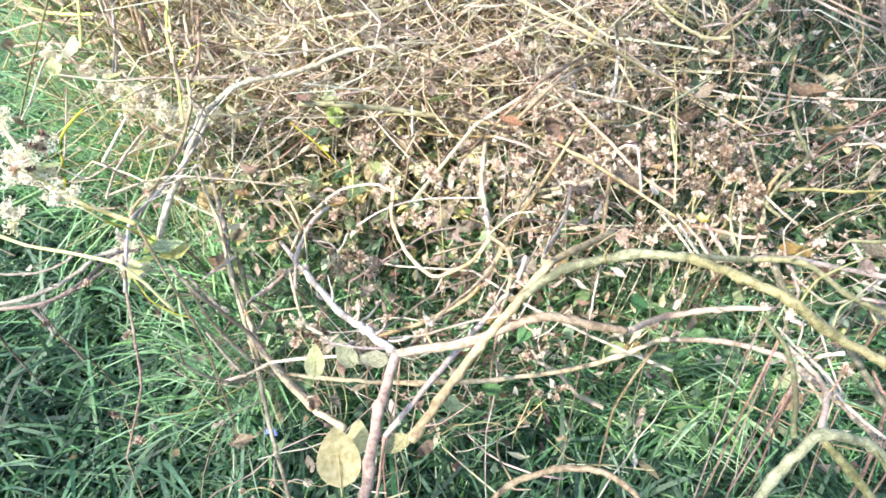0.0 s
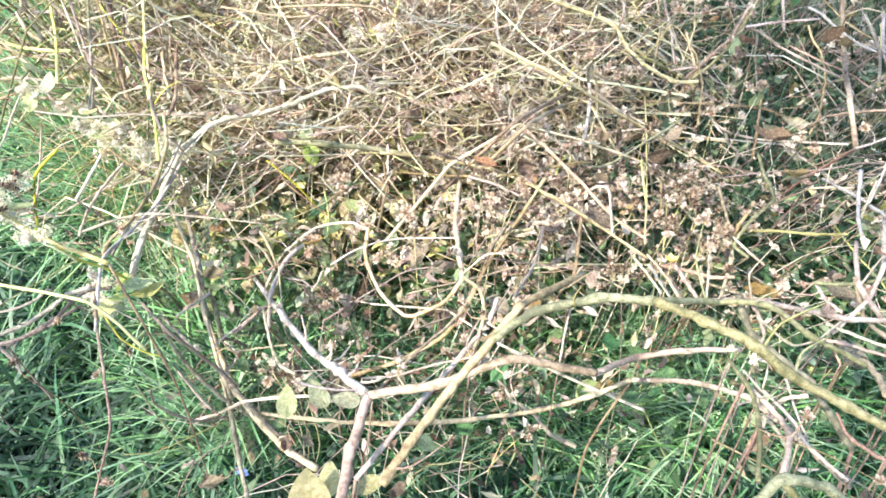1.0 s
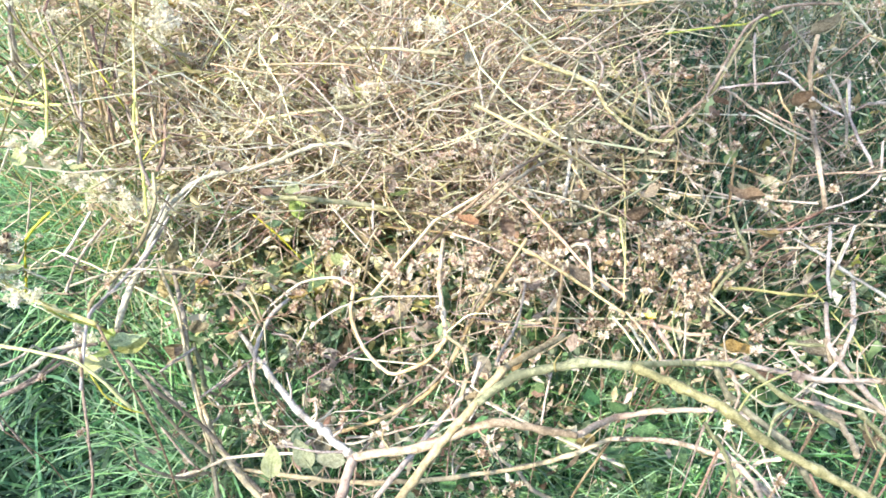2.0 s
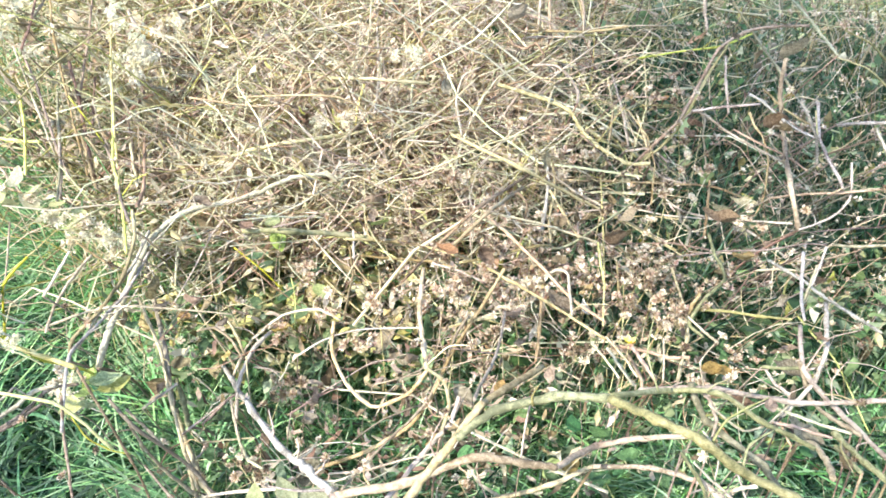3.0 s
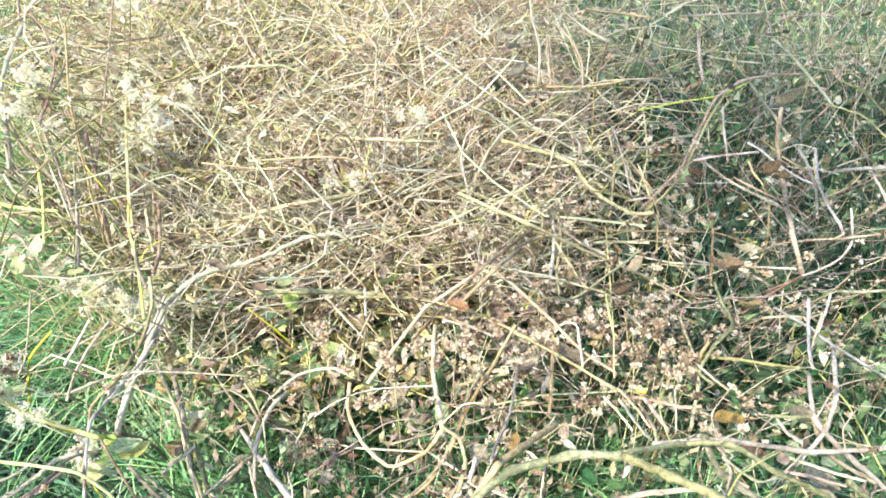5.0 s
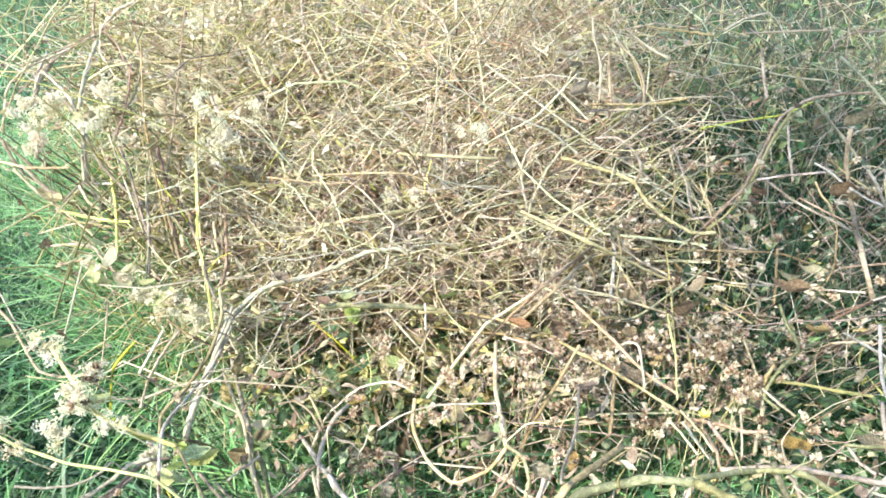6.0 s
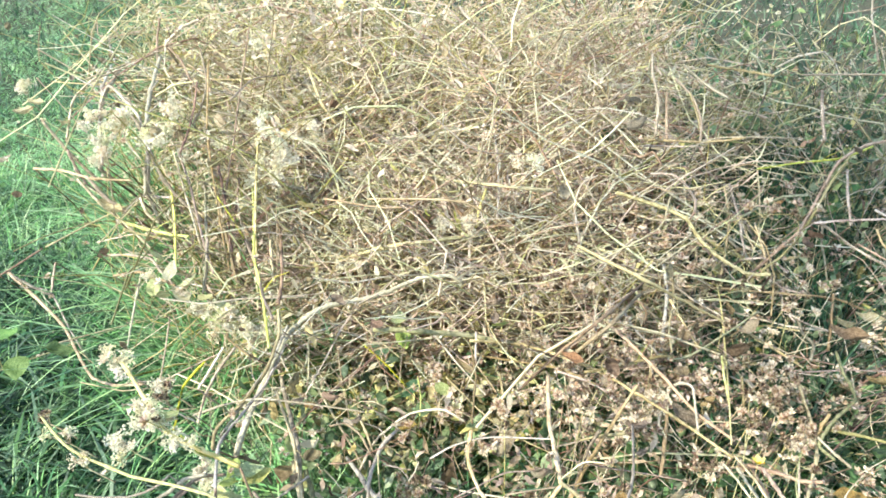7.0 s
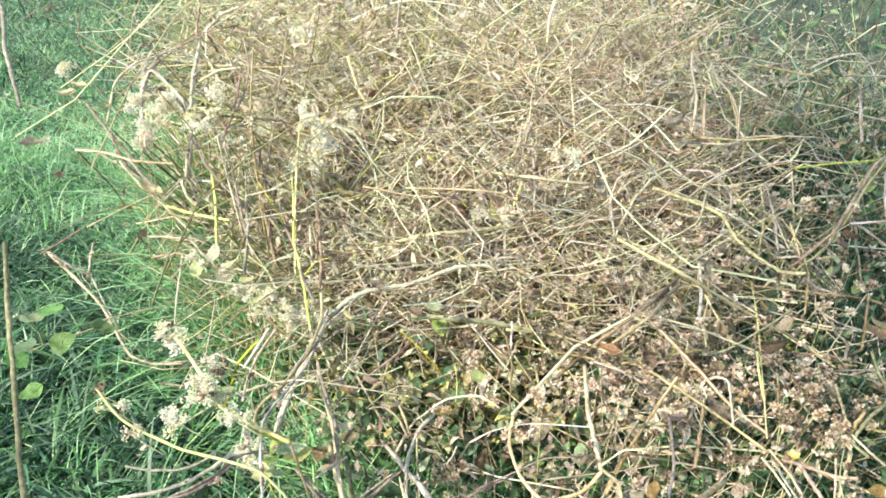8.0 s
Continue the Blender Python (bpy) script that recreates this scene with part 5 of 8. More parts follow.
stem("dry_cane", [(-0.224, 1.368, 0.389), (-0.192, 1.390, 0.419), (-0.160, 1.408, 0.445), (-0.139, 1.418, 0.458)], 2.5, 2.5, "pale", "pale bleached dry cane lying over the brush", 1.0, 0.13)
stem("dry_stalk", [(-0.038, 1.761, 0.494), (-0.024, 1.610, 0.491), (-0.012, 1.468, 0.482), (-0.006, 1.333, 0.468), (-0.005, 1.211, 0.468)], 3.0, 2.1, "grey", "weathered grey stalk standing in the dry weeds", 1.0, 0.13)
stem("dry_stalk", [(0.298, 1.435, 0.626), (0.302, 1.418, 0.570), (0.305, 1.405, 0.532)], 2.9, 3.4, "pale", "pale bleached stalk standing in the dry weeds", 1.0, 0.13)
stem("dry_cane", [(0.263, 1.401, 0.532), (0.313, 1.395, 0.535), (0.363, 1.387, 0.539)], 2.4, 2.4, "pale", "pale bleached dry cane lying over the brush", 1.0, 0.13)
stem("dry_stalk", [(0.336, 1.422, 0.629), (0.352, 1.409, 0.592), (0.363, 1.395, 0.555)], 2.4, 2.4, "pale", "pale bleached stalk standing in the dry weeds", 1.0, 0.13)
stem("bent_branch", [(0.266, 1.331, 0.506), (0.304, 1.320, 0.510), (0.328, 1.303, 0.495), (0.341, 1.286, 0.476), (0.340, 1.273, 0.460)], 2.8, 3.2, "tan", "tan brown dead stem bent through the tangle", 1.0, 0.13)
stem("thin_twig", [(0.213, 1.274, 0.435), (0.233, 1.284, 0.463), (0.247, 1.290, 0.481)], 2.3, 1.8, "tan", "tan brown thin twig caught in the dry weeds", 1.0, 0.13)
stem("dry_cane", [(0.447, 1.221, 0.380), (0.489, 1.245, 0.411), (0.522, 1.267, 0.433), (0.545, 1.294, 0.463), (0.568, 1.321, 0.495), (0.595, 1.347, 0.532), (0.640, 1.360, 0.558), (0.691, 1.364, 0.566), (0.750, 1.360, 0.569)], 3.7, 3.1, "tan", "tan brown dry cane lying over the brush", 1.0, 0.13)
stem("dry_cane", [(0.741, 1.484, 0.597), (0.736, 1.390, 0.593), (0.729, 1.299, 0.586), (0.716, 1.217, 0.585), (0.695, 1.146, 0.592)], 3.3, 2.6, "green", "olive green dry cane lying over the brush", 1.0, 0.13)
stem("dry_cane", [(0.598, 1.189, 0.512), (0.606, 1.163, 0.513), (0.622, 1.128, 0.503), (0.640, 1.093, 0.496), (0.653, 1.064, 0.497)], 2.7, 2.1, "grey", "dry cane lying over the brush, greyed to imitate shade", 1.0, 0.13)
stem("dry_stalk", [(0.666, 1.156, 0.515), (0.660, 1.105, 0.508), (0.651, 1.055, 0.500), (0.635, 1.005, 0.483)], 2.7, 2.8, "grey", "weathered grey stalk standing in the dry weeds", 1.0, 0.13)
stem("bent_branch", [(0.683, 1.156, 0.505), (0.677, 1.127, 0.525), (0.665, 1.088, 0.511), (0.655, 1.048, 0.498), (0.654, 1.002, 0.484), (0.650, 0.965, 0.482), (0.639, 0.935, 0.485)], 2.7, 2.7, "grey", "weathered grey dead stem bent through the tangle", 1.0, 0.13)
stem("dry_cane", [(0.545, 1.299, 0.440), (0.561, 1.242, 0.449), (0.566, 1.187, 0.453), (0.578, 1.131, 0.459), (0.599, 1.070, 0.464), (0.603, 1.022, 0.475)], 2.9, 2.0, "grey", "dry cane lying over the brush, greyed to imitate shade", 1.0, 0.13)
stem("thin_twig", [(0.576, 1.128, 0.509), (0.585, 1.117, 0.490), (0.598, 1.107, 0.475), (0.607, 1.090, 0.445), (0.604, 1.067, 0.397), (0.594, 1.057, 0.367)], 2.1, 1.7, "tan", "tan brown thin twig caught in the dry weeds", 1.0, 0.13)
stem("bent_branch", [(0.707, 1.014, 0.536), (0.716, 0.998, 0.517), (0.723, 0.986, 0.501)], 2.5, 2.1, "grey", "weathered grey dead stem bent through the tangle", 1.0, 0.13)
stem("dry_cane", [(0.711, 1.190, 0.576), (0.748, 1.152, 0.571), (0.770, 1.115, 0.553), (0.783, 1.083, 0.534)], 1.8, 1.8, "green", "olive green dry cane lying over the brush", 1.0, 0.13)
stem("dry_cane", [(0.721, 1.195, 0.615), (0.757, 1.169, 0.600), (0.786, 1.140, 0.570)], 1.8, 1.8, "green", "olive green dry cane lying over the brush", 1.0, 0.13)
stem("dry_cane", [(0.691, 1.086, 0.507), (0.730, 1.068, 0.519), (0.766, 1.048, 0.528)], 3.0, 3.5, "grey", "dry cane lying over the brush, greyed to imitate shade", 1.0, 0.13)
stem("dry_cane", [(0.662, 0.971, 0.505), (0.658, 0.941, 0.468), (0.639, 0.929, 0.448), (0.613, 0.925, 0.434), (0.590, 0.922, 0.427)], 2.0, 1.9, "grey", "dry cane lying over the brush, greyed to imitate shade", 1.0, 0.13)
stem("dry_cane", [(0.579, 0.999, 0.432), (0.612, 0.972, 0.454), (0.654, 0.938, 0.477), (0.696, 0.904, 0.504)], 2.0, 2.3, "tan", "tan brown dry cane lying over the brush", 1.0, 0.13)
stem("dry_cane", [(0.501, 1.240, 0.323), (0.498, 1.190, 0.317), (0.514, 1.143, 0.322), (0.536, 1.098, 0.338), (0.578, 1.049, 0.362), (0.623, 0.998, 0.389)], 2.4, 2.1, "grey", "dry cane lying over the brush, greyed to imitate shade", 1.0, 0.13)
stem("bent_branch", [(0.498, 0.989, 0.376), (0.499, 0.961, 0.365), (0.504, 0.931, 0.355), (0.501, 0.910, 0.351), (0.477, 0.892, 0.340), (0.457, 0.874, 0.330), (0.441, 0.852, 0.318), (0.452, 0.827, 0.318)], 2.8, 2.9, "green", "olive green dead stem bent through the tangle", 1.0, 0.13)
stem("dry_cane", [(0.527, 0.859, 0.420), (0.541, 0.795, 0.435), (0.541, 0.741, 0.450), (0.548, 0.685, 0.466), (0.544, 0.640, 0.484)], 2.5, 1.8, "grey", "dry cane lying over the brush, greyed to imitate shade", 1.0, 0.13)
stem("dry_cane", [(0.591, 0.840, 0.457), (0.619, 0.826, 0.464), (0.654, 0.810, 0.478)], 2.5, 2.5, "green", "olive green dry cane lying over the brush", 1.0, 0.13)
stem("thin_twig", [(0.459, 0.992, 0.334), (0.512, 0.962, 0.364), (0.561, 0.928, 0.390), (0.591, 0.902, 0.417), (0.607, 0.876, 0.433)], 1.6, 1.5, "brown", "dark brown thin twig caught in the dry weeds", 1.0, 0.13)
stem("dry_cane", [(0.507, 0.844, 0.415), (0.529, 0.837, 0.422), (0.550, 0.828, 0.426)], 1.8, 1.8, "tan", "tan brown dry cane lying over the brush", 1.0, 0.13)
stem("thin_twig", [(0.550, 0.789, 0.430), (0.560, 0.801, 0.455), (0.566, 0.811, 0.474)], 2.1, 1.7, "grey", "weathered grey thin twig caught in the dry weeds", 1.0, 0.13)
stem("bent_branch", [(0.567, 0.855, 0.435), (0.537, 0.790, 0.438), (0.510, 0.732, 0.449), (0.487, 0.681, 0.467)], 2.9, 1.8, "grey", "weathered grey dead stem bent through the tangle", 1.0, 0.13)
stem("dry_stalk", [(-0.501, 1.154, 0.445), (-0.501, 1.133, 0.405), (-0.503, 1.110, 0.366)], 3.2, 3.7, "brown", "dark brown stalk standing in the dry weeds", 1.0, 0.13)
stem("dry_stalk", [(-0.461, 1.218, 0.406), (-0.410, 1.123, 0.409), (-0.370, 1.030, 0.412), (-0.329, 0.949, 0.423)], 2.9, 2.7, "brown", "dark brown stalk standing in the dry weeds", 1.0, 0.13)
stem("dry_stalk", [(-0.394, 1.164, 0.437), (-0.391, 1.148, 0.405), (-0.386, 1.132, 0.372)], 3.1, 3.1, "yellow", "straw yellow stalk standing in the dry weeds", 1.0, 0.13)
stem("dry_cane", [(-0.392, 0.946, 0.370), (-0.399, 0.882, 0.369), (-0.396, 0.827, 0.370), (-0.385, 0.776, 0.372)], 2.4, 2.1, "yellow", "straw yellow dry cane lying over the brush", 1.0, 0.13)
stem("dry_cane", [(-0.332, 1.179, 0.386), (-0.290, 1.194, 0.380), (-0.255, 1.211, 0.384), (-0.210, 1.230, 0.389)], 2.7, 2.7, "tan", "tan brown dry cane lying over the brush", 1.0, 0.13)
stem("green_vine", [(-0.318, 0.614, 0.503), (-0.324, 0.657, 0.436), (-0.327, 0.713, 0.374), (-0.334, 0.768, 0.306)], 1.7, 1.8, "sap", "yellow-green vine trailing over the grass", 1.0, 0.13)
stem("dry_cane", [(-0.206, 1.064, 0.361), (-0.176, 1.077, 0.368), (-0.151, 1.086, 0.373)], 2.1, 2.1, "pale", "pale bleached dry cane lying over the brush", 1.0, 0.13)
stem("bent_branch", [(-0.351, 1.027, 0.343), (-0.310, 1.051, 0.325), (-0.274, 1.080, 0.321), (-0.252, 1.104, 0.320)], 2.9, 2.6, "white", "white sun-bleached dead stem bent through the tangle", 1.0, 0.13)
stem("green_vine", [(-0.312, 1.056, 0.232), (-0.253, 1.007, 0.268), (-0.218, 0.949, 0.296), (-0.194, 0.888, 0.319), (-0.167, 0.829, 0.338)], 2.2, 1.4, "green", "olive green vine trailing over the grass", 1.0, 0.13)
stem("thin_twig", [(-0.041, 1.049, 0.319), (-0.028, 0.967, 0.324), (-0.027, 0.894, 0.339), (-0.026, 0.824, 0.352)], 2.0, 1.7, "pale", "pale bleached thin twig caught in the dry weeds", 1.0, 0.13)
stem("dry_cane", [(-0.028, 1.044, 0.300), (0.045, 0.991, 0.330), (0.096, 0.939, 0.361), (0.141, 0.881, 0.382)], 2.0, 1.7, "tan", "tan brown dry cane lying over the brush", 1.0, 0.13)
stem("dry_cane", [(0.126, 0.889, 0.396), (0.175, 0.921, 0.382), (0.227, 0.956, 0.375), (0.266, 0.986, 0.359)], 2.4, 2.3, "tan", "tan brown dry cane lying over the brush", 1.0, 0.13)
stem("thin_twig", [(0.206, 1.076, 0.385), (0.224, 1.085, 0.390), (0.239, 1.081, 0.372), (0.236, 1.075, 0.349)], 2.4, 2.0, "pale", "pale bleached thin twig caught in the dry weeds", 1.0, 0.13)
stem("dry_cane", [(0.191, 1.019, 0.415), (0.207, 1.009, 0.391), (0.233, 0.998, 0.367), (0.250, 0.992, 0.350)], 2.3, 1.9, "white", "white sun-bleached dry cane lying over the brush", 1.0, 0.13)
stem("dry_cane", [(0.164, 0.994, 0.411), (0.202, 0.955, 0.392), (0.238, 0.915, 0.374), (0.279, 0.866, 0.351), (0.318, 0.826, 0.344)], 3.0, 2.4, "tan", "tan brown dry cane lying over the brush", 1.0, 0.13)
stem("dry_stalk", [(0.290, 1.171, 0.399), (0.287, 1.113, 0.378), (0.272, 1.057, 0.359), (0.269, 1.006, 0.350)], 2.6, 2.3, "pale", "pale bleached stalk standing in the dry weeds", 1.0, 0.13)
stem("dry_cane", [(0.278, 1.151, 0.393), (0.321, 1.118, 0.374), (0.371, 1.084, 0.361), (0.385, 1.065, 0.359)], 2.5, 2.5, "tan", "tan brown dry cane lying over the brush", 1.0, 0.13)
stem("bent_branch", [(0.247, 0.914, 0.355), (0.261, 0.907, 0.370), (0.274, 0.893, 0.375), (0.275, 0.867, 0.361), (0.275, 0.838, 0.345)], 2.5, 2.1, "white", "white sun-bleached dead stem bent through the tangle", 1.0, 0.13)
stem("dry_cane", [(-0.130, 1.112, 0.429), (-0.080, 1.092, 0.378), (-0.037, 1.072, 0.336)], 1.6, 1.6, "yellow", "straw yellow dry cane lying over the brush", 1.0, 0.13)
stem("dry_cane", [(0.035, 1.146, 0.386), (0.052, 1.113, 0.329), (0.061, 1.098, 0.305)], 1.7, 1.7, "tan", "tan brown dry cane lying over the brush", 1.0, 0.13)
stem("thin_twig", [(-0.950, 1.774, 0.569), (-0.900, 1.624, 0.558), (-0.842, 1.482, 0.528), (-0.779, 1.359, 0.514)], 4.1, 2.7, "white", "white sun-bleached thin twig caught in the dry weeds", 1.0, 0.13)
stem("dry_cane", [(-0.650, 1.365, 0.625), (-0.617, 1.386, 0.642), (-0.578, 1.403, 0.644)], 2.6, 2.6, "yellow", "straw yellow dry cane lying over the brush", 1.0, 0.13)
stem("thin_twig", [(-0.775, 1.723, 0.627), (-0.682, 1.575, 0.635), (-0.608, 1.434, 0.640), (-0.537, 1.309, 0.651)], 3.2, 2.4, "pale", "pale bleached thin twig caught in the dry weeds", 1.0, 0.13)
stem("thin_twig", [(-0.834, 1.829, 0.668), (-0.843, 1.813, 0.618), (-0.846, 1.799, 0.566)], 3.4, 3.4, "pale", "pale bleached thin twig caught in the dry weeds", 1.0, 0.13)
stem("dry_stalk", [(-0.525, 1.276, 0.490), (-0.496, 1.222, 0.436), (-0.472, 1.170, 0.395), (-0.450, 1.127, 0.375)], 3.4, 3.7, "brown", "dark brown stalk standing in the dry weeds", 1.0, 0.13)
stem("thin_twig", [(-1.067, 1.377, 0.213), (-1.037, 1.391, 0.177), (-1.011, 1.404, 0.149), (-1.013, 1.430, 0.171), (-1.015, 1.458, 0.200)], 3.2, 3.3, "grey", "weathered grey thin twig caught in the dry weeds", 1.0, 0.13)
stem("thin_twig", [(-1.043, 1.314, 0.250), (-1.014, 1.345, 0.263), (-0.978, 1.381, 0.281)], 2.5, 2.5, "pale", "pale bleached thin twig caught in the dry weeds", 1.0, 0.13)
stem("thin_twig", [(-0.503, 0.852, 0.436), (-0.545, 0.939, 0.408), (-0.588, 1.043, 0.392), (-0.634, 1.152, 0.370)], 1.5, 2.0, "yellow", "straw yellow thin twig caught in the dry weeds", 1.0, 0.13)
stem("dry_cane", [(-0.819, 1.329, 0.298), (-0.720, 1.267, 0.338), (-0.638, 1.199, 0.371), (-0.579, 1.119, 0.393), (-0.524, 1.046, 0.417)], 3.4, 2.2, "white", "white sun-bleached dry cane lying over the brush", 1.0, 0.13)
stem("dry_cane", [(-0.730, 1.219, 0.319), (-0.646, 1.164, 0.363), (-0.570, 1.099, 0.389), (-0.514, 1.034, 0.420)], 3.2, 2.2, "pale", "pale bleached dry cane lying over the brush", 1.0, 0.13)
stem("dry_cane", [(-0.815, 1.346, 0.469), (-0.782, 1.344, 0.422), (-0.748, 1.347, 0.388)], 4.4, 4.4, "pale", "pale bleached dry cane lying over the brush", 1.0, 0.13)
stem("dry_cane", [(-0.770, 1.347, 0.371), (-0.687, 1.289, 0.385), (-0.614, 1.233, 0.406), (-0.546, 1.181, 0.430)], 3.9, 2.8, "sap", "yellow-green dry cane lying over the brush", 1.0, 0.13)
stem("dry_stalk", [(-0.695, 1.336, 0.455), (-0.680, 1.326, 0.417), (-0.669, 1.318, 0.391)], 3.7, 3.7, "yellow", "straw yellow stalk standing in the dry weeds", 1.0, 0.13)
stem("dry_cane", [(-0.997, 1.456, 0.434), (-0.898, 1.402, 0.454), (-0.804, 1.345, 0.464), (-0.698, 1.302, 0.481)], 3.7, 2.6, "tan", "tan brown dry cane lying over the brush", 1.0, 0.13)
stem("dry_stalk", [(-0.879, 1.408, 0.497), (-0.865, 1.400, 0.457), (-0.850, 1.396, 0.428)], 3.5, 3.5, "brown", "dark brown stalk standing in the dry weeds", 1.0, 0.13)
stem("bent_branch", [(-0.335, 1.807, 0.698), (-0.347, 1.822, 0.630), (-0.349, 1.837, 0.558), (-0.348, 1.857, 0.511)], 4.3, 3.9, "white", "white sun-bleached dead stem bent through the tangle", 1.0, 0.13)
stem("dry_cane", [(-0.199, 1.958, 0.672), (-0.160, 1.930, 0.610), (-0.121, 1.902, 0.556), (-0.097, 1.873, 0.515), (-0.079, 1.838, 0.455)], 4.7, 3.8, "yellow", "straw yellow dry cane lying over the brush", 1.0, 0.13)
stem("dry_cane", [(-0.121, 1.957, 0.674), (-0.076, 1.911, 0.631), (-0.025, 1.866, 0.595), (-0.001, 1.817, 0.548)], 5.3, 4.4, "pale", "pale bleached dry cane lying over the brush", 1.0, 0.13)
stem("dry_cane", [(-0.440, 1.388, 0.582), (-0.430, 1.382, 0.556), (-0.419, 1.376, 0.530)], 4.0, 4.0, "white", "white sun-bleached dry cane lying over the brush", 1.0, 0.13)
stem("dry_cane", [(-0.242, 1.517, 0.479), (-0.180, 1.454, 0.463), (-0.140, 1.394, 0.460), (-0.078, 1.320, 0.425), (-0.059, 1.264, 0.431)], 4.3, 3.2, "pale", "pale bleached dry cane lying over the brush", 1.0, 0.13)
stem("dry_cane", [(-0.341, 1.494, 0.464), (-0.309, 1.583, 0.458), (-0.247, 1.678, 0.446), (-0.204, 1.769, 0.430), (-0.143, 1.867, 0.420)], 4.3, 4.6, "white", "white sun-bleached dry cane lying over the brush", 1.0, 0.13)
stem("dry_stalk", [(-0.296, 1.746, 0.517), (-0.287, 1.727, 0.455), (-0.279, 1.710, 0.405)], 3.7, 3.7, "pale", "pale bleached stalk standing in the dry weeds", 1.0, 0.13)
stem("dry_cane", [(-0.192, 1.288, 0.428), (-0.128, 1.286, 0.409), (-0.091, 1.282, 0.396)], 2.9, 2.9, "tan", "tan brown dry cane lying over the brush", 1.0, 0.13)
stem("green_vine", [(-0.027, 1.302, 0.483), (-0.040, 1.284, 0.445), (-0.043, 1.271, 0.417)], 2.8, 2.3, "sap", "yellow-green vine trailing over the grass", 1.0, 0.13)
stem("green_vine", [(-0.041, 1.309, 0.444), (-0.024, 1.296, 0.417), (-0.012, 1.285, 0.394)], 2.4, 2.4, "sap", "yellow-green vine trailing over the grass", 1.0, 0.13)
stem("dry_cane", [(-0.264, 1.462, 0.443), (-0.230, 1.476, 0.464), (-0.219, 1.486, 0.486)], 3.7, 3.2, "tan", "tan brown dry cane lying over the brush", 1.0, 0.13)
stem("dry_stalk", [(0.027, 1.856, 0.710), (0.011, 1.847, 0.660), (0.009, 1.832, 0.598)], 3.8, 3.8, "yellow", "straw yellow stalk standing in the dry weeds", 1.0, 0.13)
stem("bent_branch", [(0.050, 1.808, 0.657), (0.066, 1.799, 0.621), (0.066, 1.790, 0.584)], 3.7, 3.1, "pale", "pale bleached dead stem bent through the tangle", 1.0, 0.13)
stem("dry_cane", [(0.068, 1.780, 0.587), (0.095, 1.772, 0.564), (0.134, 1.768, 0.560)], 3.7, 3.0, "pale", "pale bleached dry cane lying over the brush", 1.0, 0.13)
stem("dry_cane", [(-0.379, 1.442, 0.439), (-0.287, 1.457, 0.425), (-0.194, 1.470, 0.422)], 3.7, 3.2, "tan", "tan brown dry cane lying over the brush", 1.0, 0.13)
stem("dry_cane", [(-0.432, 1.154, 0.390), (-0.409, 1.166, 0.396), (-0.384, 1.165, 0.381)], 2.8, 2.8, "tan", "tan brown dry cane lying over the brush", 1.0, 0.13)
stem("dry_stalk", [(-0.414, 1.282, 0.411), (-0.382, 1.178, 0.408), (-0.353, 1.076, 0.401), (-0.333, 0.993, 0.421)], 3.4, 3.2, "brown", "dark brown stalk standing in the dry weeds", 1.0, 0.13)
stem("thin_twig", [(-0.170, 0.760, 0.272), (-0.156, 0.718, 0.279), (-0.140, 0.677, 0.284), (-0.121, 0.642, 0.294), (-0.099, 0.617, 0.310)], 2.2, 2.2, "pale", "pale bleached thin twig caught in the dry weeds", 1.0, 0.13)
stem("thin_twig", [(-0.295, 0.774, 0.240), (-0.278, 0.789, 0.246), (-0.255, 0.807, 0.254)], 2.0, 2.4, "white", "white sun-bleached thin twig caught in the dry weeds", 1.0, 0.13)
stem("thin_twig", [(-0.246, 0.795, 0.175), (-0.227, 0.780, 0.169), (-0.227, 0.762, 0.166), (-0.240, 0.741, 0.167)], 2.1, 2.0, "white", "white sun-bleached thin twig caught in the dry weeds", 1.0, 0.13)
stem("thin_twig", [(-0.255, 0.806, 0.163), (-0.217, 0.747, 0.206), (-0.167, 0.707, 0.255), (-0.119, 0.669, 0.301)], 1.7, 1.3, "pale", "pale bleached thin twig caught in the dry weeds", 1.0, 0.13)
stem("bent_branch", [(-0.278, 0.706, 0.311), (-0.256, 0.696, 0.289), (-0.235, 0.684, 0.268)], 2.2, 2.5, "grey", "weathered grey dead stem bent through the tangle", 1.0, 0.13)
stem("thin_twig", [(-0.269, 0.691, 0.228), (-0.244, 0.674, 0.202), (-0.227, 0.664, 0.188)], 1.9, 1.9, "tan", "tan brown thin twig caught in the dry weeds", 1.0, 0.13)
stem("bent_branch", [(-0.264, 0.680, 0.144), (-0.219, 0.669, 0.176), (-0.183, 0.658, 0.211), (-0.135, 0.644, 0.237), (-0.089, 0.627, 0.262)], 2.4, 2.3, "yellow", "straw yellow dead stem bent through the tangle", 1.0, 0.13)
stem("dry_stalk", [(-0.240, 0.741, 0.167), (-0.217, 0.691, 0.160), (-0.202, 0.653, 0.164), (-0.190, 0.625, 0.177)], 2.4, 2.6, "pale", "pale bleached stalk standing in the dry weeds", 1.0, 0.13)
stem("dry_stalk", [(-0.150, 0.789, 0.320), (-0.144, 0.755, 0.282), (-0.138, 0.731, 0.256)], 1.5, 1.5, "yellow", "straw yellow stalk standing in the dry weeds", 1.0, 0.13)
stem("thin_twig", [(-0.075, 0.678, 0.332), (-0.054, 0.690, 0.339), (-0.016, 0.707, 0.349)], 1.6, 1.3, "brown", "dark brown thin twig caught in the dry weeds", 1.0, 0.13)
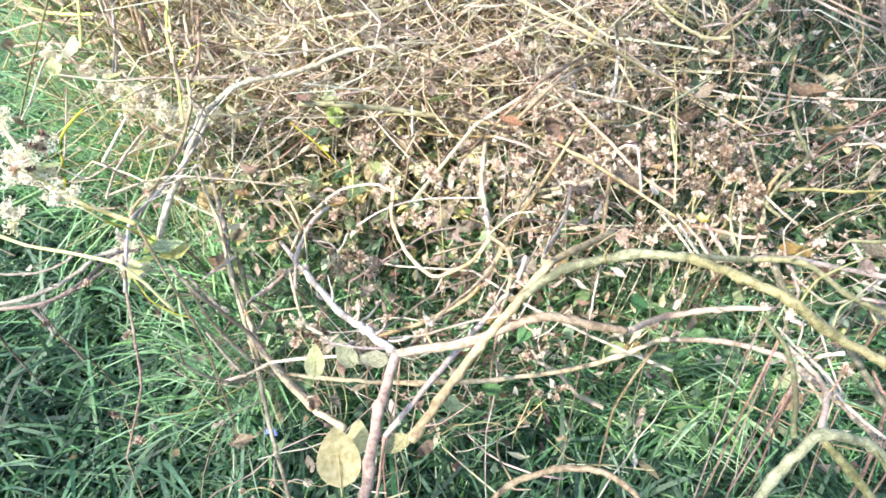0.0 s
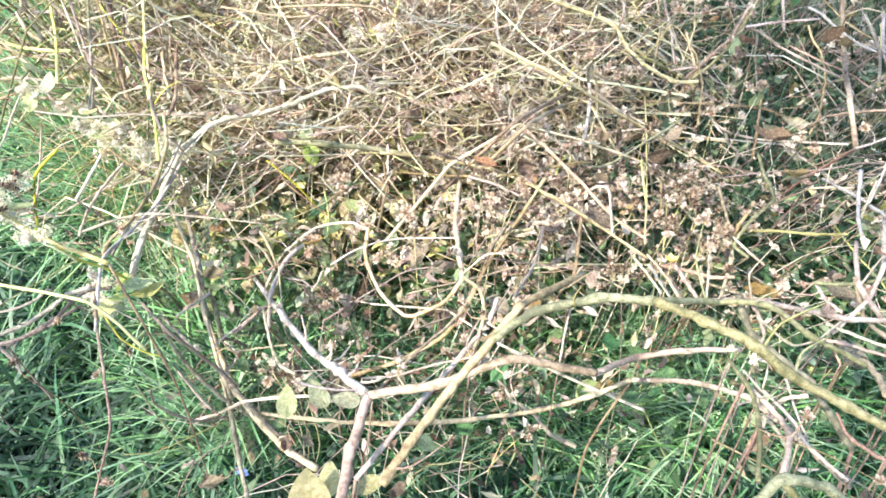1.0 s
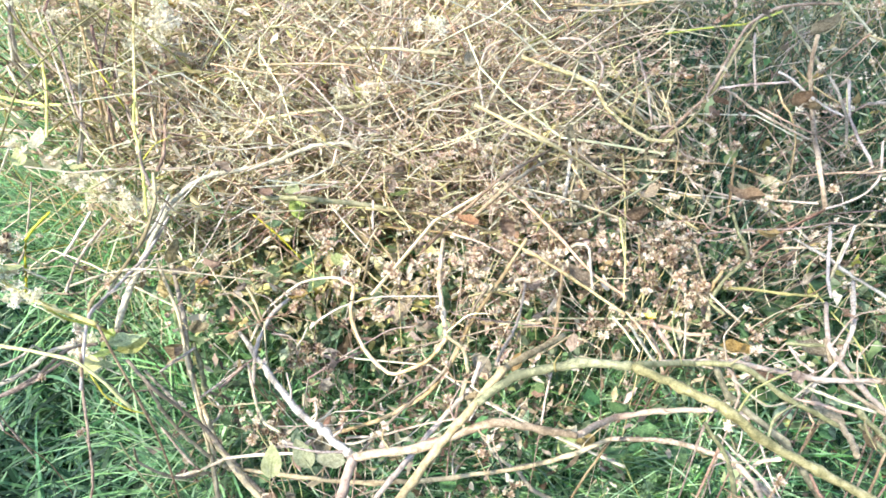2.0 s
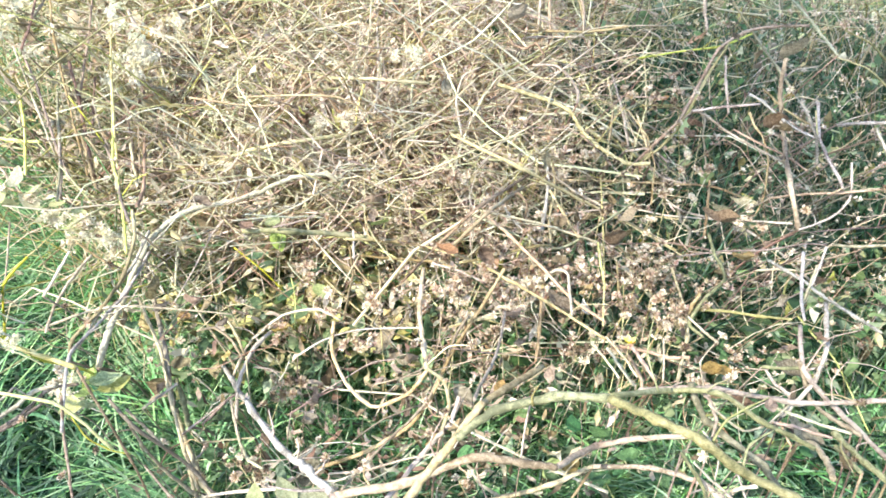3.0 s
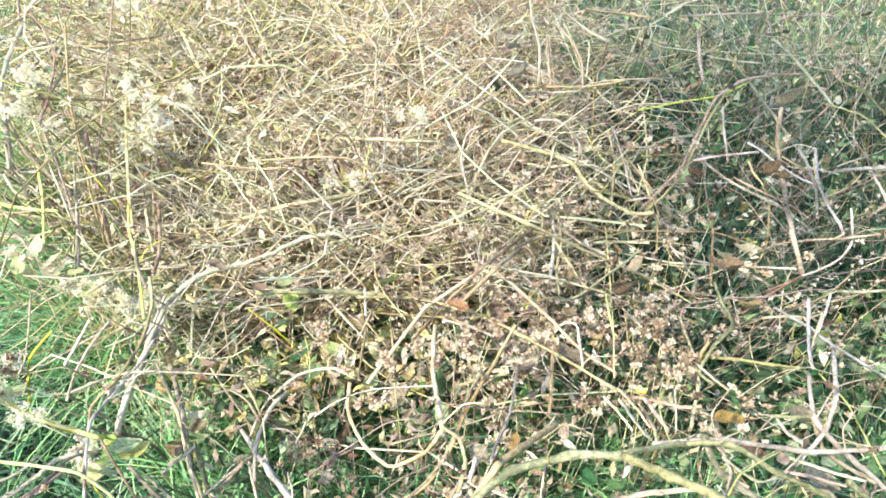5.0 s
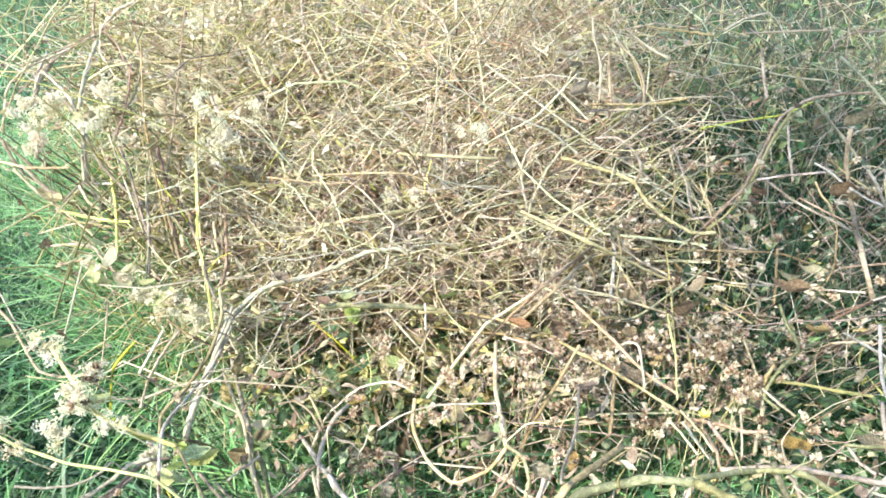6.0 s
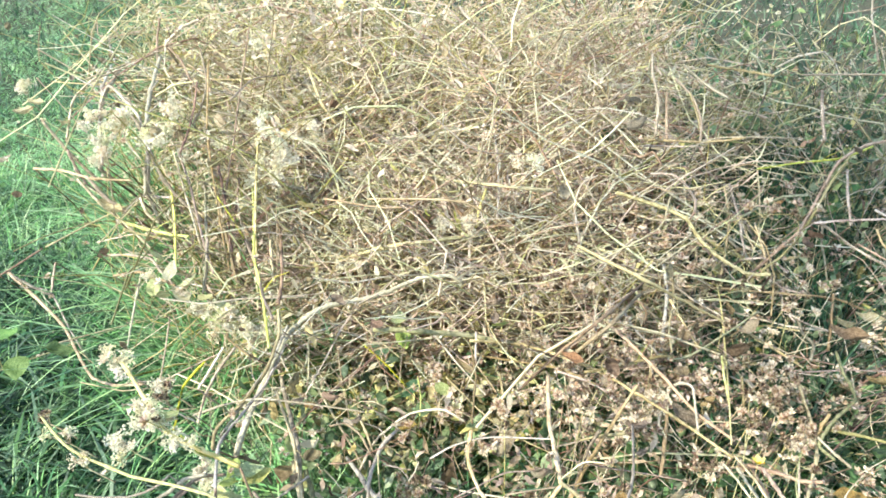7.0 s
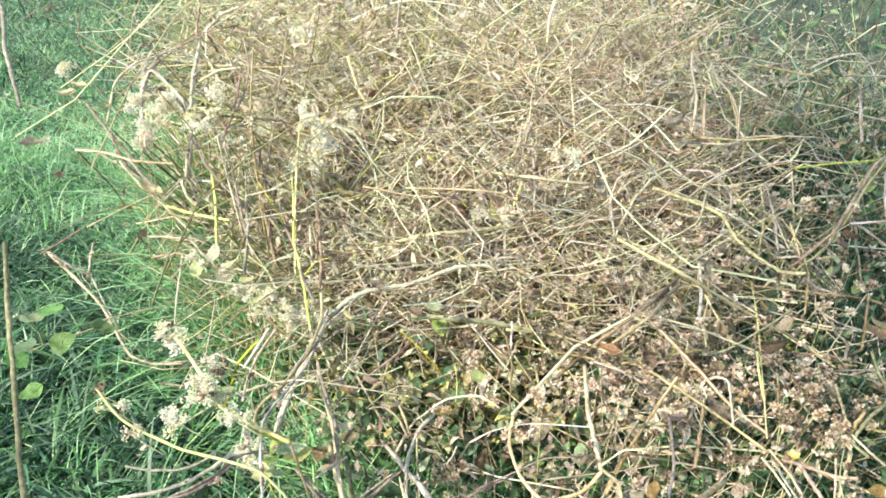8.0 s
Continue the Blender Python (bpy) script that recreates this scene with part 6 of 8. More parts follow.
stem("thin_twig", [(-0.150, 0.811, 0.280), (-0.128, 0.813, 0.274), (-0.113, 0.806, 0.263)], 1.5, 1.5, "white", "white sun-bleached thin twig caught in the dry weeds", 1.0, 0.13)
stem("thin_twig", [(-0.094, 0.784, 0.316), (-0.100, 0.773, 0.306), (-0.106, 0.765, 0.299)], 1.4, 1.4, "white", "white sun-bleached thin twig caught in the dry weeds", 1.0, 0.13)
stem("fallen_stick", [(-0.083, 0.572, 0.349), (-0.066, 0.570, 0.343), (-0.055, 0.576, 0.346)], 2.1, 2.1, "white", "white sun-bleached stick fallen among the weeds", 1.0, 0.13)
stem("thin_twig", [(-0.025, 0.964, 0.339), (-0.009, 0.954, 0.322), (0.004, 0.945, 0.308)], 1.6, 1.6, "tan", "tan brown thin twig caught in the dry weeds", 1.0, 0.13)
stem("bent_branch", [(0.009, 0.992, 0.306), (0.015, 0.921, 0.316), (0.016, 0.859, 0.334), (0.011, 0.805, 0.357)], 2.1, 1.8, "yellow", "straw yellow dead stem bent through the tangle", 1.0, 0.13)
stem("thin_twig", [(-0.076, 0.755, 0.351), (-0.047, 0.760, 0.370), (-0.013, 0.760, 0.385), (0.022, 0.754, 0.395), (0.076, 0.746, 0.403)], 1.4, 1.3, "grey", "weathered grey thin twig caught in the dry weeds", 1.0, 0.13)
stem("fallen_stick", [(0.108, 0.742, 0.407), (0.135, 0.745, 0.414), (0.161, 0.746, 0.418)], 1.9, 2.3, "pale", "pale bleached stick fallen among the weeds", 1.0, 0.13)
stem("dry_cane", [(0.089, 0.897, 0.389), (0.127, 0.890, 0.381), (0.158, 0.880, 0.370)], 2.2, 1.9, "tan", "tan brown dry cane lying over the brush", 1.0, 0.13)
stem("green_vine", [(0.329, 0.964, 0.379), (0.332, 0.948, 0.356), (0.339, 0.923, 0.324)], 2.0, 2.0, "sap", "yellow-green vine trailing over the grass", 1.0, 0.13)
stem("dry_stalk", [(0.349, 0.925, 0.372), (0.351, 0.907, 0.346), (0.350, 0.893, 0.327)], 2.0, 2.0, "pale", "pale bleached stalk standing in the dry weeds", 1.0, 0.13)
stem("dry_cane", [(0.438, 0.857, 0.329), (0.455, 0.841, 0.318), (0.474, 0.823, 0.309)], 2.0, 2.4, "white", "white sun-bleached dry cane lying over the brush", 1.0, 0.13)
stem("thin_twig", [(0.461, 0.886, 0.346), (0.451, 0.879, 0.331), (0.444, 0.872, 0.317)], 2.8, 3.2, "tan", "tan brown thin twig caught in the dry weeds", 1.0, 0.13)
stem("dry_stalk", [(0.339, 0.771, 0.350), (0.352, 0.755, 0.337), (0.365, 0.738, 0.324)], 2.9, 3.2, "tan", "tan brown stalk standing in the dry weeds", 1.0, 0.13)
stem("dry_stalk", [(0.306, 0.766, 0.353), (0.319, 0.749, 0.341), (0.331, 0.731, 0.330), (0.337, 0.724, 0.328)], 2.1, 2.4, "yellow", "straw yellow stalk standing in the dry weeds", 1.0, 0.13)
stem("fallen_stick", [(0.447, 0.658, 0.420), (0.456, 0.643, 0.410), (0.468, 0.631, 0.406)], 1.9, 2.3, "grey", "weathered grey stick fallen among the weeds", 1.0, 0.13)
stem("bent_branch", [(0.468, 0.636, 0.449), (0.475, 0.624, 0.429), (0.482, 0.615, 0.413), (0.499, 0.604, 0.402), (0.517, 0.595, 0.395), (0.530, 0.589, 0.389)], 2.5, 3.0, "pale", "pale bleached dead stem bent through the tangle", 1.0, 0.13)
stem("dry_cane", [(0.439, 0.603, 0.416), (0.461, 0.601, 0.407), (0.490, 0.594, 0.399), (0.518, 0.589, 0.393)], 1.9, 2.3, "yellow", "straw yellow dry cane lying over the brush", 1.0, 0.13)
stem("thin_twig", [(0.452, 0.611, 0.392), (0.456, 0.597, 0.382), (0.460, 0.588, 0.376)], 1.6, 1.6, "tan", "tan brown thin twig caught in the dry weeds", 1.0, 0.13)
stem("dry_cane", [(0.497, 0.577, 0.389), (0.507, 0.562, 0.382), (0.515, 0.550, 0.379)], 2.9, 3.2, "green", "olive green dry cane lying over the brush", 1.0, 0.13)
stem("thin_twig", [(0.305, 0.476, 0.484), (0.320, 0.470, 0.470), (0.340, 0.460, 0.455), (0.355, 0.450, 0.438)], 1.2, 1.3, "white", "white sun-bleached thin twig caught in the dry weeds", 1.0, 0.13)
stem("bent_branch", [(0.355, 0.602, 0.446), (0.364, 0.588, 0.437), (0.368, 0.576, 0.426)], 2.3, 2.6, "pale", "pale bleached dead stem bent through the tangle", 1.0, 0.13)
stem("thin_twig", [(-0.357, 1.032, 0.291), (-0.332, 1.010, 0.251)], 1.9, 1.9, "grey", "weathered grey thin twig caught in the dry weeds", 1.0, 0.13)
stem("dry_stalk", [(-0.362, 0.842, 0.447), (-0.374, 0.822, 0.428), (-0.387, 0.799, 0.409)], 1.9, 2.3, "yellow", "straw yellow stalk standing in the dry weeds", 1.0, 0.13)
stem("green_vine", [(-0.340, 1.097, 0.206), (-0.269, 1.030, 0.256), (-0.231, 0.950, 0.293), (-0.203, 0.868, 0.322)], 2.0, 1.6, "green", "olive green vine trailing over the grass", 1.0, 0.13)
stem("thin_twig", [(-0.196, 0.872, 0.318), (-0.182, 0.859, 0.299), (-0.168, 0.839, 0.275)], 2.0, 2.5, "pale", "pale bleached thin twig caught in the dry weeds", 1.0, 0.13)
stem("dry_stalk", [(0.267, 1.452, 0.692), (0.270, 1.444, 0.658), (0.284, 1.429, 0.609), (0.283, 1.411, 0.550)], 2.7, 3.2, "white", "white sun-bleached stalk standing in the dry weeds", 1.0, 0.13)
stem("dry_cane", [(0.262, 1.407, 0.542), (0.322, 1.397, 0.545), (0.371, 1.388, 0.547), (0.436, 1.376, 0.561)], 2.7, 2.7, "pale", "pale bleached dry cane lying over the brush", 1.0, 0.13)
stem("bent_branch", [(0.226, 1.435, 0.529), (0.240, 1.412, 0.515), (0.259, 1.393, 0.514), (0.276, 1.381, 0.528), (0.289, 1.358, 0.515)], 3.3, 2.6, "pale", "pale bleached dead stem bent through the tangle", 1.0, 0.13)
stem("thin_twig", [(0.310, 1.437, 0.650), (0.341, 1.422, 0.623), (0.359, 1.405, 0.586), (0.361, 1.391, 0.548)], 2.7, 2.7, "pale", "pale bleached thin twig caught in the dry weeds", 1.0, 0.13)
stem("dry_cane", [(0.323, 1.440, 0.675), (0.363, 1.422, 0.644), (0.403, 1.405, 0.624)], 2.7, 2.7, "pale", "pale bleached dry cane lying over the brush", 1.0, 0.13)
stem("dry_cane", [(0.374, 1.484, 0.664), (0.432, 1.467, 0.659), (0.488, 1.448, 0.654)], 2.8, 2.8, "tan", "tan brown dry cane lying over the brush", 1.0, 0.13)
stem("dry_stalk", [(0.593, 1.487, 0.617), (0.597, 1.473, 0.578), (0.606, 1.453, 0.530)], 3.5, 4.1, "grey", "weathered grey stalk standing in the dry weeds", 1.0, 0.13)
stem("thin_twig", [(0.408, 1.333, 0.490), (0.422, 1.325, 0.455), (0.436, 1.314, 0.415), (0.448, 1.298, 0.366)], 2.7, 2.7, "grey", "weathered grey thin twig caught in the dry weeds", 1.0, 0.13)
stem("dry_cane", [(0.452, 1.335, 0.518), (0.516, 1.356, 0.521), (0.606, 1.367, 0.530), (0.665, 1.391, 0.544)], 2.1, 2.3, "sap", "yellow-green dry cane lying over the brush", 1.0, 0.13)
stem("dry_stalk", [(0.591, 1.302, 0.535), (0.593, 1.285, 0.500), (0.600, 1.258, 0.449)], 2.7, 2.7, "grey", "weathered grey stalk standing in the dry weeds", 1.0, 0.13)
stem("thin_twig", [(0.448, 1.282, 0.438), (0.463, 1.257, 0.400), (0.473, 1.233, 0.363)], 2.6, 2.6, "tan", "tan brown thin twig caught in the dry weeds", 1.0, 0.13)
stem("dry_cane", [(0.529, 1.236, 0.463), (0.575, 1.221, 0.477), (0.625, 1.202, 0.490)], 2.6, 2.6, "grey", "dry cane lying over the brush, greyed to imitate shade", 1.0, 0.13)
stem("dry_cane", [(0.253, 1.174, 0.417), (0.295, 1.190, 0.398), (0.339, 1.201, 0.371), (0.375, 1.213, 0.342)], 2.4, 2.6, "tan", "tan brown dry cane lying over the brush", 1.0, 0.13)
stem("dry_stalk", [(0.281, 1.191, 0.397), (0.277, 1.123, 0.383), (0.263, 1.054, 0.363), (0.250, 0.996, 0.360)], 3.4, 3.5, "white", "white sun-bleached stalk standing in the dry weeds", 1.0, 0.13)
stem("dry_stalk", [(0.272, 1.082, 0.398), (0.302, 1.048, 0.358), (0.318, 1.030, 0.340)], 2.3, 2.3, "yellow", "straw yellow stalk standing in the dry weeds", 1.0, 0.13)
stem("thin_twig", [(0.473, 1.231, 0.359), (0.495, 1.214, 0.346), (0.524, 1.201, 0.344)], 2.6, 2.6, "grey", "weathered grey thin twig caught in the dry weeds", 1.0, 0.13)
stem("dry_cane", [(0.540, 1.100, 0.366), (0.562, 1.078, 0.349), (0.589, 1.059, 0.343)], 2.5, 3.0, "green", "olive green dry cane lying over the brush", 1.0, 0.13)
stem("dry_stalk", [(0.539, 1.127, 0.391), (0.536, 1.099, 0.344), (0.532, 1.080, 0.313)], 2.5, 3.0, "tan", "tan brown stalk standing in the dry weeds", 1.0, 0.13)
stem("bent_branch", [(0.515, 1.181, 0.311), (0.506, 1.123, 0.315), (0.503, 1.071, 0.330), (0.482, 1.022, 0.333)], 3.2, 2.8, "pale", "pale bleached dead stem bent through the tangle", 1.0, 0.13)
stem("bent_branch", [(-0.782, 1.347, 0.484), (-0.825, 1.452, 0.533), (-0.863, 1.555, 0.561), (-0.890, 1.661, 0.568), (-0.929, 1.762, 0.558)], 5.3, 5.9, "white", "white sun-bleached dead stem bent through the tangle", 1.0, 0.13)
stem("bent_branch", [(-0.623, 1.256, 0.607), (-0.684, 1.408, 0.608), (-0.747, 1.576, 0.605), (-0.816, 1.759, 0.595)], 4.2, 5.0, "white", "white sun-bleached dead stem bent through the tangle", 1.0, 0.13)
stem("bent_branch", [(-0.683, 1.315, 0.449), (-0.666, 1.305, 0.506), (-0.641, 1.297, 0.563), (-0.606, 1.285, 0.594), (-0.568, 1.267, 0.609)], 4.6, 4.2, "white", "white sun-bleached dead stem bent through the tangle", 1.0, 0.13)
stem("bent_branch", [(-0.712, 1.356, 0.607), (-0.677, 1.333, 0.579), (-0.651, 1.303, 0.545), (-0.618, 1.270, 0.499), (-0.577, 1.245, 0.466), (-0.535, 1.221, 0.441)], 4.0, 3.7, "pale", "pale bleached dead stem bent through the tangle", 1.0, 0.13)
stem("thin_twig", [(-0.942, 1.446, 0.545), (-0.904, 1.446, 0.480), (-0.854, 1.447, 0.412)], 3.9, 3.9, "pale", "pale bleached thin twig caught in the dry weeds", 1.0, 0.13)
stem("dry_stalk", [(-0.527, 1.309, 0.518), (-0.505, 1.262, 0.470), (-0.487, 1.216, 0.431), (-0.468, 1.165, 0.388)], 3.2, 3.0, "brown", "dark brown stalk standing in the dry weeds", 1.0, 0.13)
stem("dry_stalk", [(-0.484, 1.296, 0.495), (-0.489, 1.273, 0.450), (-0.494, 1.253, 0.412)], 2.7, 2.7, "brown", "dark brown stalk standing in the dry weeds", 1.0, 0.13)
stem("thin_twig", [(-0.594, 1.474, 0.684), (-0.564, 1.407, 0.643), (-0.553, 1.336, 0.613), (-0.545, 1.272, 0.605)], 2.3, 2.1, "pale", "pale bleached thin twig caught in the dry weeds", 1.0, 0.13)
stem("dry_cane", [(-0.794, 1.752, 0.628), (-0.760, 1.774, 0.660), (-0.720, 1.793, 0.675)], 5.0, 5.0, "yellow", "straw yellow dry cane lying over the brush", 1.0, 0.13)
stem("thin_twig", [(-0.406, 1.380, 0.380), (-0.394, 1.409, 0.436), (-0.385, 1.427, 0.471)], 2.3, 2.3, "pale", "pale bleached thin twig caught in the dry weeds", 1.0, 0.13)
stem("bent_branch", [(-1.146, 1.465, 0.167), (-1.039, 1.390, 0.151), (-0.938, 1.314, 0.136), (-0.872, 1.239, 0.152), (-0.809, 1.164, 0.162), (-0.745, 1.095, 0.173), (-0.676, 1.046, 0.199), (-0.597, 1.013, 0.232)], 4.4, 2.6, "pale", "pale bleached dead stem bent through the tangle", 1.0, 0.13)
stem("bent_branch", [(-0.332, 0.995, 0.341), (-0.339, 0.904, 0.333), (-0.353, 0.820, 0.338), (-0.352, 0.754, 0.354), (-0.331, 0.685, 0.356), (-0.307, 0.623, 0.363)], 2.7, 2.1, "white", "white sun-bleached dead stem bent through the tangle", 1.0, 0.13)
stem("dry_stalk", [(-0.272, 0.842, 0.230), (-0.260, 0.821, 0.206), (-0.250, 0.797, 0.181)], 4.8, 4.8, "green", "olive green stalk standing in the dry weeds", 1.0, 0.13)
stem("bent_branch", [(-0.523, 0.665, 0.289), (-0.474, 0.682, 0.290), (-0.437, 0.696, 0.299), (-0.409, 0.709, 0.313), (-0.389, 0.717, 0.328), (-0.359, 0.722, 0.336)], 3.3, 3.1, "white", "white sun-bleached dead stem bent through the tangle", 1.0, 0.13)
stem("bent_branch", [(-0.127, 0.896, 0.288), (-0.155, 0.837, 0.287), (-0.162, 0.778, 0.284), (-0.154, 0.719, 0.279)], 3.4, 3.1, "white", "white sun-bleached dead stem bent through the tangle", 1.0, 0.13)
stem("thin_twig", [(-0.498, 0.662, 0.352), (-0.468, 0.668, 0.343), (-0.438, 0.678, 0.337), (-0.413, 0.692, 0.340), (-0.399, 0.705, 0.348)], 1.9, 1.9, "tan", "tan brown thin twig caught in the dry weeds", 1.0, 0.13)
stem("thin_twig", [(-0.229, 0.846, 0.313), (-0.208, 0.854, 0.312), (-0.185, 0.847, 0.296), (-0.169, 0.833, 0.273)], 2.0, 2.1, "pale", "pale bleached thin twig caught in the dry weeds", 1.0, 0.13)
stem("thin_twig", [(-0.215, 0.761, 0.225), (-0.191, 0.783, 0.239), (-0.172, 0.797, 0.249)], 2.5, 2.5, "pale", "pale bleached thin twig caught in the dry weeds", 1.0, 0.13)
stem("dry_stalk", [(-0.626, 1.306, 0.465), (-0.598, 1.243, 0.437), (-0.575, 1.180, 0.413), (-0.553, 1.122, 0.402)], 2.8, 2.5, "sap", "yellow-green stalk standing in the dry weeds", 1.0, 0.13)
stem("dry_stalk", [(-0.548, 1.283, 0.475), (-0.527, 1.217, 0.449), (-0.505, 1.148, 0.416), (-0.490, 1.072, 0.377)], 2.6, 2.4, "green", "olive green stalk standing in the dry weeds", 1.0, 0.13)
stem("dry_stalk", [(-0.472, 1.322, 0.461), (-0.443, 1.232, 0.444), (-0.418, 1.140, 0.421), (-0.384, 1.061, 0.409), (-0.353, 0.983, 0.396), (-0.327, 0.913, 0.396)], 3.2, 2.4, "sap", "yellow-green stalk standing in the dry weeds", 1.0, 0.13)
stem("thin_twig", [(-0.477, 1.253, 0.474), (-0.471, 1.238, 0.429), (-0.457, 1.225, 0.387)], 2.0, 2.0, "tan", "tan brown thin twig caught in the dry weeds", 1.0, 0.13)
stem("thin_twig", [(-0.509, 1.238, 0.485), (-0.482, 1.232, 0.437), (-0.464, 1.225, 0.401)], 1.5, 1.5, "sap", "yellow-green thin twig caught in the dry weeds", 1.0, 0.13)
stem("dry_stalk", [(-0.419, 1.235, 0.457), (-0.414, 1.215, 0.406), (-0.412, 1.198, 0.367)], 2.0, 2.0, "tan", "tan brown stalk standing in the dry weeds", 1.0, 0.13)
stem("dry_cane", [(-0.715, 1.263, 0.397), (-0.682, 1.276, 0.378), (-0.641, 1.293, 0.360)], 2.8, 2.8, "yellow", "straw yellow dry cane lying over the brush", 1.0, 0.13)
stem("fallen_stick", [(-0.693, 1.311, 0.442), (-0.683, 1.304, 0.411), (-0.665, 1.307, 0.390)], 4.0, 4.0, "yellow", "straw yellow stick fallen among the weeds", 1.0, 0.13)
stem("thin_twig", [(-0.396, 0.924, 0.406), (-0.377, 0.922, 0.387), (-0.362, 0.921, 0.373)], 2.0, 2.0, "tan", "tan brown thin twig caught in the dry weeds", 1.0, 0.13)
stem("bent_branch", [(-0.473, 0.828, 0.367), (-0.464, 0.849, 0.387), (-0.457, 0.896, 0.456)], 1.6, 1.6, "pale", "pale bleached dead stem bent through the tangle", 1.0, 0.13)
stem("green_vine", [(-0.210, 1.009, 0.339), (-0.172, 0.999, 0.307), (-0.139, 0.986, 0.275)], 1.3, 1.3, "sap", "yellow-green vine trailing over the grass", 1.0, 0.13)
stem("green_vine", [(-0.109, 0.896, 0.273), (-0.108, 0.922, 0.307), (-0.114, 0.940, 0.334)], 1.2, 1.2, "sap", "yellow-green vine trailing over the grass", 1.0, 0.13)
stem("bent_branch", [(-0.030, 1.009, 0.317), (-0.031, 1.033, 0.355)], 2.1, 2.1, "white", "white sun-bleached dead stem bent through the tangle", 1.0, 0.13)
stem("thin_twig", [(0.433, 1.263, 0.373), (0.460, 1.248, 0.386), (0.480, 1.229, 0.387), (0.495, 1.208, 0.380)], 2.5, 2.5, "grey", "weathered grey thin twig caught in the dry weeds", 1.0, 0.13)
stem("bent_branch", [(0.576, 1.168, 0.461), (0.592, 1.108, 0.467), (0.610, 1.047, 0.475), (0.617, 0.991, 0.480)], 1.9, 1.7, "tan", "tan brown dead stem bent through the tangle", 1.0, 0.13)
stem("bent_branch", [(0.598, 1.152, 0.538), (0.629, 1.128, 0.514), (0.667, 1.101, 0.497)], 1.9, 1.9, "tan", "tan brown dead stem bent through the tangle", 1.0, 0.13)
stem("dry_stalk", [(0.309, 0.806, 0.354), (0.336, 0.934, 0.348), (0.360, 1.087, 0.365), (0.387, 1.229, 0.344)], 1.2, 1.5, "sap", "yellow-green stalk standing in the dry weeds", 1.0, 0.13)
stem("dry_stalk", [(0.651, 1.080, 0.533), (0.657, 1.060, 0.492), (0.659, 1.041, 0.456)], 1.4, 1.4, "sap", "yellow-green stalk standing in the dry weeds", 1.0, 0.13)
stem("thin_twig", [(0.540, 0.776, 0.472), (0.532, 0.764, 0.446), (0.526, 0.755, 0.427)], 1.8, 1.8, "pale", "pale bleached thin twig caught in the dry weeds", 1.0, 0.13)


# ---- single leaves and flower heads ----
shapes = {}


def shape(mat, i):
    """One of a few leaf shapes of a unit length in each material."""
    key = (mat, i % 4)
    if key not in shapes:
        green = mat in ("lime", "herbleaf", "paleleaf", "clover")
        shapes[key] = leaf_mesh("leaf", 1.0, 0.95 if mat == "clover" else 0.62 if green else 0.5, mat, (0.35 if green else 0.9) + 0.2 * (i % 4), 0.15 if green else 0.45, 0.12 if green else 0.3, i % 4)
    return shapes[key]


def lone_leaf(at, length, mat, rx, rz, label):
    count[0] += 1
    leaf = tagged(new("dead_leaf" if mat in ("bigdead", "rust", "wilted") else "green_leaf", shape(mat, count[0])), label, "leaf")
    leaf.matrix_world = pose(*at, rx, 0, rz) @ Matrix.Translation((0, -length * 0.5, 0)) @ Matrix.Scale(length, 4)
    return leaf


def flower_cluster(at, width, n, label, free=False):
    """A few dried heads on short stalks that leave one stem; free: it hangs on a stalk beside it and has no foot of its own."""
    count[0] += 1
    g = np.random.default_rng(count[0] + 700)
    seeds = "seed" in label or "tan" in label
    thing = tagged(new("flower_cluster"), label, "flower cluster")
    thing.location = (at[0], at[1], 0)
    knot = Vector(at) + Vector((0, 0.01, -0.02))
    foot = knot + Vector((0.02, 0.01, -0.03)) if free else Vector((at[0] + g.normal(0, 0.03), at[1] + g.uniform(0.02, 0.08), -0.005))
    limb("stalk", [knot, knot.lerp(foot, 0.5) + Vector((g.normal(0, 0.3) * (knot - foot).length * 0.2, 0, 0)), foot], 0.9, 1.2, "yellow", thing)
    for i in range(n):
        d = Vector((g.normal(0, 0.3), g.normal(0, 0.25), g.normal(0, 0.22))) * width
        side = limb("side_stalk", [knot, knot.lerp(Vector(at) + d, 0.6), Vector(at) + d], 0.7, 0.5, "yellow", thing)
        ob = part("flower_head", BALLS[int(g.integers(0, 3))] if seeds else HEADS[int(g.integers(0, 4))], side)
        size = width * (g.uniform(22, 36) if seeds else g.uniform(26, 42))
        ob.matrix_basis = Matrix.Translation(Vector(at) + d) @ pose(0, 0, 0, g.normal(25, 30), g.normal(0, 30), g.uniform(0, 360)) @ Matrix.Scale(size, 4)
    return thing


lone_leaf((0.243, 1.350, 0.576), 0.069, "bigdead", -80, 20, "large brown dead leaf standing above the straw")
lone_leaf((0.226, 1.375, 0.613), 0.059, "bigdead", -60, -30, "brown dead leaf hanging above the straw")
lone_leaf((0.061, 0.669, 0.411), 0.046, "bigdead", -85, 10, "pinkish brown dead leaf hanging among twigs")
lone_leaf((0.122, 0.648, 0.333), 0.038, "bigdead", -70, 60, "brown dead leaf caught under a branch")
lone_leaf((0.061, 0.669, 0.412), 0.042, "bigdead", -85, -10, "pinkish dead leaf hanging from a bent stem")
lone_leaf((-0.065, 0.730, 0.248), 0.046, "bigdead", -75, 15, "brown dead leaf hanging over the grass")
lone_leaf((-0.063, 0.737, 0.278), 0.036, "bigdead", -80, 0, "brown dead leaf hanging by the hoop stem")
lone_leaf((-0.220, 1.117, 0.317), 0.050, "bigdead", -60, 40, "curled pinkish leaf on a crossing stem")
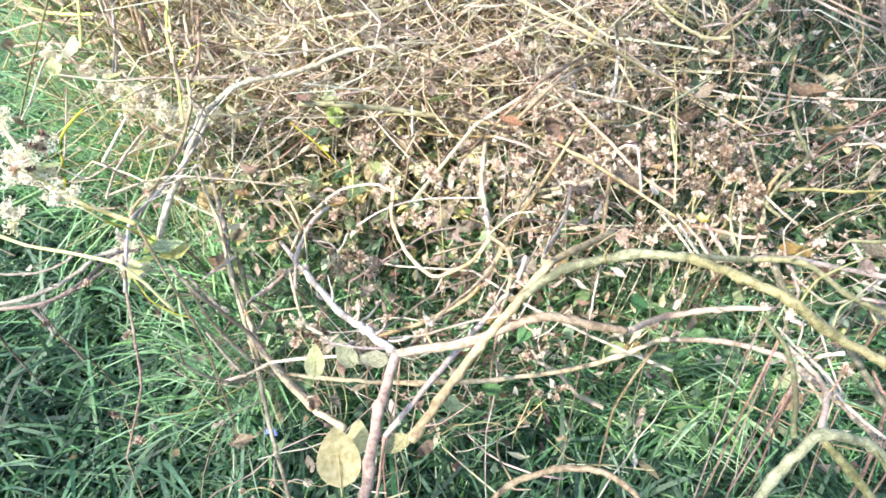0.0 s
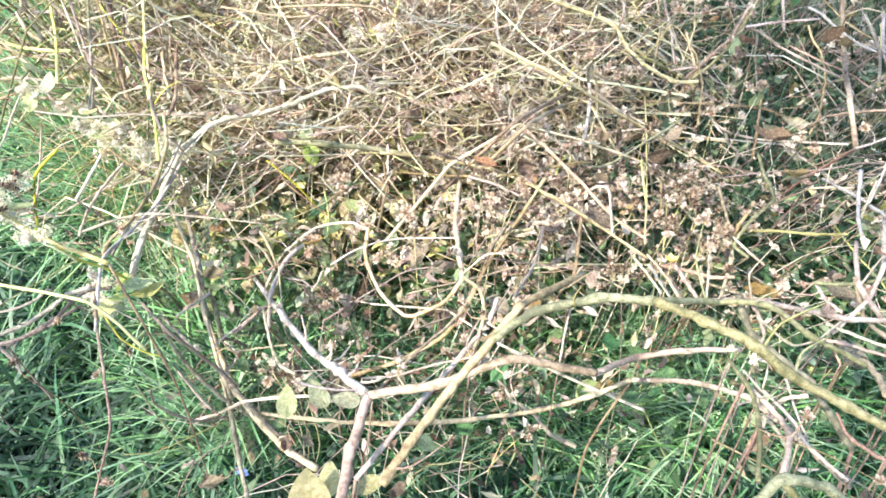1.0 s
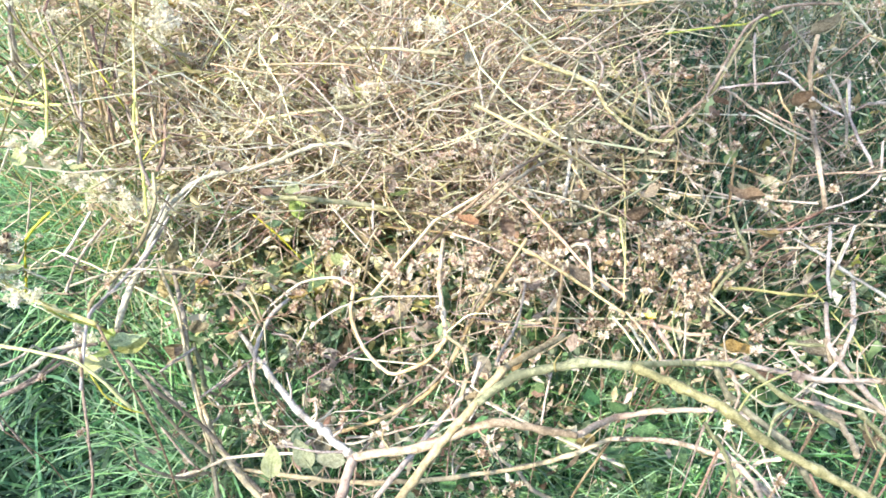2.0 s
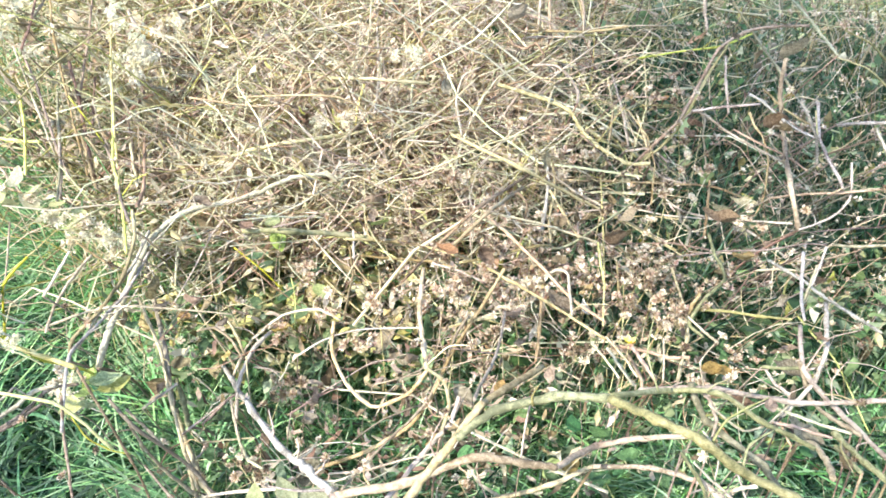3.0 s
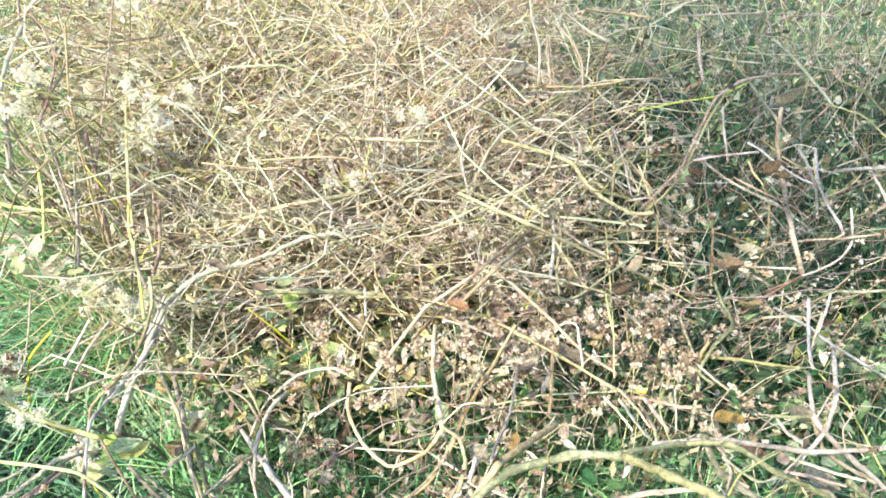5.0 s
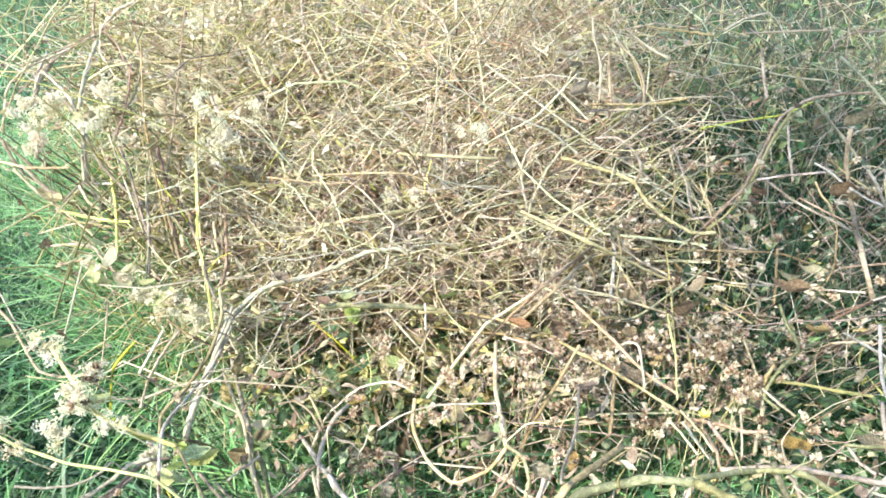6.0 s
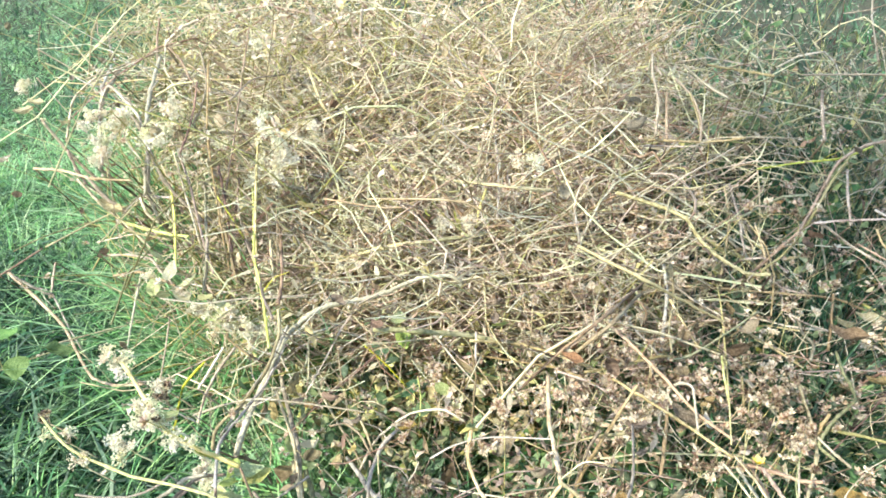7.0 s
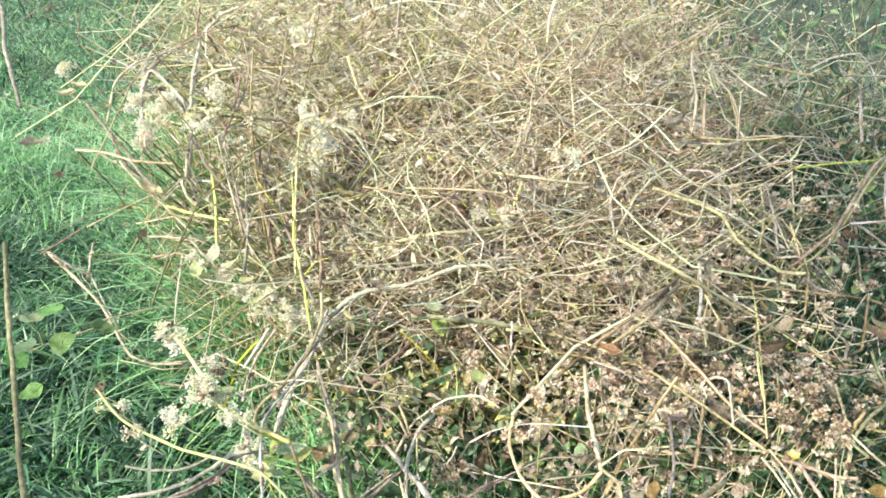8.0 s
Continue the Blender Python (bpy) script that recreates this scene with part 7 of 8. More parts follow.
lone_leaf((-0.121, 0.876, 0.285), 0.036, "rust", -50, 80, "curled ochre leaf over dark soil")
lone_leaf((0.020, 0.490, 0.271), 0.031, "bigdead", -60, -20, "withered brown leaf by the branch foot")
lone_leaf((0.111, 0.909, 0.396), 0.039, "rust", -30, 50, "rust orange leaf at a stem crossing")
lone_leaf((0.654, 1.184, 0.574), 0.071, "bigdead", -80, 15, "brown dead leaf hanging on a tall stem")
lone_leaf((0.621, 1.122, 0.477), 0.071, "bigdead", -85, -15, "brown dead leaf hanging beside a white stem")
lone_leaf((0.514, 0.994, 0.388), 0.063, "bigdead", -40, 70, "broad brown leaf lying on grey weeds")
lone_leaf((0.369, 1.006, 0.343), 0.065, "bigdead", -85, 0, "greyish dead leaf hanging in the weeds")
lone_leaf((0.489, 0.844, 0.427), 0.040, "rust", -60, 20, "rust brown leaf among green weeds")
lone_leaf((0.399, 0.604, 0.416), 0.035, "bigdead", -20, 90, "pale torn leaf lying on a cane")
lone_leaf((0.546, 0.702, 0.255), 0.064, "bigdead", -15, 60, "broad brown leaf under fallen canes")
lone_leaf((0.452, 0.770, 0.300), 0.052, "rust", -15, 100, "ochre leaf lying under the canes")
lone_leaf((0.548, 0.767, 0.300), 0.059, "bigdead", -15, 80, "broad brown leaf lying in shade")
lone_leaf((0.198, 0.828, 0.346), 0.045, "bigdead", -70, 30, "pinkish dead leaf among seed heads")
lone_leaf((0.534, 1.237, 0.425), 0.054, "bigdead", -70, -40, "brown dead leaf in grey weeds")
lone_leaf((-1.065, 1.573, 0.508), 0.075, "wilted", -40, 60, "curled tan leaf above the lawn")
lone_leaf((-0.981, 1.570, 0.486), 0.050, "wilted", -60, 0, "tan withered leaf on an arched stem")
lone_leaf((-1.231, 1.637, 0.351), 0.084, "bigdead", -40, -50, "grey brown leaf at the lawn edge")
lone_leaf((-0.998, 1.587, 0.214), 0.056, "bigdead", -80, 0, "small brown leaf in the lawn")
lone_leaf((0.072, 1.656, 0.455), 0.089, "bigdead", -30, 80, "broad brown leaf on flattened straw")
lone_leaf((-0.251, 1.782, 0.474), 0.110, "bigdead", -15, 95, "long brown leaf lying on straw")
lone_leaf((-0.463, 1.481, 0.495), 0.083, "rust", -20, 60, "orange brown leaf on dry straw")
lone_leaf((-0.414, 1.478, 0.372), 0.062, "rust", -50, 40, "ochre curled leaf in the straw")
lone_leaf((-0.354, 1.149, 0.372), 0.056, "bigdead", -70, 0, "pale brown leaf among dark stalks")
lone_leaf((-0.501, 1.242, 0.533), 0.055, "bigdead", -60, 30, "pale dead leaf on a dark stalk")
lone_leaf((0.374, 1.157, 0.294), 0.054, "bigdead", -75, 60, "greyish leaf hanging over grey weeds")
lone_leaf((-0.002, 1.075, 0.361), 0.065, "bigdead", -85, 0, "dark red-brown leaf hanging in the weeds")
lone_leaf((-0.182, 0.994, 0.379), 0.040, "bigdead", -40, 30, "curled pink leaf on a crossing stem")
lone_leaf((0.391, 1.263, 0.350), 0.041, "lime", -60, 0, "bright green leaf on a weed cane")
lone_leaf((0.008, 1.069, 0.337), 0.049, "lime", -60, 20, "pale green leaf among dry weeds")
lone_leaf((-0.306, 0.747, 0.303), 0.042, "lime", -25, -60, "pale green leaf beside cream flowers")
lone_leaf((-0.343, 0.741, 0.300), 0.035, "lime", -35, 30, "yellow green leaf beside cream flowers")
lone_leaf((-0.337, 0.754, 0.315), 0.028, "lime", -45, 160, "yellow green leaf under cream flowers")
lone_leaf((-0.315, 0.749, 0.313), 0.042, "lime", -20, -80, "pale green leaf over the lawn")
lone_leaf((-0.337, 0.696, 0.314), 0.044, "lime", -40, 20, "yellow green leaf below cream flowers")
lone_leaf((-0.319, 0.701, 0.320), 0.029, "lime", -50, -40, "small bright green leaf below flowers")
lone_leaf((-0.326, 0.611, 0.530), 0.027, "lime", -40, -30, "yellow green leaf on a flower stalk")
lone_leaf((-0.554, 1.046, 0.410), 0.038, "lime", 25, 0, "yellowing leaf on a sunlit weed")
lone_leaf((-0.510, 1.033, 0.400), 0.038, "paleleaf", 6, 70, "yellowing leaf on a sunlit weed")
lone_leaf((-0.482, 1.023, 0.382), 0.038, "paleleaf", -13, 140, "yellowing leaf on a sunlit weed")
lone_leaf((-0.439, 1.030, 0.377), 0.038, "lime", -32, 210, "yellowing leaf on a sunlit weed")
lone_leaf((-0.404, 1.030, 0.350), 0.039, "paleleaf", 25, 280, "yellowing leaf on a sunlit weed")
lone_leaf((-0.527, 1.057, 0.428), 0.038, "paleleaf", 6, 350, "yellowing leaf on a sunlit weed")
lone_leaf((-0.459, 1.020, 0.370), 0.038, "lime", -13, 420, "yellowing leaf on a sunlit weed")
lone_leaf((-0.388, 1.026, 0.339), 0.039, "paleleaf", -32, 490, "yellowing leaf on a sunlit weed")
lone_leaf((-0.537, 1.032, 0.395), 0.038, "paleleaf", 25, 560, "yellowing leaf on a sunlit weed")
lone_leaf((-0.491, 1.042, 0.418), 0.038, "lime", 6, 630, "yellowing leaf on a sunlit weed")
lone_leaf((-0.426, 1.027, 0.361), 0.039, "paleleaf", -13, 700, "yellowing leaf on a sunlit weed")
lone_leaf((-0.467, 1.031, 0.397), 0.038, "paleleaf", -32, 770, "yellowing leaf on a sunlit weed")
lone_leaf((-0.565, 1.079, 0.444), 0.038, "lime", 25, 840, "yellowing leaf on a sunlit weed")
lone_leaf((-0.372, 1.015, 0.321), 0.039, "paleleaf", 6, 910, "yellowing leaf on a sunlit weed")
lone_leaf((-0.820, 0.974, 0.333), 0.043, "clover", -20, 0, "round green leaf growing in the lawn")
lone_leaf((-0.793, 0.982, 0.342), 0.043, "clover", -25, 50, "round green leaf growing in the lawn")
lone_leaf((-0.831, 0.947, 0.288), 0.043, "clover", -30, 100, "round green leaf growing in the lawn")
lone_leaf((-0.813, 0.912, 0.223), 0.043, "clover", -35, 150, "round green leaf growing in the lawn")
lone_leaf((-0.771, 0.959, 0.297), 0.043, "clover", -40, 200, "round green leaf growing in the lawn")
lone_leaf((-0.844, 0.936, 0.272), 0.043, "clover", -45, 250, "round green leaf growing in the lawn")
lone_leaf((-0.707, 0.978, 0.317), 0.043, "clover", -50, 300, "round green leaf growing in the lawn")
lone_leaf((-0.162, 1.072, 0.339), 0.041, "lime", -30, 0, "oval green leaf under the dry stems")
lone_leaf((-0.172, 1.019, 0.295), 0.041, "herbleaf", -38, 67, "oval green leaf under the dry stems")
lone_leaf((-0.131, 0.985, 0.270), 0.040, "herbleaf", -46, 134, "oval green leaf under the dry stems")
lone_leaf((-0.151, 1.046, 0.324), 0.041, "lime", -54, 201, "oval green leaf under the dry stems")
lone_leaf((-0.189, 1.042, 0.296), 0.041, "herbleaf", -30, 268, "oval green leaf under the dry stems")
lone_leaf((-0.096, 1.007, 0.297), 0.040, "herbleaf", -38, 335, "oval green leaf under the dry stems")
lone_leaf((-0.292, 1.134, 0.233), 0.045, "lime", -46, 402, "oval green leaf under the dry stems")
lone_leaf((-0.324, 1.125, 0.204), 0.045, "herbleaf", -54, 469, "oval green leaf under the dry stems")
lone_leaf((-0.109, 0.944, 0.259), 0.039, "herbleaf", -30, 536, "oval green leaf under the dry stems")
lone_leaf((-0.079, 0.984, 0.270), 0.040, "lime", -38, 603, "oval green leaf under the dry stems")
lone_leaf((0.267, 0.722, 0.260), 0.033, "herbleaf", -25, 0, "broad green leaf in shaded grass")
lone_leaf((0.302, 0.715, 0.249), 0.033, "herbleaf", -32, 47, "broad green leaf in shaded grass")
lone_leaf((0.337, 0.699, 0.227), 0.033, "herbleaf", -39, 94, "broad green leaf in shaded grass")
lone_leaf((0.130, 0.693, 0.237), 0.033, "herbleaf", -46, 141, "broad green leaf in shaded grass")
lone_leaf((0.379, 0.683, 0.206), 0.033, "herbleaf", -25, 188, "broad green leaf in shaded grass")
lone_leaf((0.042, 0.630, 0.171), 0.033, "herbleaf", -32, 235, "broad green leaf in shaded grass")
lone_leaf((0.296, 0.679, 0.207), 0.033, "herbleaf", -39, 282, "broad green leaf in shaded grass")
lone_leaf((0.262, 0.641, 0.166), 0.033, "herbleaf", -46, 329, "broad green leaf in shaded grass")
lone_leaf((0.089, 0.646, 0.185), 0.033, "herbleaf", -25, 376, "broad green leaf in shaded grass")
lone_leaf((-0.091, 0.554, 0.338), 0.034, "paleleaf", 20, 0, "pale yellow leaf by the fork")
lone_leaf((-0.062, 0.559, 0.341), 0.034, "paleleaf", 5, 40, "pale yellow leaf by the fork")
lone_leaf((-0.034, 0.557, 0.337), 0.034, "paleleaf", -10, 80, "pale yellow leaf by the fork")
lone_leaf((-0.009, 0.502, 0.271), 0.034, "paleleaf", -25, 120, "pale yellow leaf by the fork")
lone_leaf((-0.059, 0.473, 0.302), 0.068, "paleleaf", 42, 8, "large soft yellow-green leaf by the branch foot")
lone_leaf((-0.041, 0.496, 0.297), 0.039, "paleleaf", 30, -20, "yellow-green leaf by the branch foot")
lone_leaf((-0.405, 1.345, 0.410), 0.100, "wilted", -50, 35, "large white shredded leaf drooping in the straw")
lone_leaf((-0.365, 1.315, 0.385), 0.090, "wilted", -60, 15, "white shredded leaf drooping in the straw")
lone_leaf((-0.430, 1.310, 0.380), 0.080, "wilted", -40, 60, "cream shredded leaf drooping in the straw")
lone_leaf((-0.818, 1.495, 0.539), 0.034, "wilted", -60, 40, "cream withered leaf hanging at the lawn edge")
lone_leaf((-0.789, 1.438, 0.524), 0.034, "wilted", -40, -70, "crumpled cream leaf hanging at the lawn edge")
lone_leaf((-0.752, 1.394, 0.517), 0.035, "wilted", -30, 110, "pale withered leaf over the lawn edge")
lone_leaf((-0.933, 1.557, 0.496), 0.032, "wilted", -70, 10, "curled tan leaf hanging at the lawn edge")
lone_leaf((-0.775, 1.335, 0.393), 0.058, "wilted", -20, 80, "pale grey-green withered leaf lying on the grass")
lone_leaf((-1.023, 1.413, 0.383), 0.042, "bigdead", -70, 30, "crumpled brown leaf hanging over the lawn")
lone_leaf((-1.033, 1.576, 0.531), 0.049, "wilted", -30, 70, "folded tan leaf hanging over the lawn")
lone_leaf((-0.254, 1.705, 0.462), 0.041, "rust", -70, 20, "rust brown leaf curled in the straw")
lone_leaf((-0.402, 1.255, 0.417), 0.033, "wilted", -60, 20, "tan withered leaf hanging in the straw")
lone_leaf((0.513, 0.881, 0.400), 0.032, "rust", -60, 20, "ochre curled leaf in the shaded grass")
lone_leaf((0.547, 1.075, 0.355), 0.057, "wilted", -65, -20, "broad tan withered leaf in the shaded weeds")
lone_leaf((0.423, 1.178, 0.350), 0.041, "wilted", -80, 10, "tan dead leaf hanging from a cane")
lone_leaf((0.398, 1.050, 0.327), 0.036, "bigdead", -75, 40, "grey-brown leaf hanging in the weeds")
lone_leaf((0.505, 1.223, 0.394), 0.031, "wilted", -60, 60, "tan curled leaf on a forked twig")
lone_leaf((0.625, 1.105, 0.483), 0.045, "bigdead", -70, -30, "broad brown leaf beside an upright cane")
lone_leaf((0.592, 1.098, 0.353), 0.052, "wilted", -30, 80, "pale withered leaf lying on canes")
flower_cluster((-0.366, 0.680, 0.516), 0.027, 5, "cream faded flower cluster on a stalk", True)
flower_cluster((-0.338, 0.609, 0.537), 0.029, 6, "cream faded flower cluster on a stalk", True)
flower_cluster((-0.312, 0.594, 0.517), 0.026, 5, "cream faded flower cluster on a stalk", True)
flower_cluster((-0.420, 0.692, 0.534), 0.034, 6, "cream faded flower cluster on a stalk", True)
flower_cluster((-0.352, 0.609, 0.533), 0.036, 7, "white fluffy flower cluster on a stalk", True)
flower_cluster((-0.333, 0.621, 0.548), 0.023, 4, "tan faded flower head on a thin stalk", True)
flower_cluster((-0.510, 0.666, 0.470), 0.023, 4, "tan faded flower head over the lawn", True)
flower_cluster((-0.486, 0.657, 0.450), 0.024, 4, "white flower head over the lawn", True)
flower_cluster((-0.420, 0.662, 0.444), 0.029, 5, "white flower cluster over the lawn", True)
flower_cluster((-0.464, 0.645, 0.424), 0.024, 4, "cream flower cluster over the lawn", True)
flower_cluster((-0.396, 0.774, 0.283), 0.044, 7, "white flower cluster where stems cross", True)
flower_cluster((-0.374, 0.765, 0.271), 0.032, 5, "white flower cluster where stems cross", True)
flower_cluster((-0.703, 1.245, 0.597), 0.046, 6, "pale fluffy flower head by the lawn")
flower_cluster((-0.586, 1.284, 0.641), 0.046, 6, "pale fluffy flower head by the lawn")
flower_cluster((-0.680, 1.260, 0.619), 0.046, 6, "pale fluffy flower head by the lawn")
flower_cluster((-0.603, 1.258, 0.597), 0.046, 6, "pale fluffy flower head by the lawn")
flower_cluster((-0.414, 1.503, 0.495), 0.055, 6, "cream fluffy flower head over straw")
flower_cluster((-0.458, 1.474, 0.453), 0.055, 6, "cream fluffy flower head over straw")
flower_cluster((-0.471, 1.430, 0.375), 0.055, 6, "cream fluffy flower head over straw")
flower_cluster((-0.506, 1.584, 0.679), 0.054, 6, "cream fluffy flower head over straw")
flower_cluster((-0.424, 1.488, 0.469), 0.055, 6, "cream fluffy flower head over straw")
flower_cluster((-0.515, 1.452, 0.428), 0.055, 6, "cream fluffy flower head over straw")
flower_cluster((-0.527, 1.273, 0.579), 0.042, 3, "cream flower head on a dark stalk")
flower_cluster((-0.546, 1.253, 0.548), 0.042, 3, "cream flower head on a dark stalk")
flower_cluster((-0.435, 1.295, 0.617), 0.042, 3, "cream flower head on a dark stalk")
flower_cluster((-0.417, 1.274, 0.586), 0.042, 3, "cream flower head on a dark stalk")
flower_cluster((-0.550, 1.054, 0.420), 0.033, 5, "yellow cream flower head on a weed")
flower_cluster((-0.509, 1.036, 0.404), 0.033, 5, "yellow cream flower head on a weed")
flower_cluster((-0.469, 1.024, 0.383), 0.033, 5, "yellow cream flower head on a weed")
flower_cluster((-0.433, 1.025, 0.363), 0.034, 5, "yellow cream flower head on a weed")
flower_cluster((-0.402, 1.022, 0.341), 0.034, 5, "yellow cream flower head on a weed")
flower_cluster((-0.423, 1.020, 0.387), 0.037, 5, "yellow cream flower head on a weed")
flower_cluster((-0.394, 1.011, 0.363), 0.037, 5, "yellow cream flower head on a weed")
flower_cluster((-0.357, 1.008, 0.351), 0.037, 5, "yellow cream flower head on a weed")
flower_cluster((-0.439, 1.005, 0.363), 0.037, 5, "yellow cream flower head on a weed")
flower_cluster((0.379, 0.900, 0.367), 0.035, 6, "tan seed cluster among grey weeds")
flower_cluster((0.403, 0.888, 0.345), 0.035, 6, "tan seed cluster among grey weeds")
flower_cluster((0.358, 0.894, 0.367), 0.035, 6, "tan seed cluster among grey weeds")
flower_cluster((0.409, 0.866, 0.318), 0.035, 6, "tan seed cluster among grey weeds")
flower_cluster((0.411, 0.850, 0.300), 0.035, 6, "tan seed cluster among grey weeds")
flower_cluster((0.185, 0.846, 0.351), 0.033, 6, "tan seed cluster among grey weeds")
flower_cluster((0.208, 0.853, 0.364), 0.033, 6, "tan seed cluster among grey weeds")
flower_cluster((0.184, 0.834, 0.332), 0.033, 6, "tan seed cluster among grey weeds")
flower_cluster((0.307, 0.824, 0.306), 0.034, 6, "tan seed cluster among grey weeds")
flower_cluster((0.360, 0.875, 0.342), 0.034, 6, "tan seed cluster among grey weeds")
flower_cluster((0.283, 0.813, 0.297), 0.033, 6, "tan seed cluster among grey weeds")
flower_cluster((-0.113, 0.645, 0.291), 0.023, 5, "white seed cluster over the grass")
flower_cluster((-0.103, 0.637, 0.281), 0.023, 5, "white seed cluster over the grass")
flower_cluster((-0.139, 0.645, 0.294), 0.023, 5, "white seed cluster over the grass")
flower_cluster((-0.122, 0.636, 0.281), 0.023, 5, "white seed cluster over the grass")
flower_cluster((0.394, 1.379, 0.436), 0.032, 4, "white seed cluster in shaded weeds")
flower_cluster((0.458, 1.384, 0.432), 0.032, 4, "white seed cluster in shaded weeds")
flower_cluster((0.494, 1.379, 0.406), 0.032, 4, "white seed cluster in shaded weeds")
flower_cluster((0.397, 1.283, 0.256), 0.032, 4, "white seed cluster in shaded weeds")
flower_cluster((0.533, 1.319, 0.295), 0.032, 4, "white seed cluster in shaded weeds")
flower_cluster((-0.109, 0.809, 0.248), 0.032, 6, "tan seed cluster over brown leaves")
flower_cluster((-0.124, 0.799, 0.236), 0.032, 6, "tan seed cluster over brown leaves")
flower_cluster((-0.094, 0.813, 0.251), 0.032, 6, "tan seed cluster over brown leaves")
flower_cluster((-0.092, 0.931, 0.358), 0.033, 6, "tan seed cluster over brown leaves")
flower_cluster((-0.123, 0.874, 0.284), 0.033, 6, "tan seed cluster over brown leaves")
flower_cluster((0.379, 0.921, 0.387), 0.031, 6, "tan seed cluster on an upright stem")
flower_cluster((0.401, 0.907, 0.370), 0.031, 6, "tan seed cluster on an upright stem")
flower_cluster((0.424, 0.875, 0.331), 0.031, 6, "tan seed cluster on an upright stem")
flower_cluster((0.409, 0.917, 0.381), 0.031, 6, "tan seed cluster on an upright stem")
flower_cluster((0.432, 0.860, 0.314), 0.031, 6, "tan seed cluster on an upright stem")
flower_cluster((0.134, 0.606, 0.227), 0.022, 4, "pale seed cluster over green grass")
flower_cluster((0.120, 0.639, 0.267), 0.022, 4, "pale seed cluster over green grass")
flower_cluster((0.159, 0.611, 0.232), 0.022, 4, "pale seed cluster over green grass")
flower_cluster((0.018, 0.847, 0.346), 0.035, 6, "pinkish tan seed cluster in the tangle")
flower_cluster((-0.006, 0.834, 0.308), 0.035, 6, "pinkish tan seed cluster in the tangle")
flower_cluster((0.104, 0.933, 0.365), 0.037, 6, "pinkish tan seed cluster in the tangle")
flower_cluster((0.124, 0.849, 0.370), 0.035, 6, "pinkish tan seed cluster in the tangle")
flower_cluster((0.158, 0.897, 0.370), 0.036, 6, "pinkish tan seed cluster in the tangle")
flower_cluster((0.168, 0.937, 0.390), 0.037, 6, "pinkish tan seed cluster in the tangle")
flower_cluster((0.203, 0.872, 0.349), 0.036, 6, "pinkish tan seed cluster in the tangle")

flower_cluster((-0.225, 1.273, 0.406), 0.045, 7, "cream fluffy flower head above the straw")
flower_cluster((-0.073, 1.763, 0.456), 0.050, 7, "white fluffy flower head above the straw")
flower_cluster((-0.393, 1.481, 0.517), 0.055, 7, "white fluffy flower head above the straw")
flower_cluster((-0.410, 1.323, 0.536), 0.050, 7, "white fluffy flower head above the straw")
flower_cluster((-0.417, 1.296, 0.508), 0.050, 7, "white fluffy flower head above the straw")
flower_cluster((-0.428, 1.376, 0.421), 0.050, 7, "white fluffy flower head above the straw")
flower_cluster((-0.766, 1.339, 0.516), 0.050, 7, "white fluffy flower head above the straw")
flower_cluster((-0.826, 1.451, 0.557), 0.040, 7, "cream fluffy flower head above the straw")
flower_cluster((-1.244, 1.848, 0.489), 0.040, 7, "white fluffy flower head above the straw")
flower_cluster((-0.220, 1.902, 0.642), 0.040, 7, "cream fluffy flower head above the straw")
flower_cluster((-0.107, 1.260, 0.432), 0.035, 7, "cream fluffy flower head above the straw")
flower_cluster((0.047, 1.302, 0.536), 0.035, 7, "cream fluffy flower head above the straw")
flower_cluster((-0.053, 1.244, 0.441), 0.035, 7, "cream fluffy flower head above the straw")
flower_cluster((-0.245, 1.163, 0.392), 0.030, 7, "cream fluffy flower head above the straw")

# a small yellow flower in the weeds
flower = tagged(new("yellow_flower"), "small bright yellow flower in the grey weeds", "flower")
flower.location = (0.345, 0.80, 0.0)
limb("stalk", [(0.345, 0.80, 0.33), (0.35, 0.81, 0.16), (0.345, 0.80, -0.005)], 0.9, 1.2, "yellow", flower)
PETAL = leaf_mesh("petal", 0.011, 0.008, "petal", 0.3, 0.2, 0.1, 2)
for i in range(5):
    p = part("petal", PETAL, flower)
    p.matrix_parent_inverse = Matrix.Translation(-flower.location)
    p.matrix_basis = pose(0.345, 0.80, 0.332, 20, 0, 72 * i)


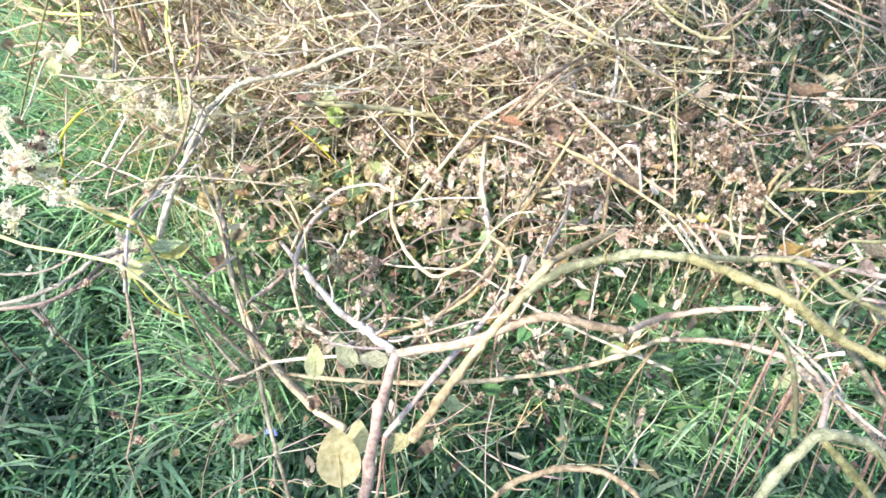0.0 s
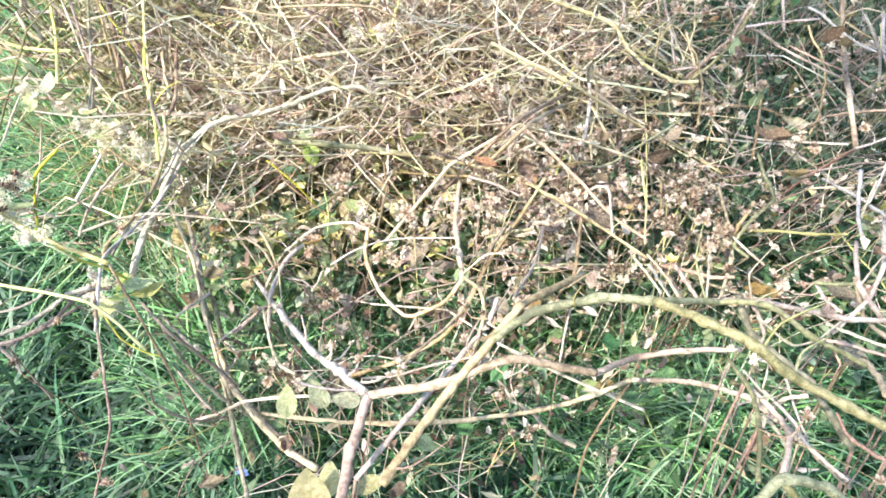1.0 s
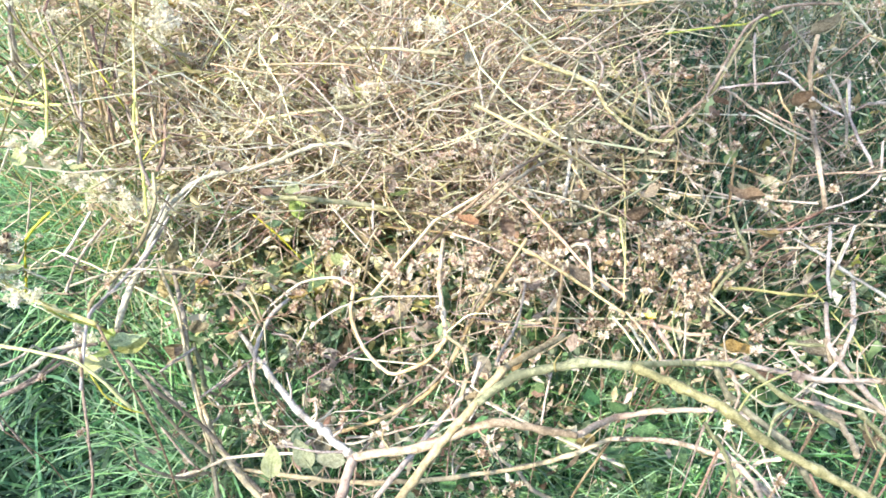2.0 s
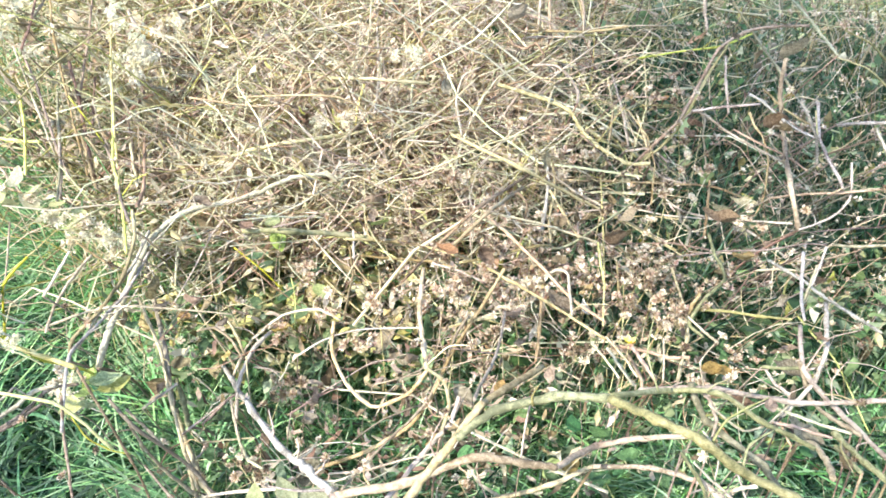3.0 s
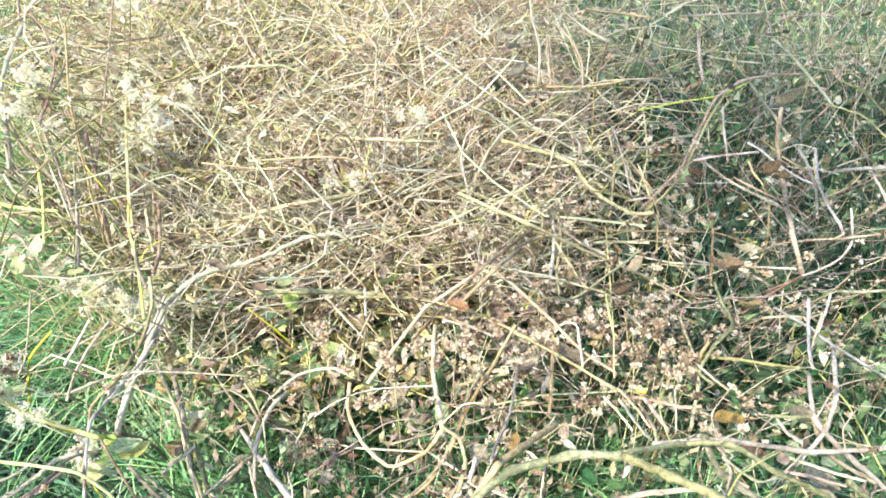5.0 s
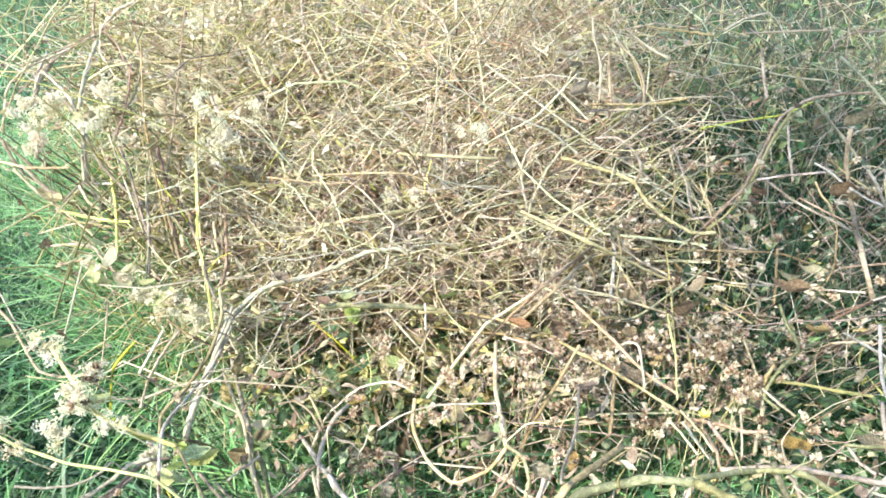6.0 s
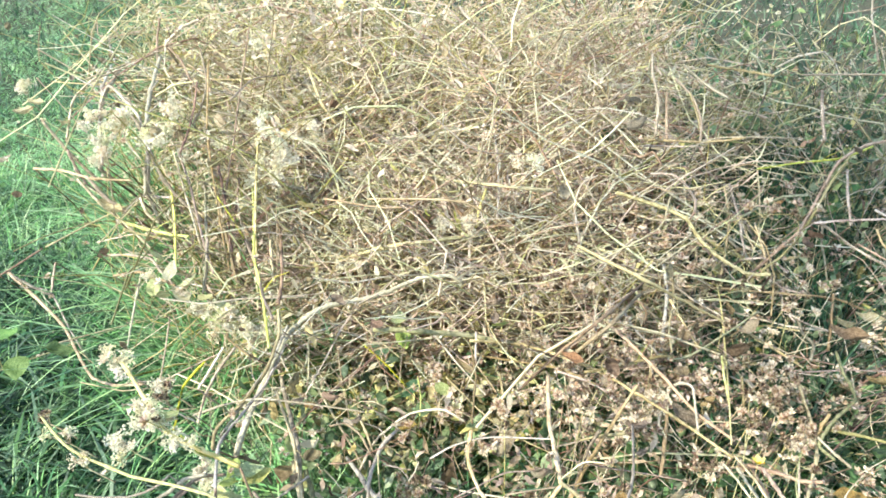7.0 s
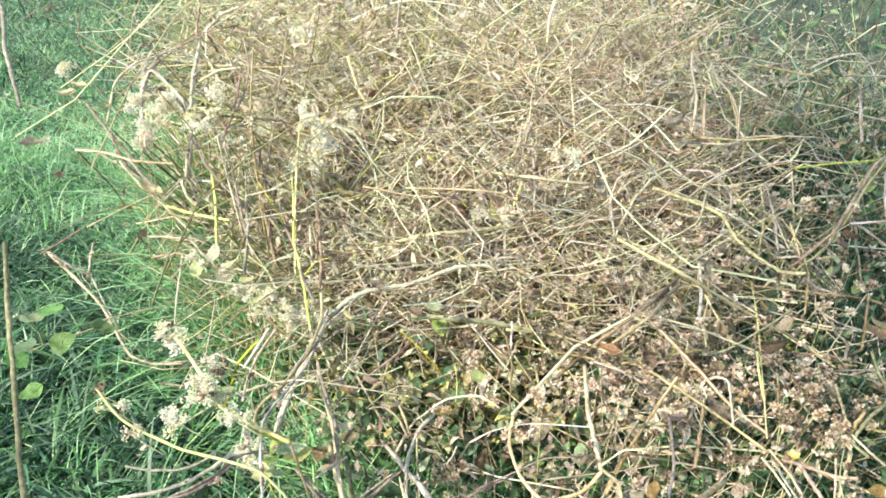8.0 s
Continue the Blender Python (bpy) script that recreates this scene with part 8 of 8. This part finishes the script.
# ---- dry weeds, one by one ----
def weed(h, mat, heads, leaf, label, seed):
    """A dry weed: a stalk with rising side stalks, each with its dried heads, and a few withered leaves."""
    g = np.random.default_rng(seed)
    thing = tagged(new("dry_weed"), label, "weed", "dry weeds in the brush")
    bow = g.normal(0, 0.06, 2)
    nodes = [Vector((0, 0, -0.01)), Vector((bow[0], bow[1], h * 0.35)), Vector((bow[0] * 1.5, bow[1] * 1.8, h * 0.7)), Vector((bow[0] * 3, bow[1] * 3, h))]
    limb("stalk", nodes, 2.0, 0.9, mat, thing)
    line = spline(nodes)

    def head(at, under):
        ob = part("flower_head", HEADS[heads[int(g.integers(0, len(heads)))]], under)
        ob.matrix_basis = Matrix.Translation(at) @ pose(0, 0, 0, g.normal(0, 40), g.normal(0, 40), g.uniform(0, 360)) @ Matrix.Scale(g.uniform(0.45, 0.9), 4)

    head(nodes[-1], thing)
    for i in range(5):
        a = Vector(line[int(g.integers(len(line) // 3, len(line) - 2))])
        th, L = g.uniform(0, 6.28), g.uniform(0.04, 0.12)
        tip = a + Vector((math.cos(th) * L * 0.7, math.sin(th) * L * 0.7, L * g.uniform(0.2, 1.0)))
        side = limb("side_stalk", [a, a.lerp(tip, 0.5) + Vector((0, 0, -0.1 * L)), tip], 1.1, 0.6, mat, thing)
        head(tip, side)
        if g.uniform() < 0.6:
            head(a.lerp(tip, 0.7) + Vector(g.normal(0, 0.008, 3)), side)
    for i in range(leaf):
        a = Vector(line[int(g.integers(4, len(line) - 3))])
        ob = part("leaf", DRIED[i % 3], thing, "withered brown leaf")
        ob.matrix_basis = Matrix.Translation(a) @ pose(0, 0, 0, g.uniform(-130, -50), 0, g.uniform(0, 360)) @ Matrix.Scale(g.uniform(0.5, 1.0), 4)
    return thing


HEADS += [head_mesh("flower_head", 0.0075, "fluff", 46, 1.0, 8, 1.8), head_mesh("flower_head", 0.008, "deadleaf", 46, 1.0, 9, 1.8)]
KINDS = [
    weed(0.40, "tan", (4, 5), 3, "tan dry weed with round seed heads", 1),
    weed(0.33, "yellow", (4, 3), 2, "straw yellow dry weed with seed heads", 2),
    weed(0.46, "brown", (5, 4), 3, "dark brown dry weed with withered leaves", 3),
    weed(0.50, "yellow", (0, 1, 2), 1, "yellow weed with cream flower heads", 4),
    weed(0.36, "grey", (4, 3), 3, "grey dry weed with pale seed heads", 5),
    weed(0.28, "tan", (5, 4, 5), 4, "low brown weed with curled leaves", 6),
]


def plant(kinds, n, x0, x1, y0, y1, keep, tilt):
    p = scatter(n, x0, x1, y0, y1, keep)
    for i, (x, y) in enumerate(p):
        size = rng.uniform(0.75, 1.1) * (0.55 + 0.45 * float(smooth(0.8, 1.5, y)))
        m = pose(x, y, 0, rng.normal(0, tilt), rng.normal(0, tilt), rng.uniform(0, 360)) @ Matrix.Scale(size, 4)
        ob = copy_thing(KINDS[kinds[i % len(kinds)]], m)
        ob.scale = (size,) * 3


plant((0, 5, 1, 2), 34, -0.15, 0.55, 0.75, 1.3, wedge, 24)
plant((3, 1, 3), 30, -0.95, -0.3, 1.1, 2.1, wedge, 16)
plant((0, 1, 2, 4), 40, -0.5, 0.6, 1.4, 2.6, wedge, 16)
plant((4, 2, 4, 0), 46, 0.3, 1.5, 0.85, 2.4, wedge, 16)
plant((0, 4, 2, 1, 3), 46, -1.1, 1.9, 1.9, 2.8, wedge, 14)
for ob, (x, y) in zip(KINDS, ((0.02, 1.3), (-0.1, 1.75), (0.5, 1.35), (-0.62, 1.5), (0.72, 1.2), (0.2, 0.98))):
    ob.matrix_basis = pose(x, y, 0)

# crooked stems, bent over by their own weight
def crooked(mat, colour, seed):
    g = np.random.default_rng(seed)
    thing = tagged(new("crooked_branch"), "crooked " + colour + " stem bent over in dry weeds", "dead stem", "crooked stems in the brush")
    at, up, way = Vector((0, 0, -0.01)), g.uniform(0.9, 1.4), g.uniform(0, 6.28)
    nodes = [at.copy()]
    for i in range(7):
        step = g.uniform(0.06, 0.13)
        at = at + Vector((math.cos(way) * math.cos(up), math.sin(way) * math.cos(up), math.sin(up))) * step
        at.z = max(at.z, 0.10)
        nodes.append(at.copy())
        up -= g.uniform(0.05, 0.55)
        way += g.normal(0, 0.5)
    r = g.uniform(1.4, 2.5)
    limb("stalk", nodes, r, r * 0.6, mat, thing)
    for i in (3, 5):
        d = Vector(g.normal(0, 1, 3)).normalized()
        d.z = abs(d.z)
        tip = nodes[i] + d * g.uniform(0.05, 0.12)
        limb("twig", [nodes[i], nodes[i].lerp(tip, 0.5) + Vector(g.normal(0, 0.008, 3)), tip], r * 0.5, r * 0.3, mat, thing)
    return thing


BENT = [crooked(m, c, 40 + i) for i, (m, c) in enumerate((("yellow", "straw yellow"), ("pale", "pale tan"), ("sap", "yellow-green"), ("tan", "tan brown"), ("yellow", "straw yellow"), ("white", "bleached"), ("green", "olive green"), ("pale", "pale tan")))]
for i, (x, y) in enumerate(scatter(80, -1.0, 1.7, 0.95, 2.7, lambda x, y: wedge(x, y) * smooth(0.2, 0.4, x - brush_edge(y)) * (0.25 + 0.75 * smooth(1.1, 1.6, y)) * (1 - 0.6 * smooth(2.6, 3.4, y)))):
    size = rng.uniform(0.7, 1.15)
    ob = copy_thing(BENT[i % 8], pose(x, y, 0, rng.normal(0, 10), rng.normal(0, 10), rng.uniform(0, 360)) @ Matrix.Scale(size, 4))
    ob.scale = (size,) * 3
for i, (x, y) in enumerate(scatter(16, 0.0, 0.95, 0.78, 1.4, wedge)):
    size = rng.uniform(0.6, 0.95)
    ob = copy_thing(BENT[(0, 1, 3, 6, 7, 4)[i % 6]], pose(x, y, 0, rng.normal(0, 18), rng.normal(0, 18), rng.uniform(0, 360)) @ Matrix.Scale(size, 4))
    ob.scale = (size,) * 3
for i, ob in enumerate(BENT):
    ob.matrix_basis = pose(-0.7 + 0.22 * i, 1.6 + 0.13 * (i % 3), 0, 0, 0, 70 * i)

# clusters of tan seed heads through the middle of the brush
for x, y in scatter(24, -0.05, 0.6, 0.95, 1.5, lambda x, y: np.exp(-(((x - 0.22) / 0.22) ** 2) - ((y - 1.05) / 0.25) ** 2)):
    flower_cluster((x, y, float(brush_top(x, y)) + rng.uniform(0.02, 0.13)), rng.uniform(0.028, 0.042), 4, "tan seed cluster standing in the brown tangle")

# green herbs under the dry stems
SMALL = [leaf_mesh("leaf", 0.034, 0.024, "herbleaf", 0.4, 0.2, 0.12, i) for i in range(3)]


def herb(seed):
    g = np.random.default_rng(seed)
    thing = tagged(new("green_herb"), "leafy green herb growing under dry stems", "herb", "green herbs")
    top = Vector((g.normal(0, 0.02), g.normal(0, 0.02), 0.17))
    limb("stalk", [Vector((0, 0, -0.01)), top * 0.5 + Vector((0.01, 0, 0)), top], 1.6, 0.9, "green", thing)
    for i in range(9):
        ob = part("leaf", SMALL[i % 3], thing)
        ob.matrix_basis = Matrix.Translation(top * (0.25 + 0.75 * i / 8)) @ pose(0, 0, 0, 0, 0, 137 * i) @ pose(0, 0.012, 0, g.uniform(-20, 25)) @ Matrix.Scale(g.uniform(0.6, 1.15), 4)
    return thing


herbs = [herb(20), herb(21)]
for i, (x, y) in enumerate(scatter(62, -0.5, 0.9, 0.55, 1.7, lambda x, y: np.clip(green_patch(x, y) * 2.5, 0, 1))):
    size = rng.uniform(0.6, 1.1)
    ob = copy_thing(herbs[i % 2], pose(x, y, 0, rng.normal(0, 14), rng.normal(0, 14), rng.uniform(0, 360)) @ Matrix.Scale(size, 4))
    ob.scale = (size,) * 3
herbs[0].matrix_basis, herbs[1].matrix_basis = pose(-0.2, 1.05, 0), pose(-0.1, 1.12, 0)

# dead leaves hanging here and there in the tangle
for i, (x, y) in enumerate(scatter(60, -0.4, 0.9, 0.75, 1.9, lambda x, y: wedge(x, y) * (0.3 + 0.7 * np.exp(-(((x - 0.15) / 0.25) ** 2))))):
    z = 0.05 + rng.uniform(0.3, 1.0) * float(brush_top(x, y))
    tagged(lone_leaf((x, y, z), rng.uniform(0.025, 0.052), ("bigdead", "bigdead", "rust")[i % 3] if i % 9 else "rust", rng.uniform(-100, -20), rng.uniform(0, 360), "curled brown dead leaf caught in dry weeds"), group="dead leaves in the weeds")

# the heap of flattened straw
straw_heap = tagged(new("straw_heap"), "golden dry straw stalks flattened into a heap", "straw heap")
straw_heap.location = (-0.2, 1.6, 0)
STRAWS = []
for i in range(14):
    g = np.random.default_rng(i + 60)
    L = g.uniform(0.22, 0.6)
    pts = [Vector((L * (s - 0.5), g.normal(0, 0.05) * L, g.normal(0, 0.04) * L + 0.10 * L * (1 - (2 * s - 1) ** 2))) for s in np.linspace(0, 1, 5)]
    STRAWS.append(stem_mesh("stalk", spline(pts, 4), g.uniform(0.0012, 0.0026), g.uniform(0.0008, 0.0015), ("pale", "yellow", "tan", "tan")[i % 4], 5, i))
for i, (x, y) in enumerate(scatter(215, -1.1, 0.6, 1.1, 2.4, heap)):
    ob = part("stalk", STRAWS[i % 14], straw_heap)
    z = 0.04 + rng.uniform(0, 1) ** 0.7 * float(brush_top(x, y))
    ob.matrix_parent_inverse = Matrix.Translation(-straw_heap.location)
    ob.matrix_basis = pose(x, y, z, rng.normal(0, 16), rng.normal(0, 26), rng.normal(0, 70))

# ---- an unseen tree, added to shade parts of the weeds and grass ----
tree = tagged(new("tree"), "unseen leafy green tree, added to shade the weeds", "tree")
tree.location = (0.5, -3.4, 0)
limb("trunk", [(0.5, -3.4, -0.05), (0.42, -3.3, 1.2), (0.2, -3.0, 2.6), (-0.3, -2.5, 3.6)], 110, 70, "brown", tree)
crown = []
# each leaf clump is placed so that its shadow dims one chosen patch
for i, (x, y, z, n) in enumerate(((-2.77, -2.72, 4.6, 45), (-3.50, -2.72, 4.6, 45), (-2.53, -1.82, 4.6, 100), (-2.25, -1.66, 4.6, 135), (-2.27, -1.31, 4.6, 150), (-2.23, -0.91, 4.6, 200), (-1.71, -1.06, 4.6, 200), (-1.2, -1.3, 4.7, 280), (-1.0, -0.5, 4.9, 280), (-0.2, -1.5, 4.8, 280), (0.8, -2.6, 4.4, 280), (1.4, -3.6, 4.3, 280))):
    mid = Vector((-0.3, -2.5, 3.6)).lerp(Vector((x, y, z)), 0.5) + Vector((0, 0, 0.25))
    limb("limb", [(-0.3, -2.5, 3.55), mid, (x, y, z)], 38, 9, "brown", tree)
    c = Vector((x, y, z))
    crown.append(np.array(c) + rng.normal(0, 1, (n, 3)) * (0.20, 0.22, 0.2))
crown = np.concatenate(crown)
leaves = part("crown", flakes("crown", crown, rng.uniform(0.05, 0.10, len(crown)), "herb", 0.6), tree, "many small green leaves with gaps")
leaves.matrix_parent_inverse = Matrix.Translation(-tree.location)

# a torn scrap of blue plastic in the grass
scrap = tagged(new("plastic_scrap", flakes("plastic_scrap", np.array([[-0.187, 0.631, 0.1]]), np.array([0.02]), "blue", 0.6, 7)), "small torn blue plastic scrap in the grass", "plastic scrap")
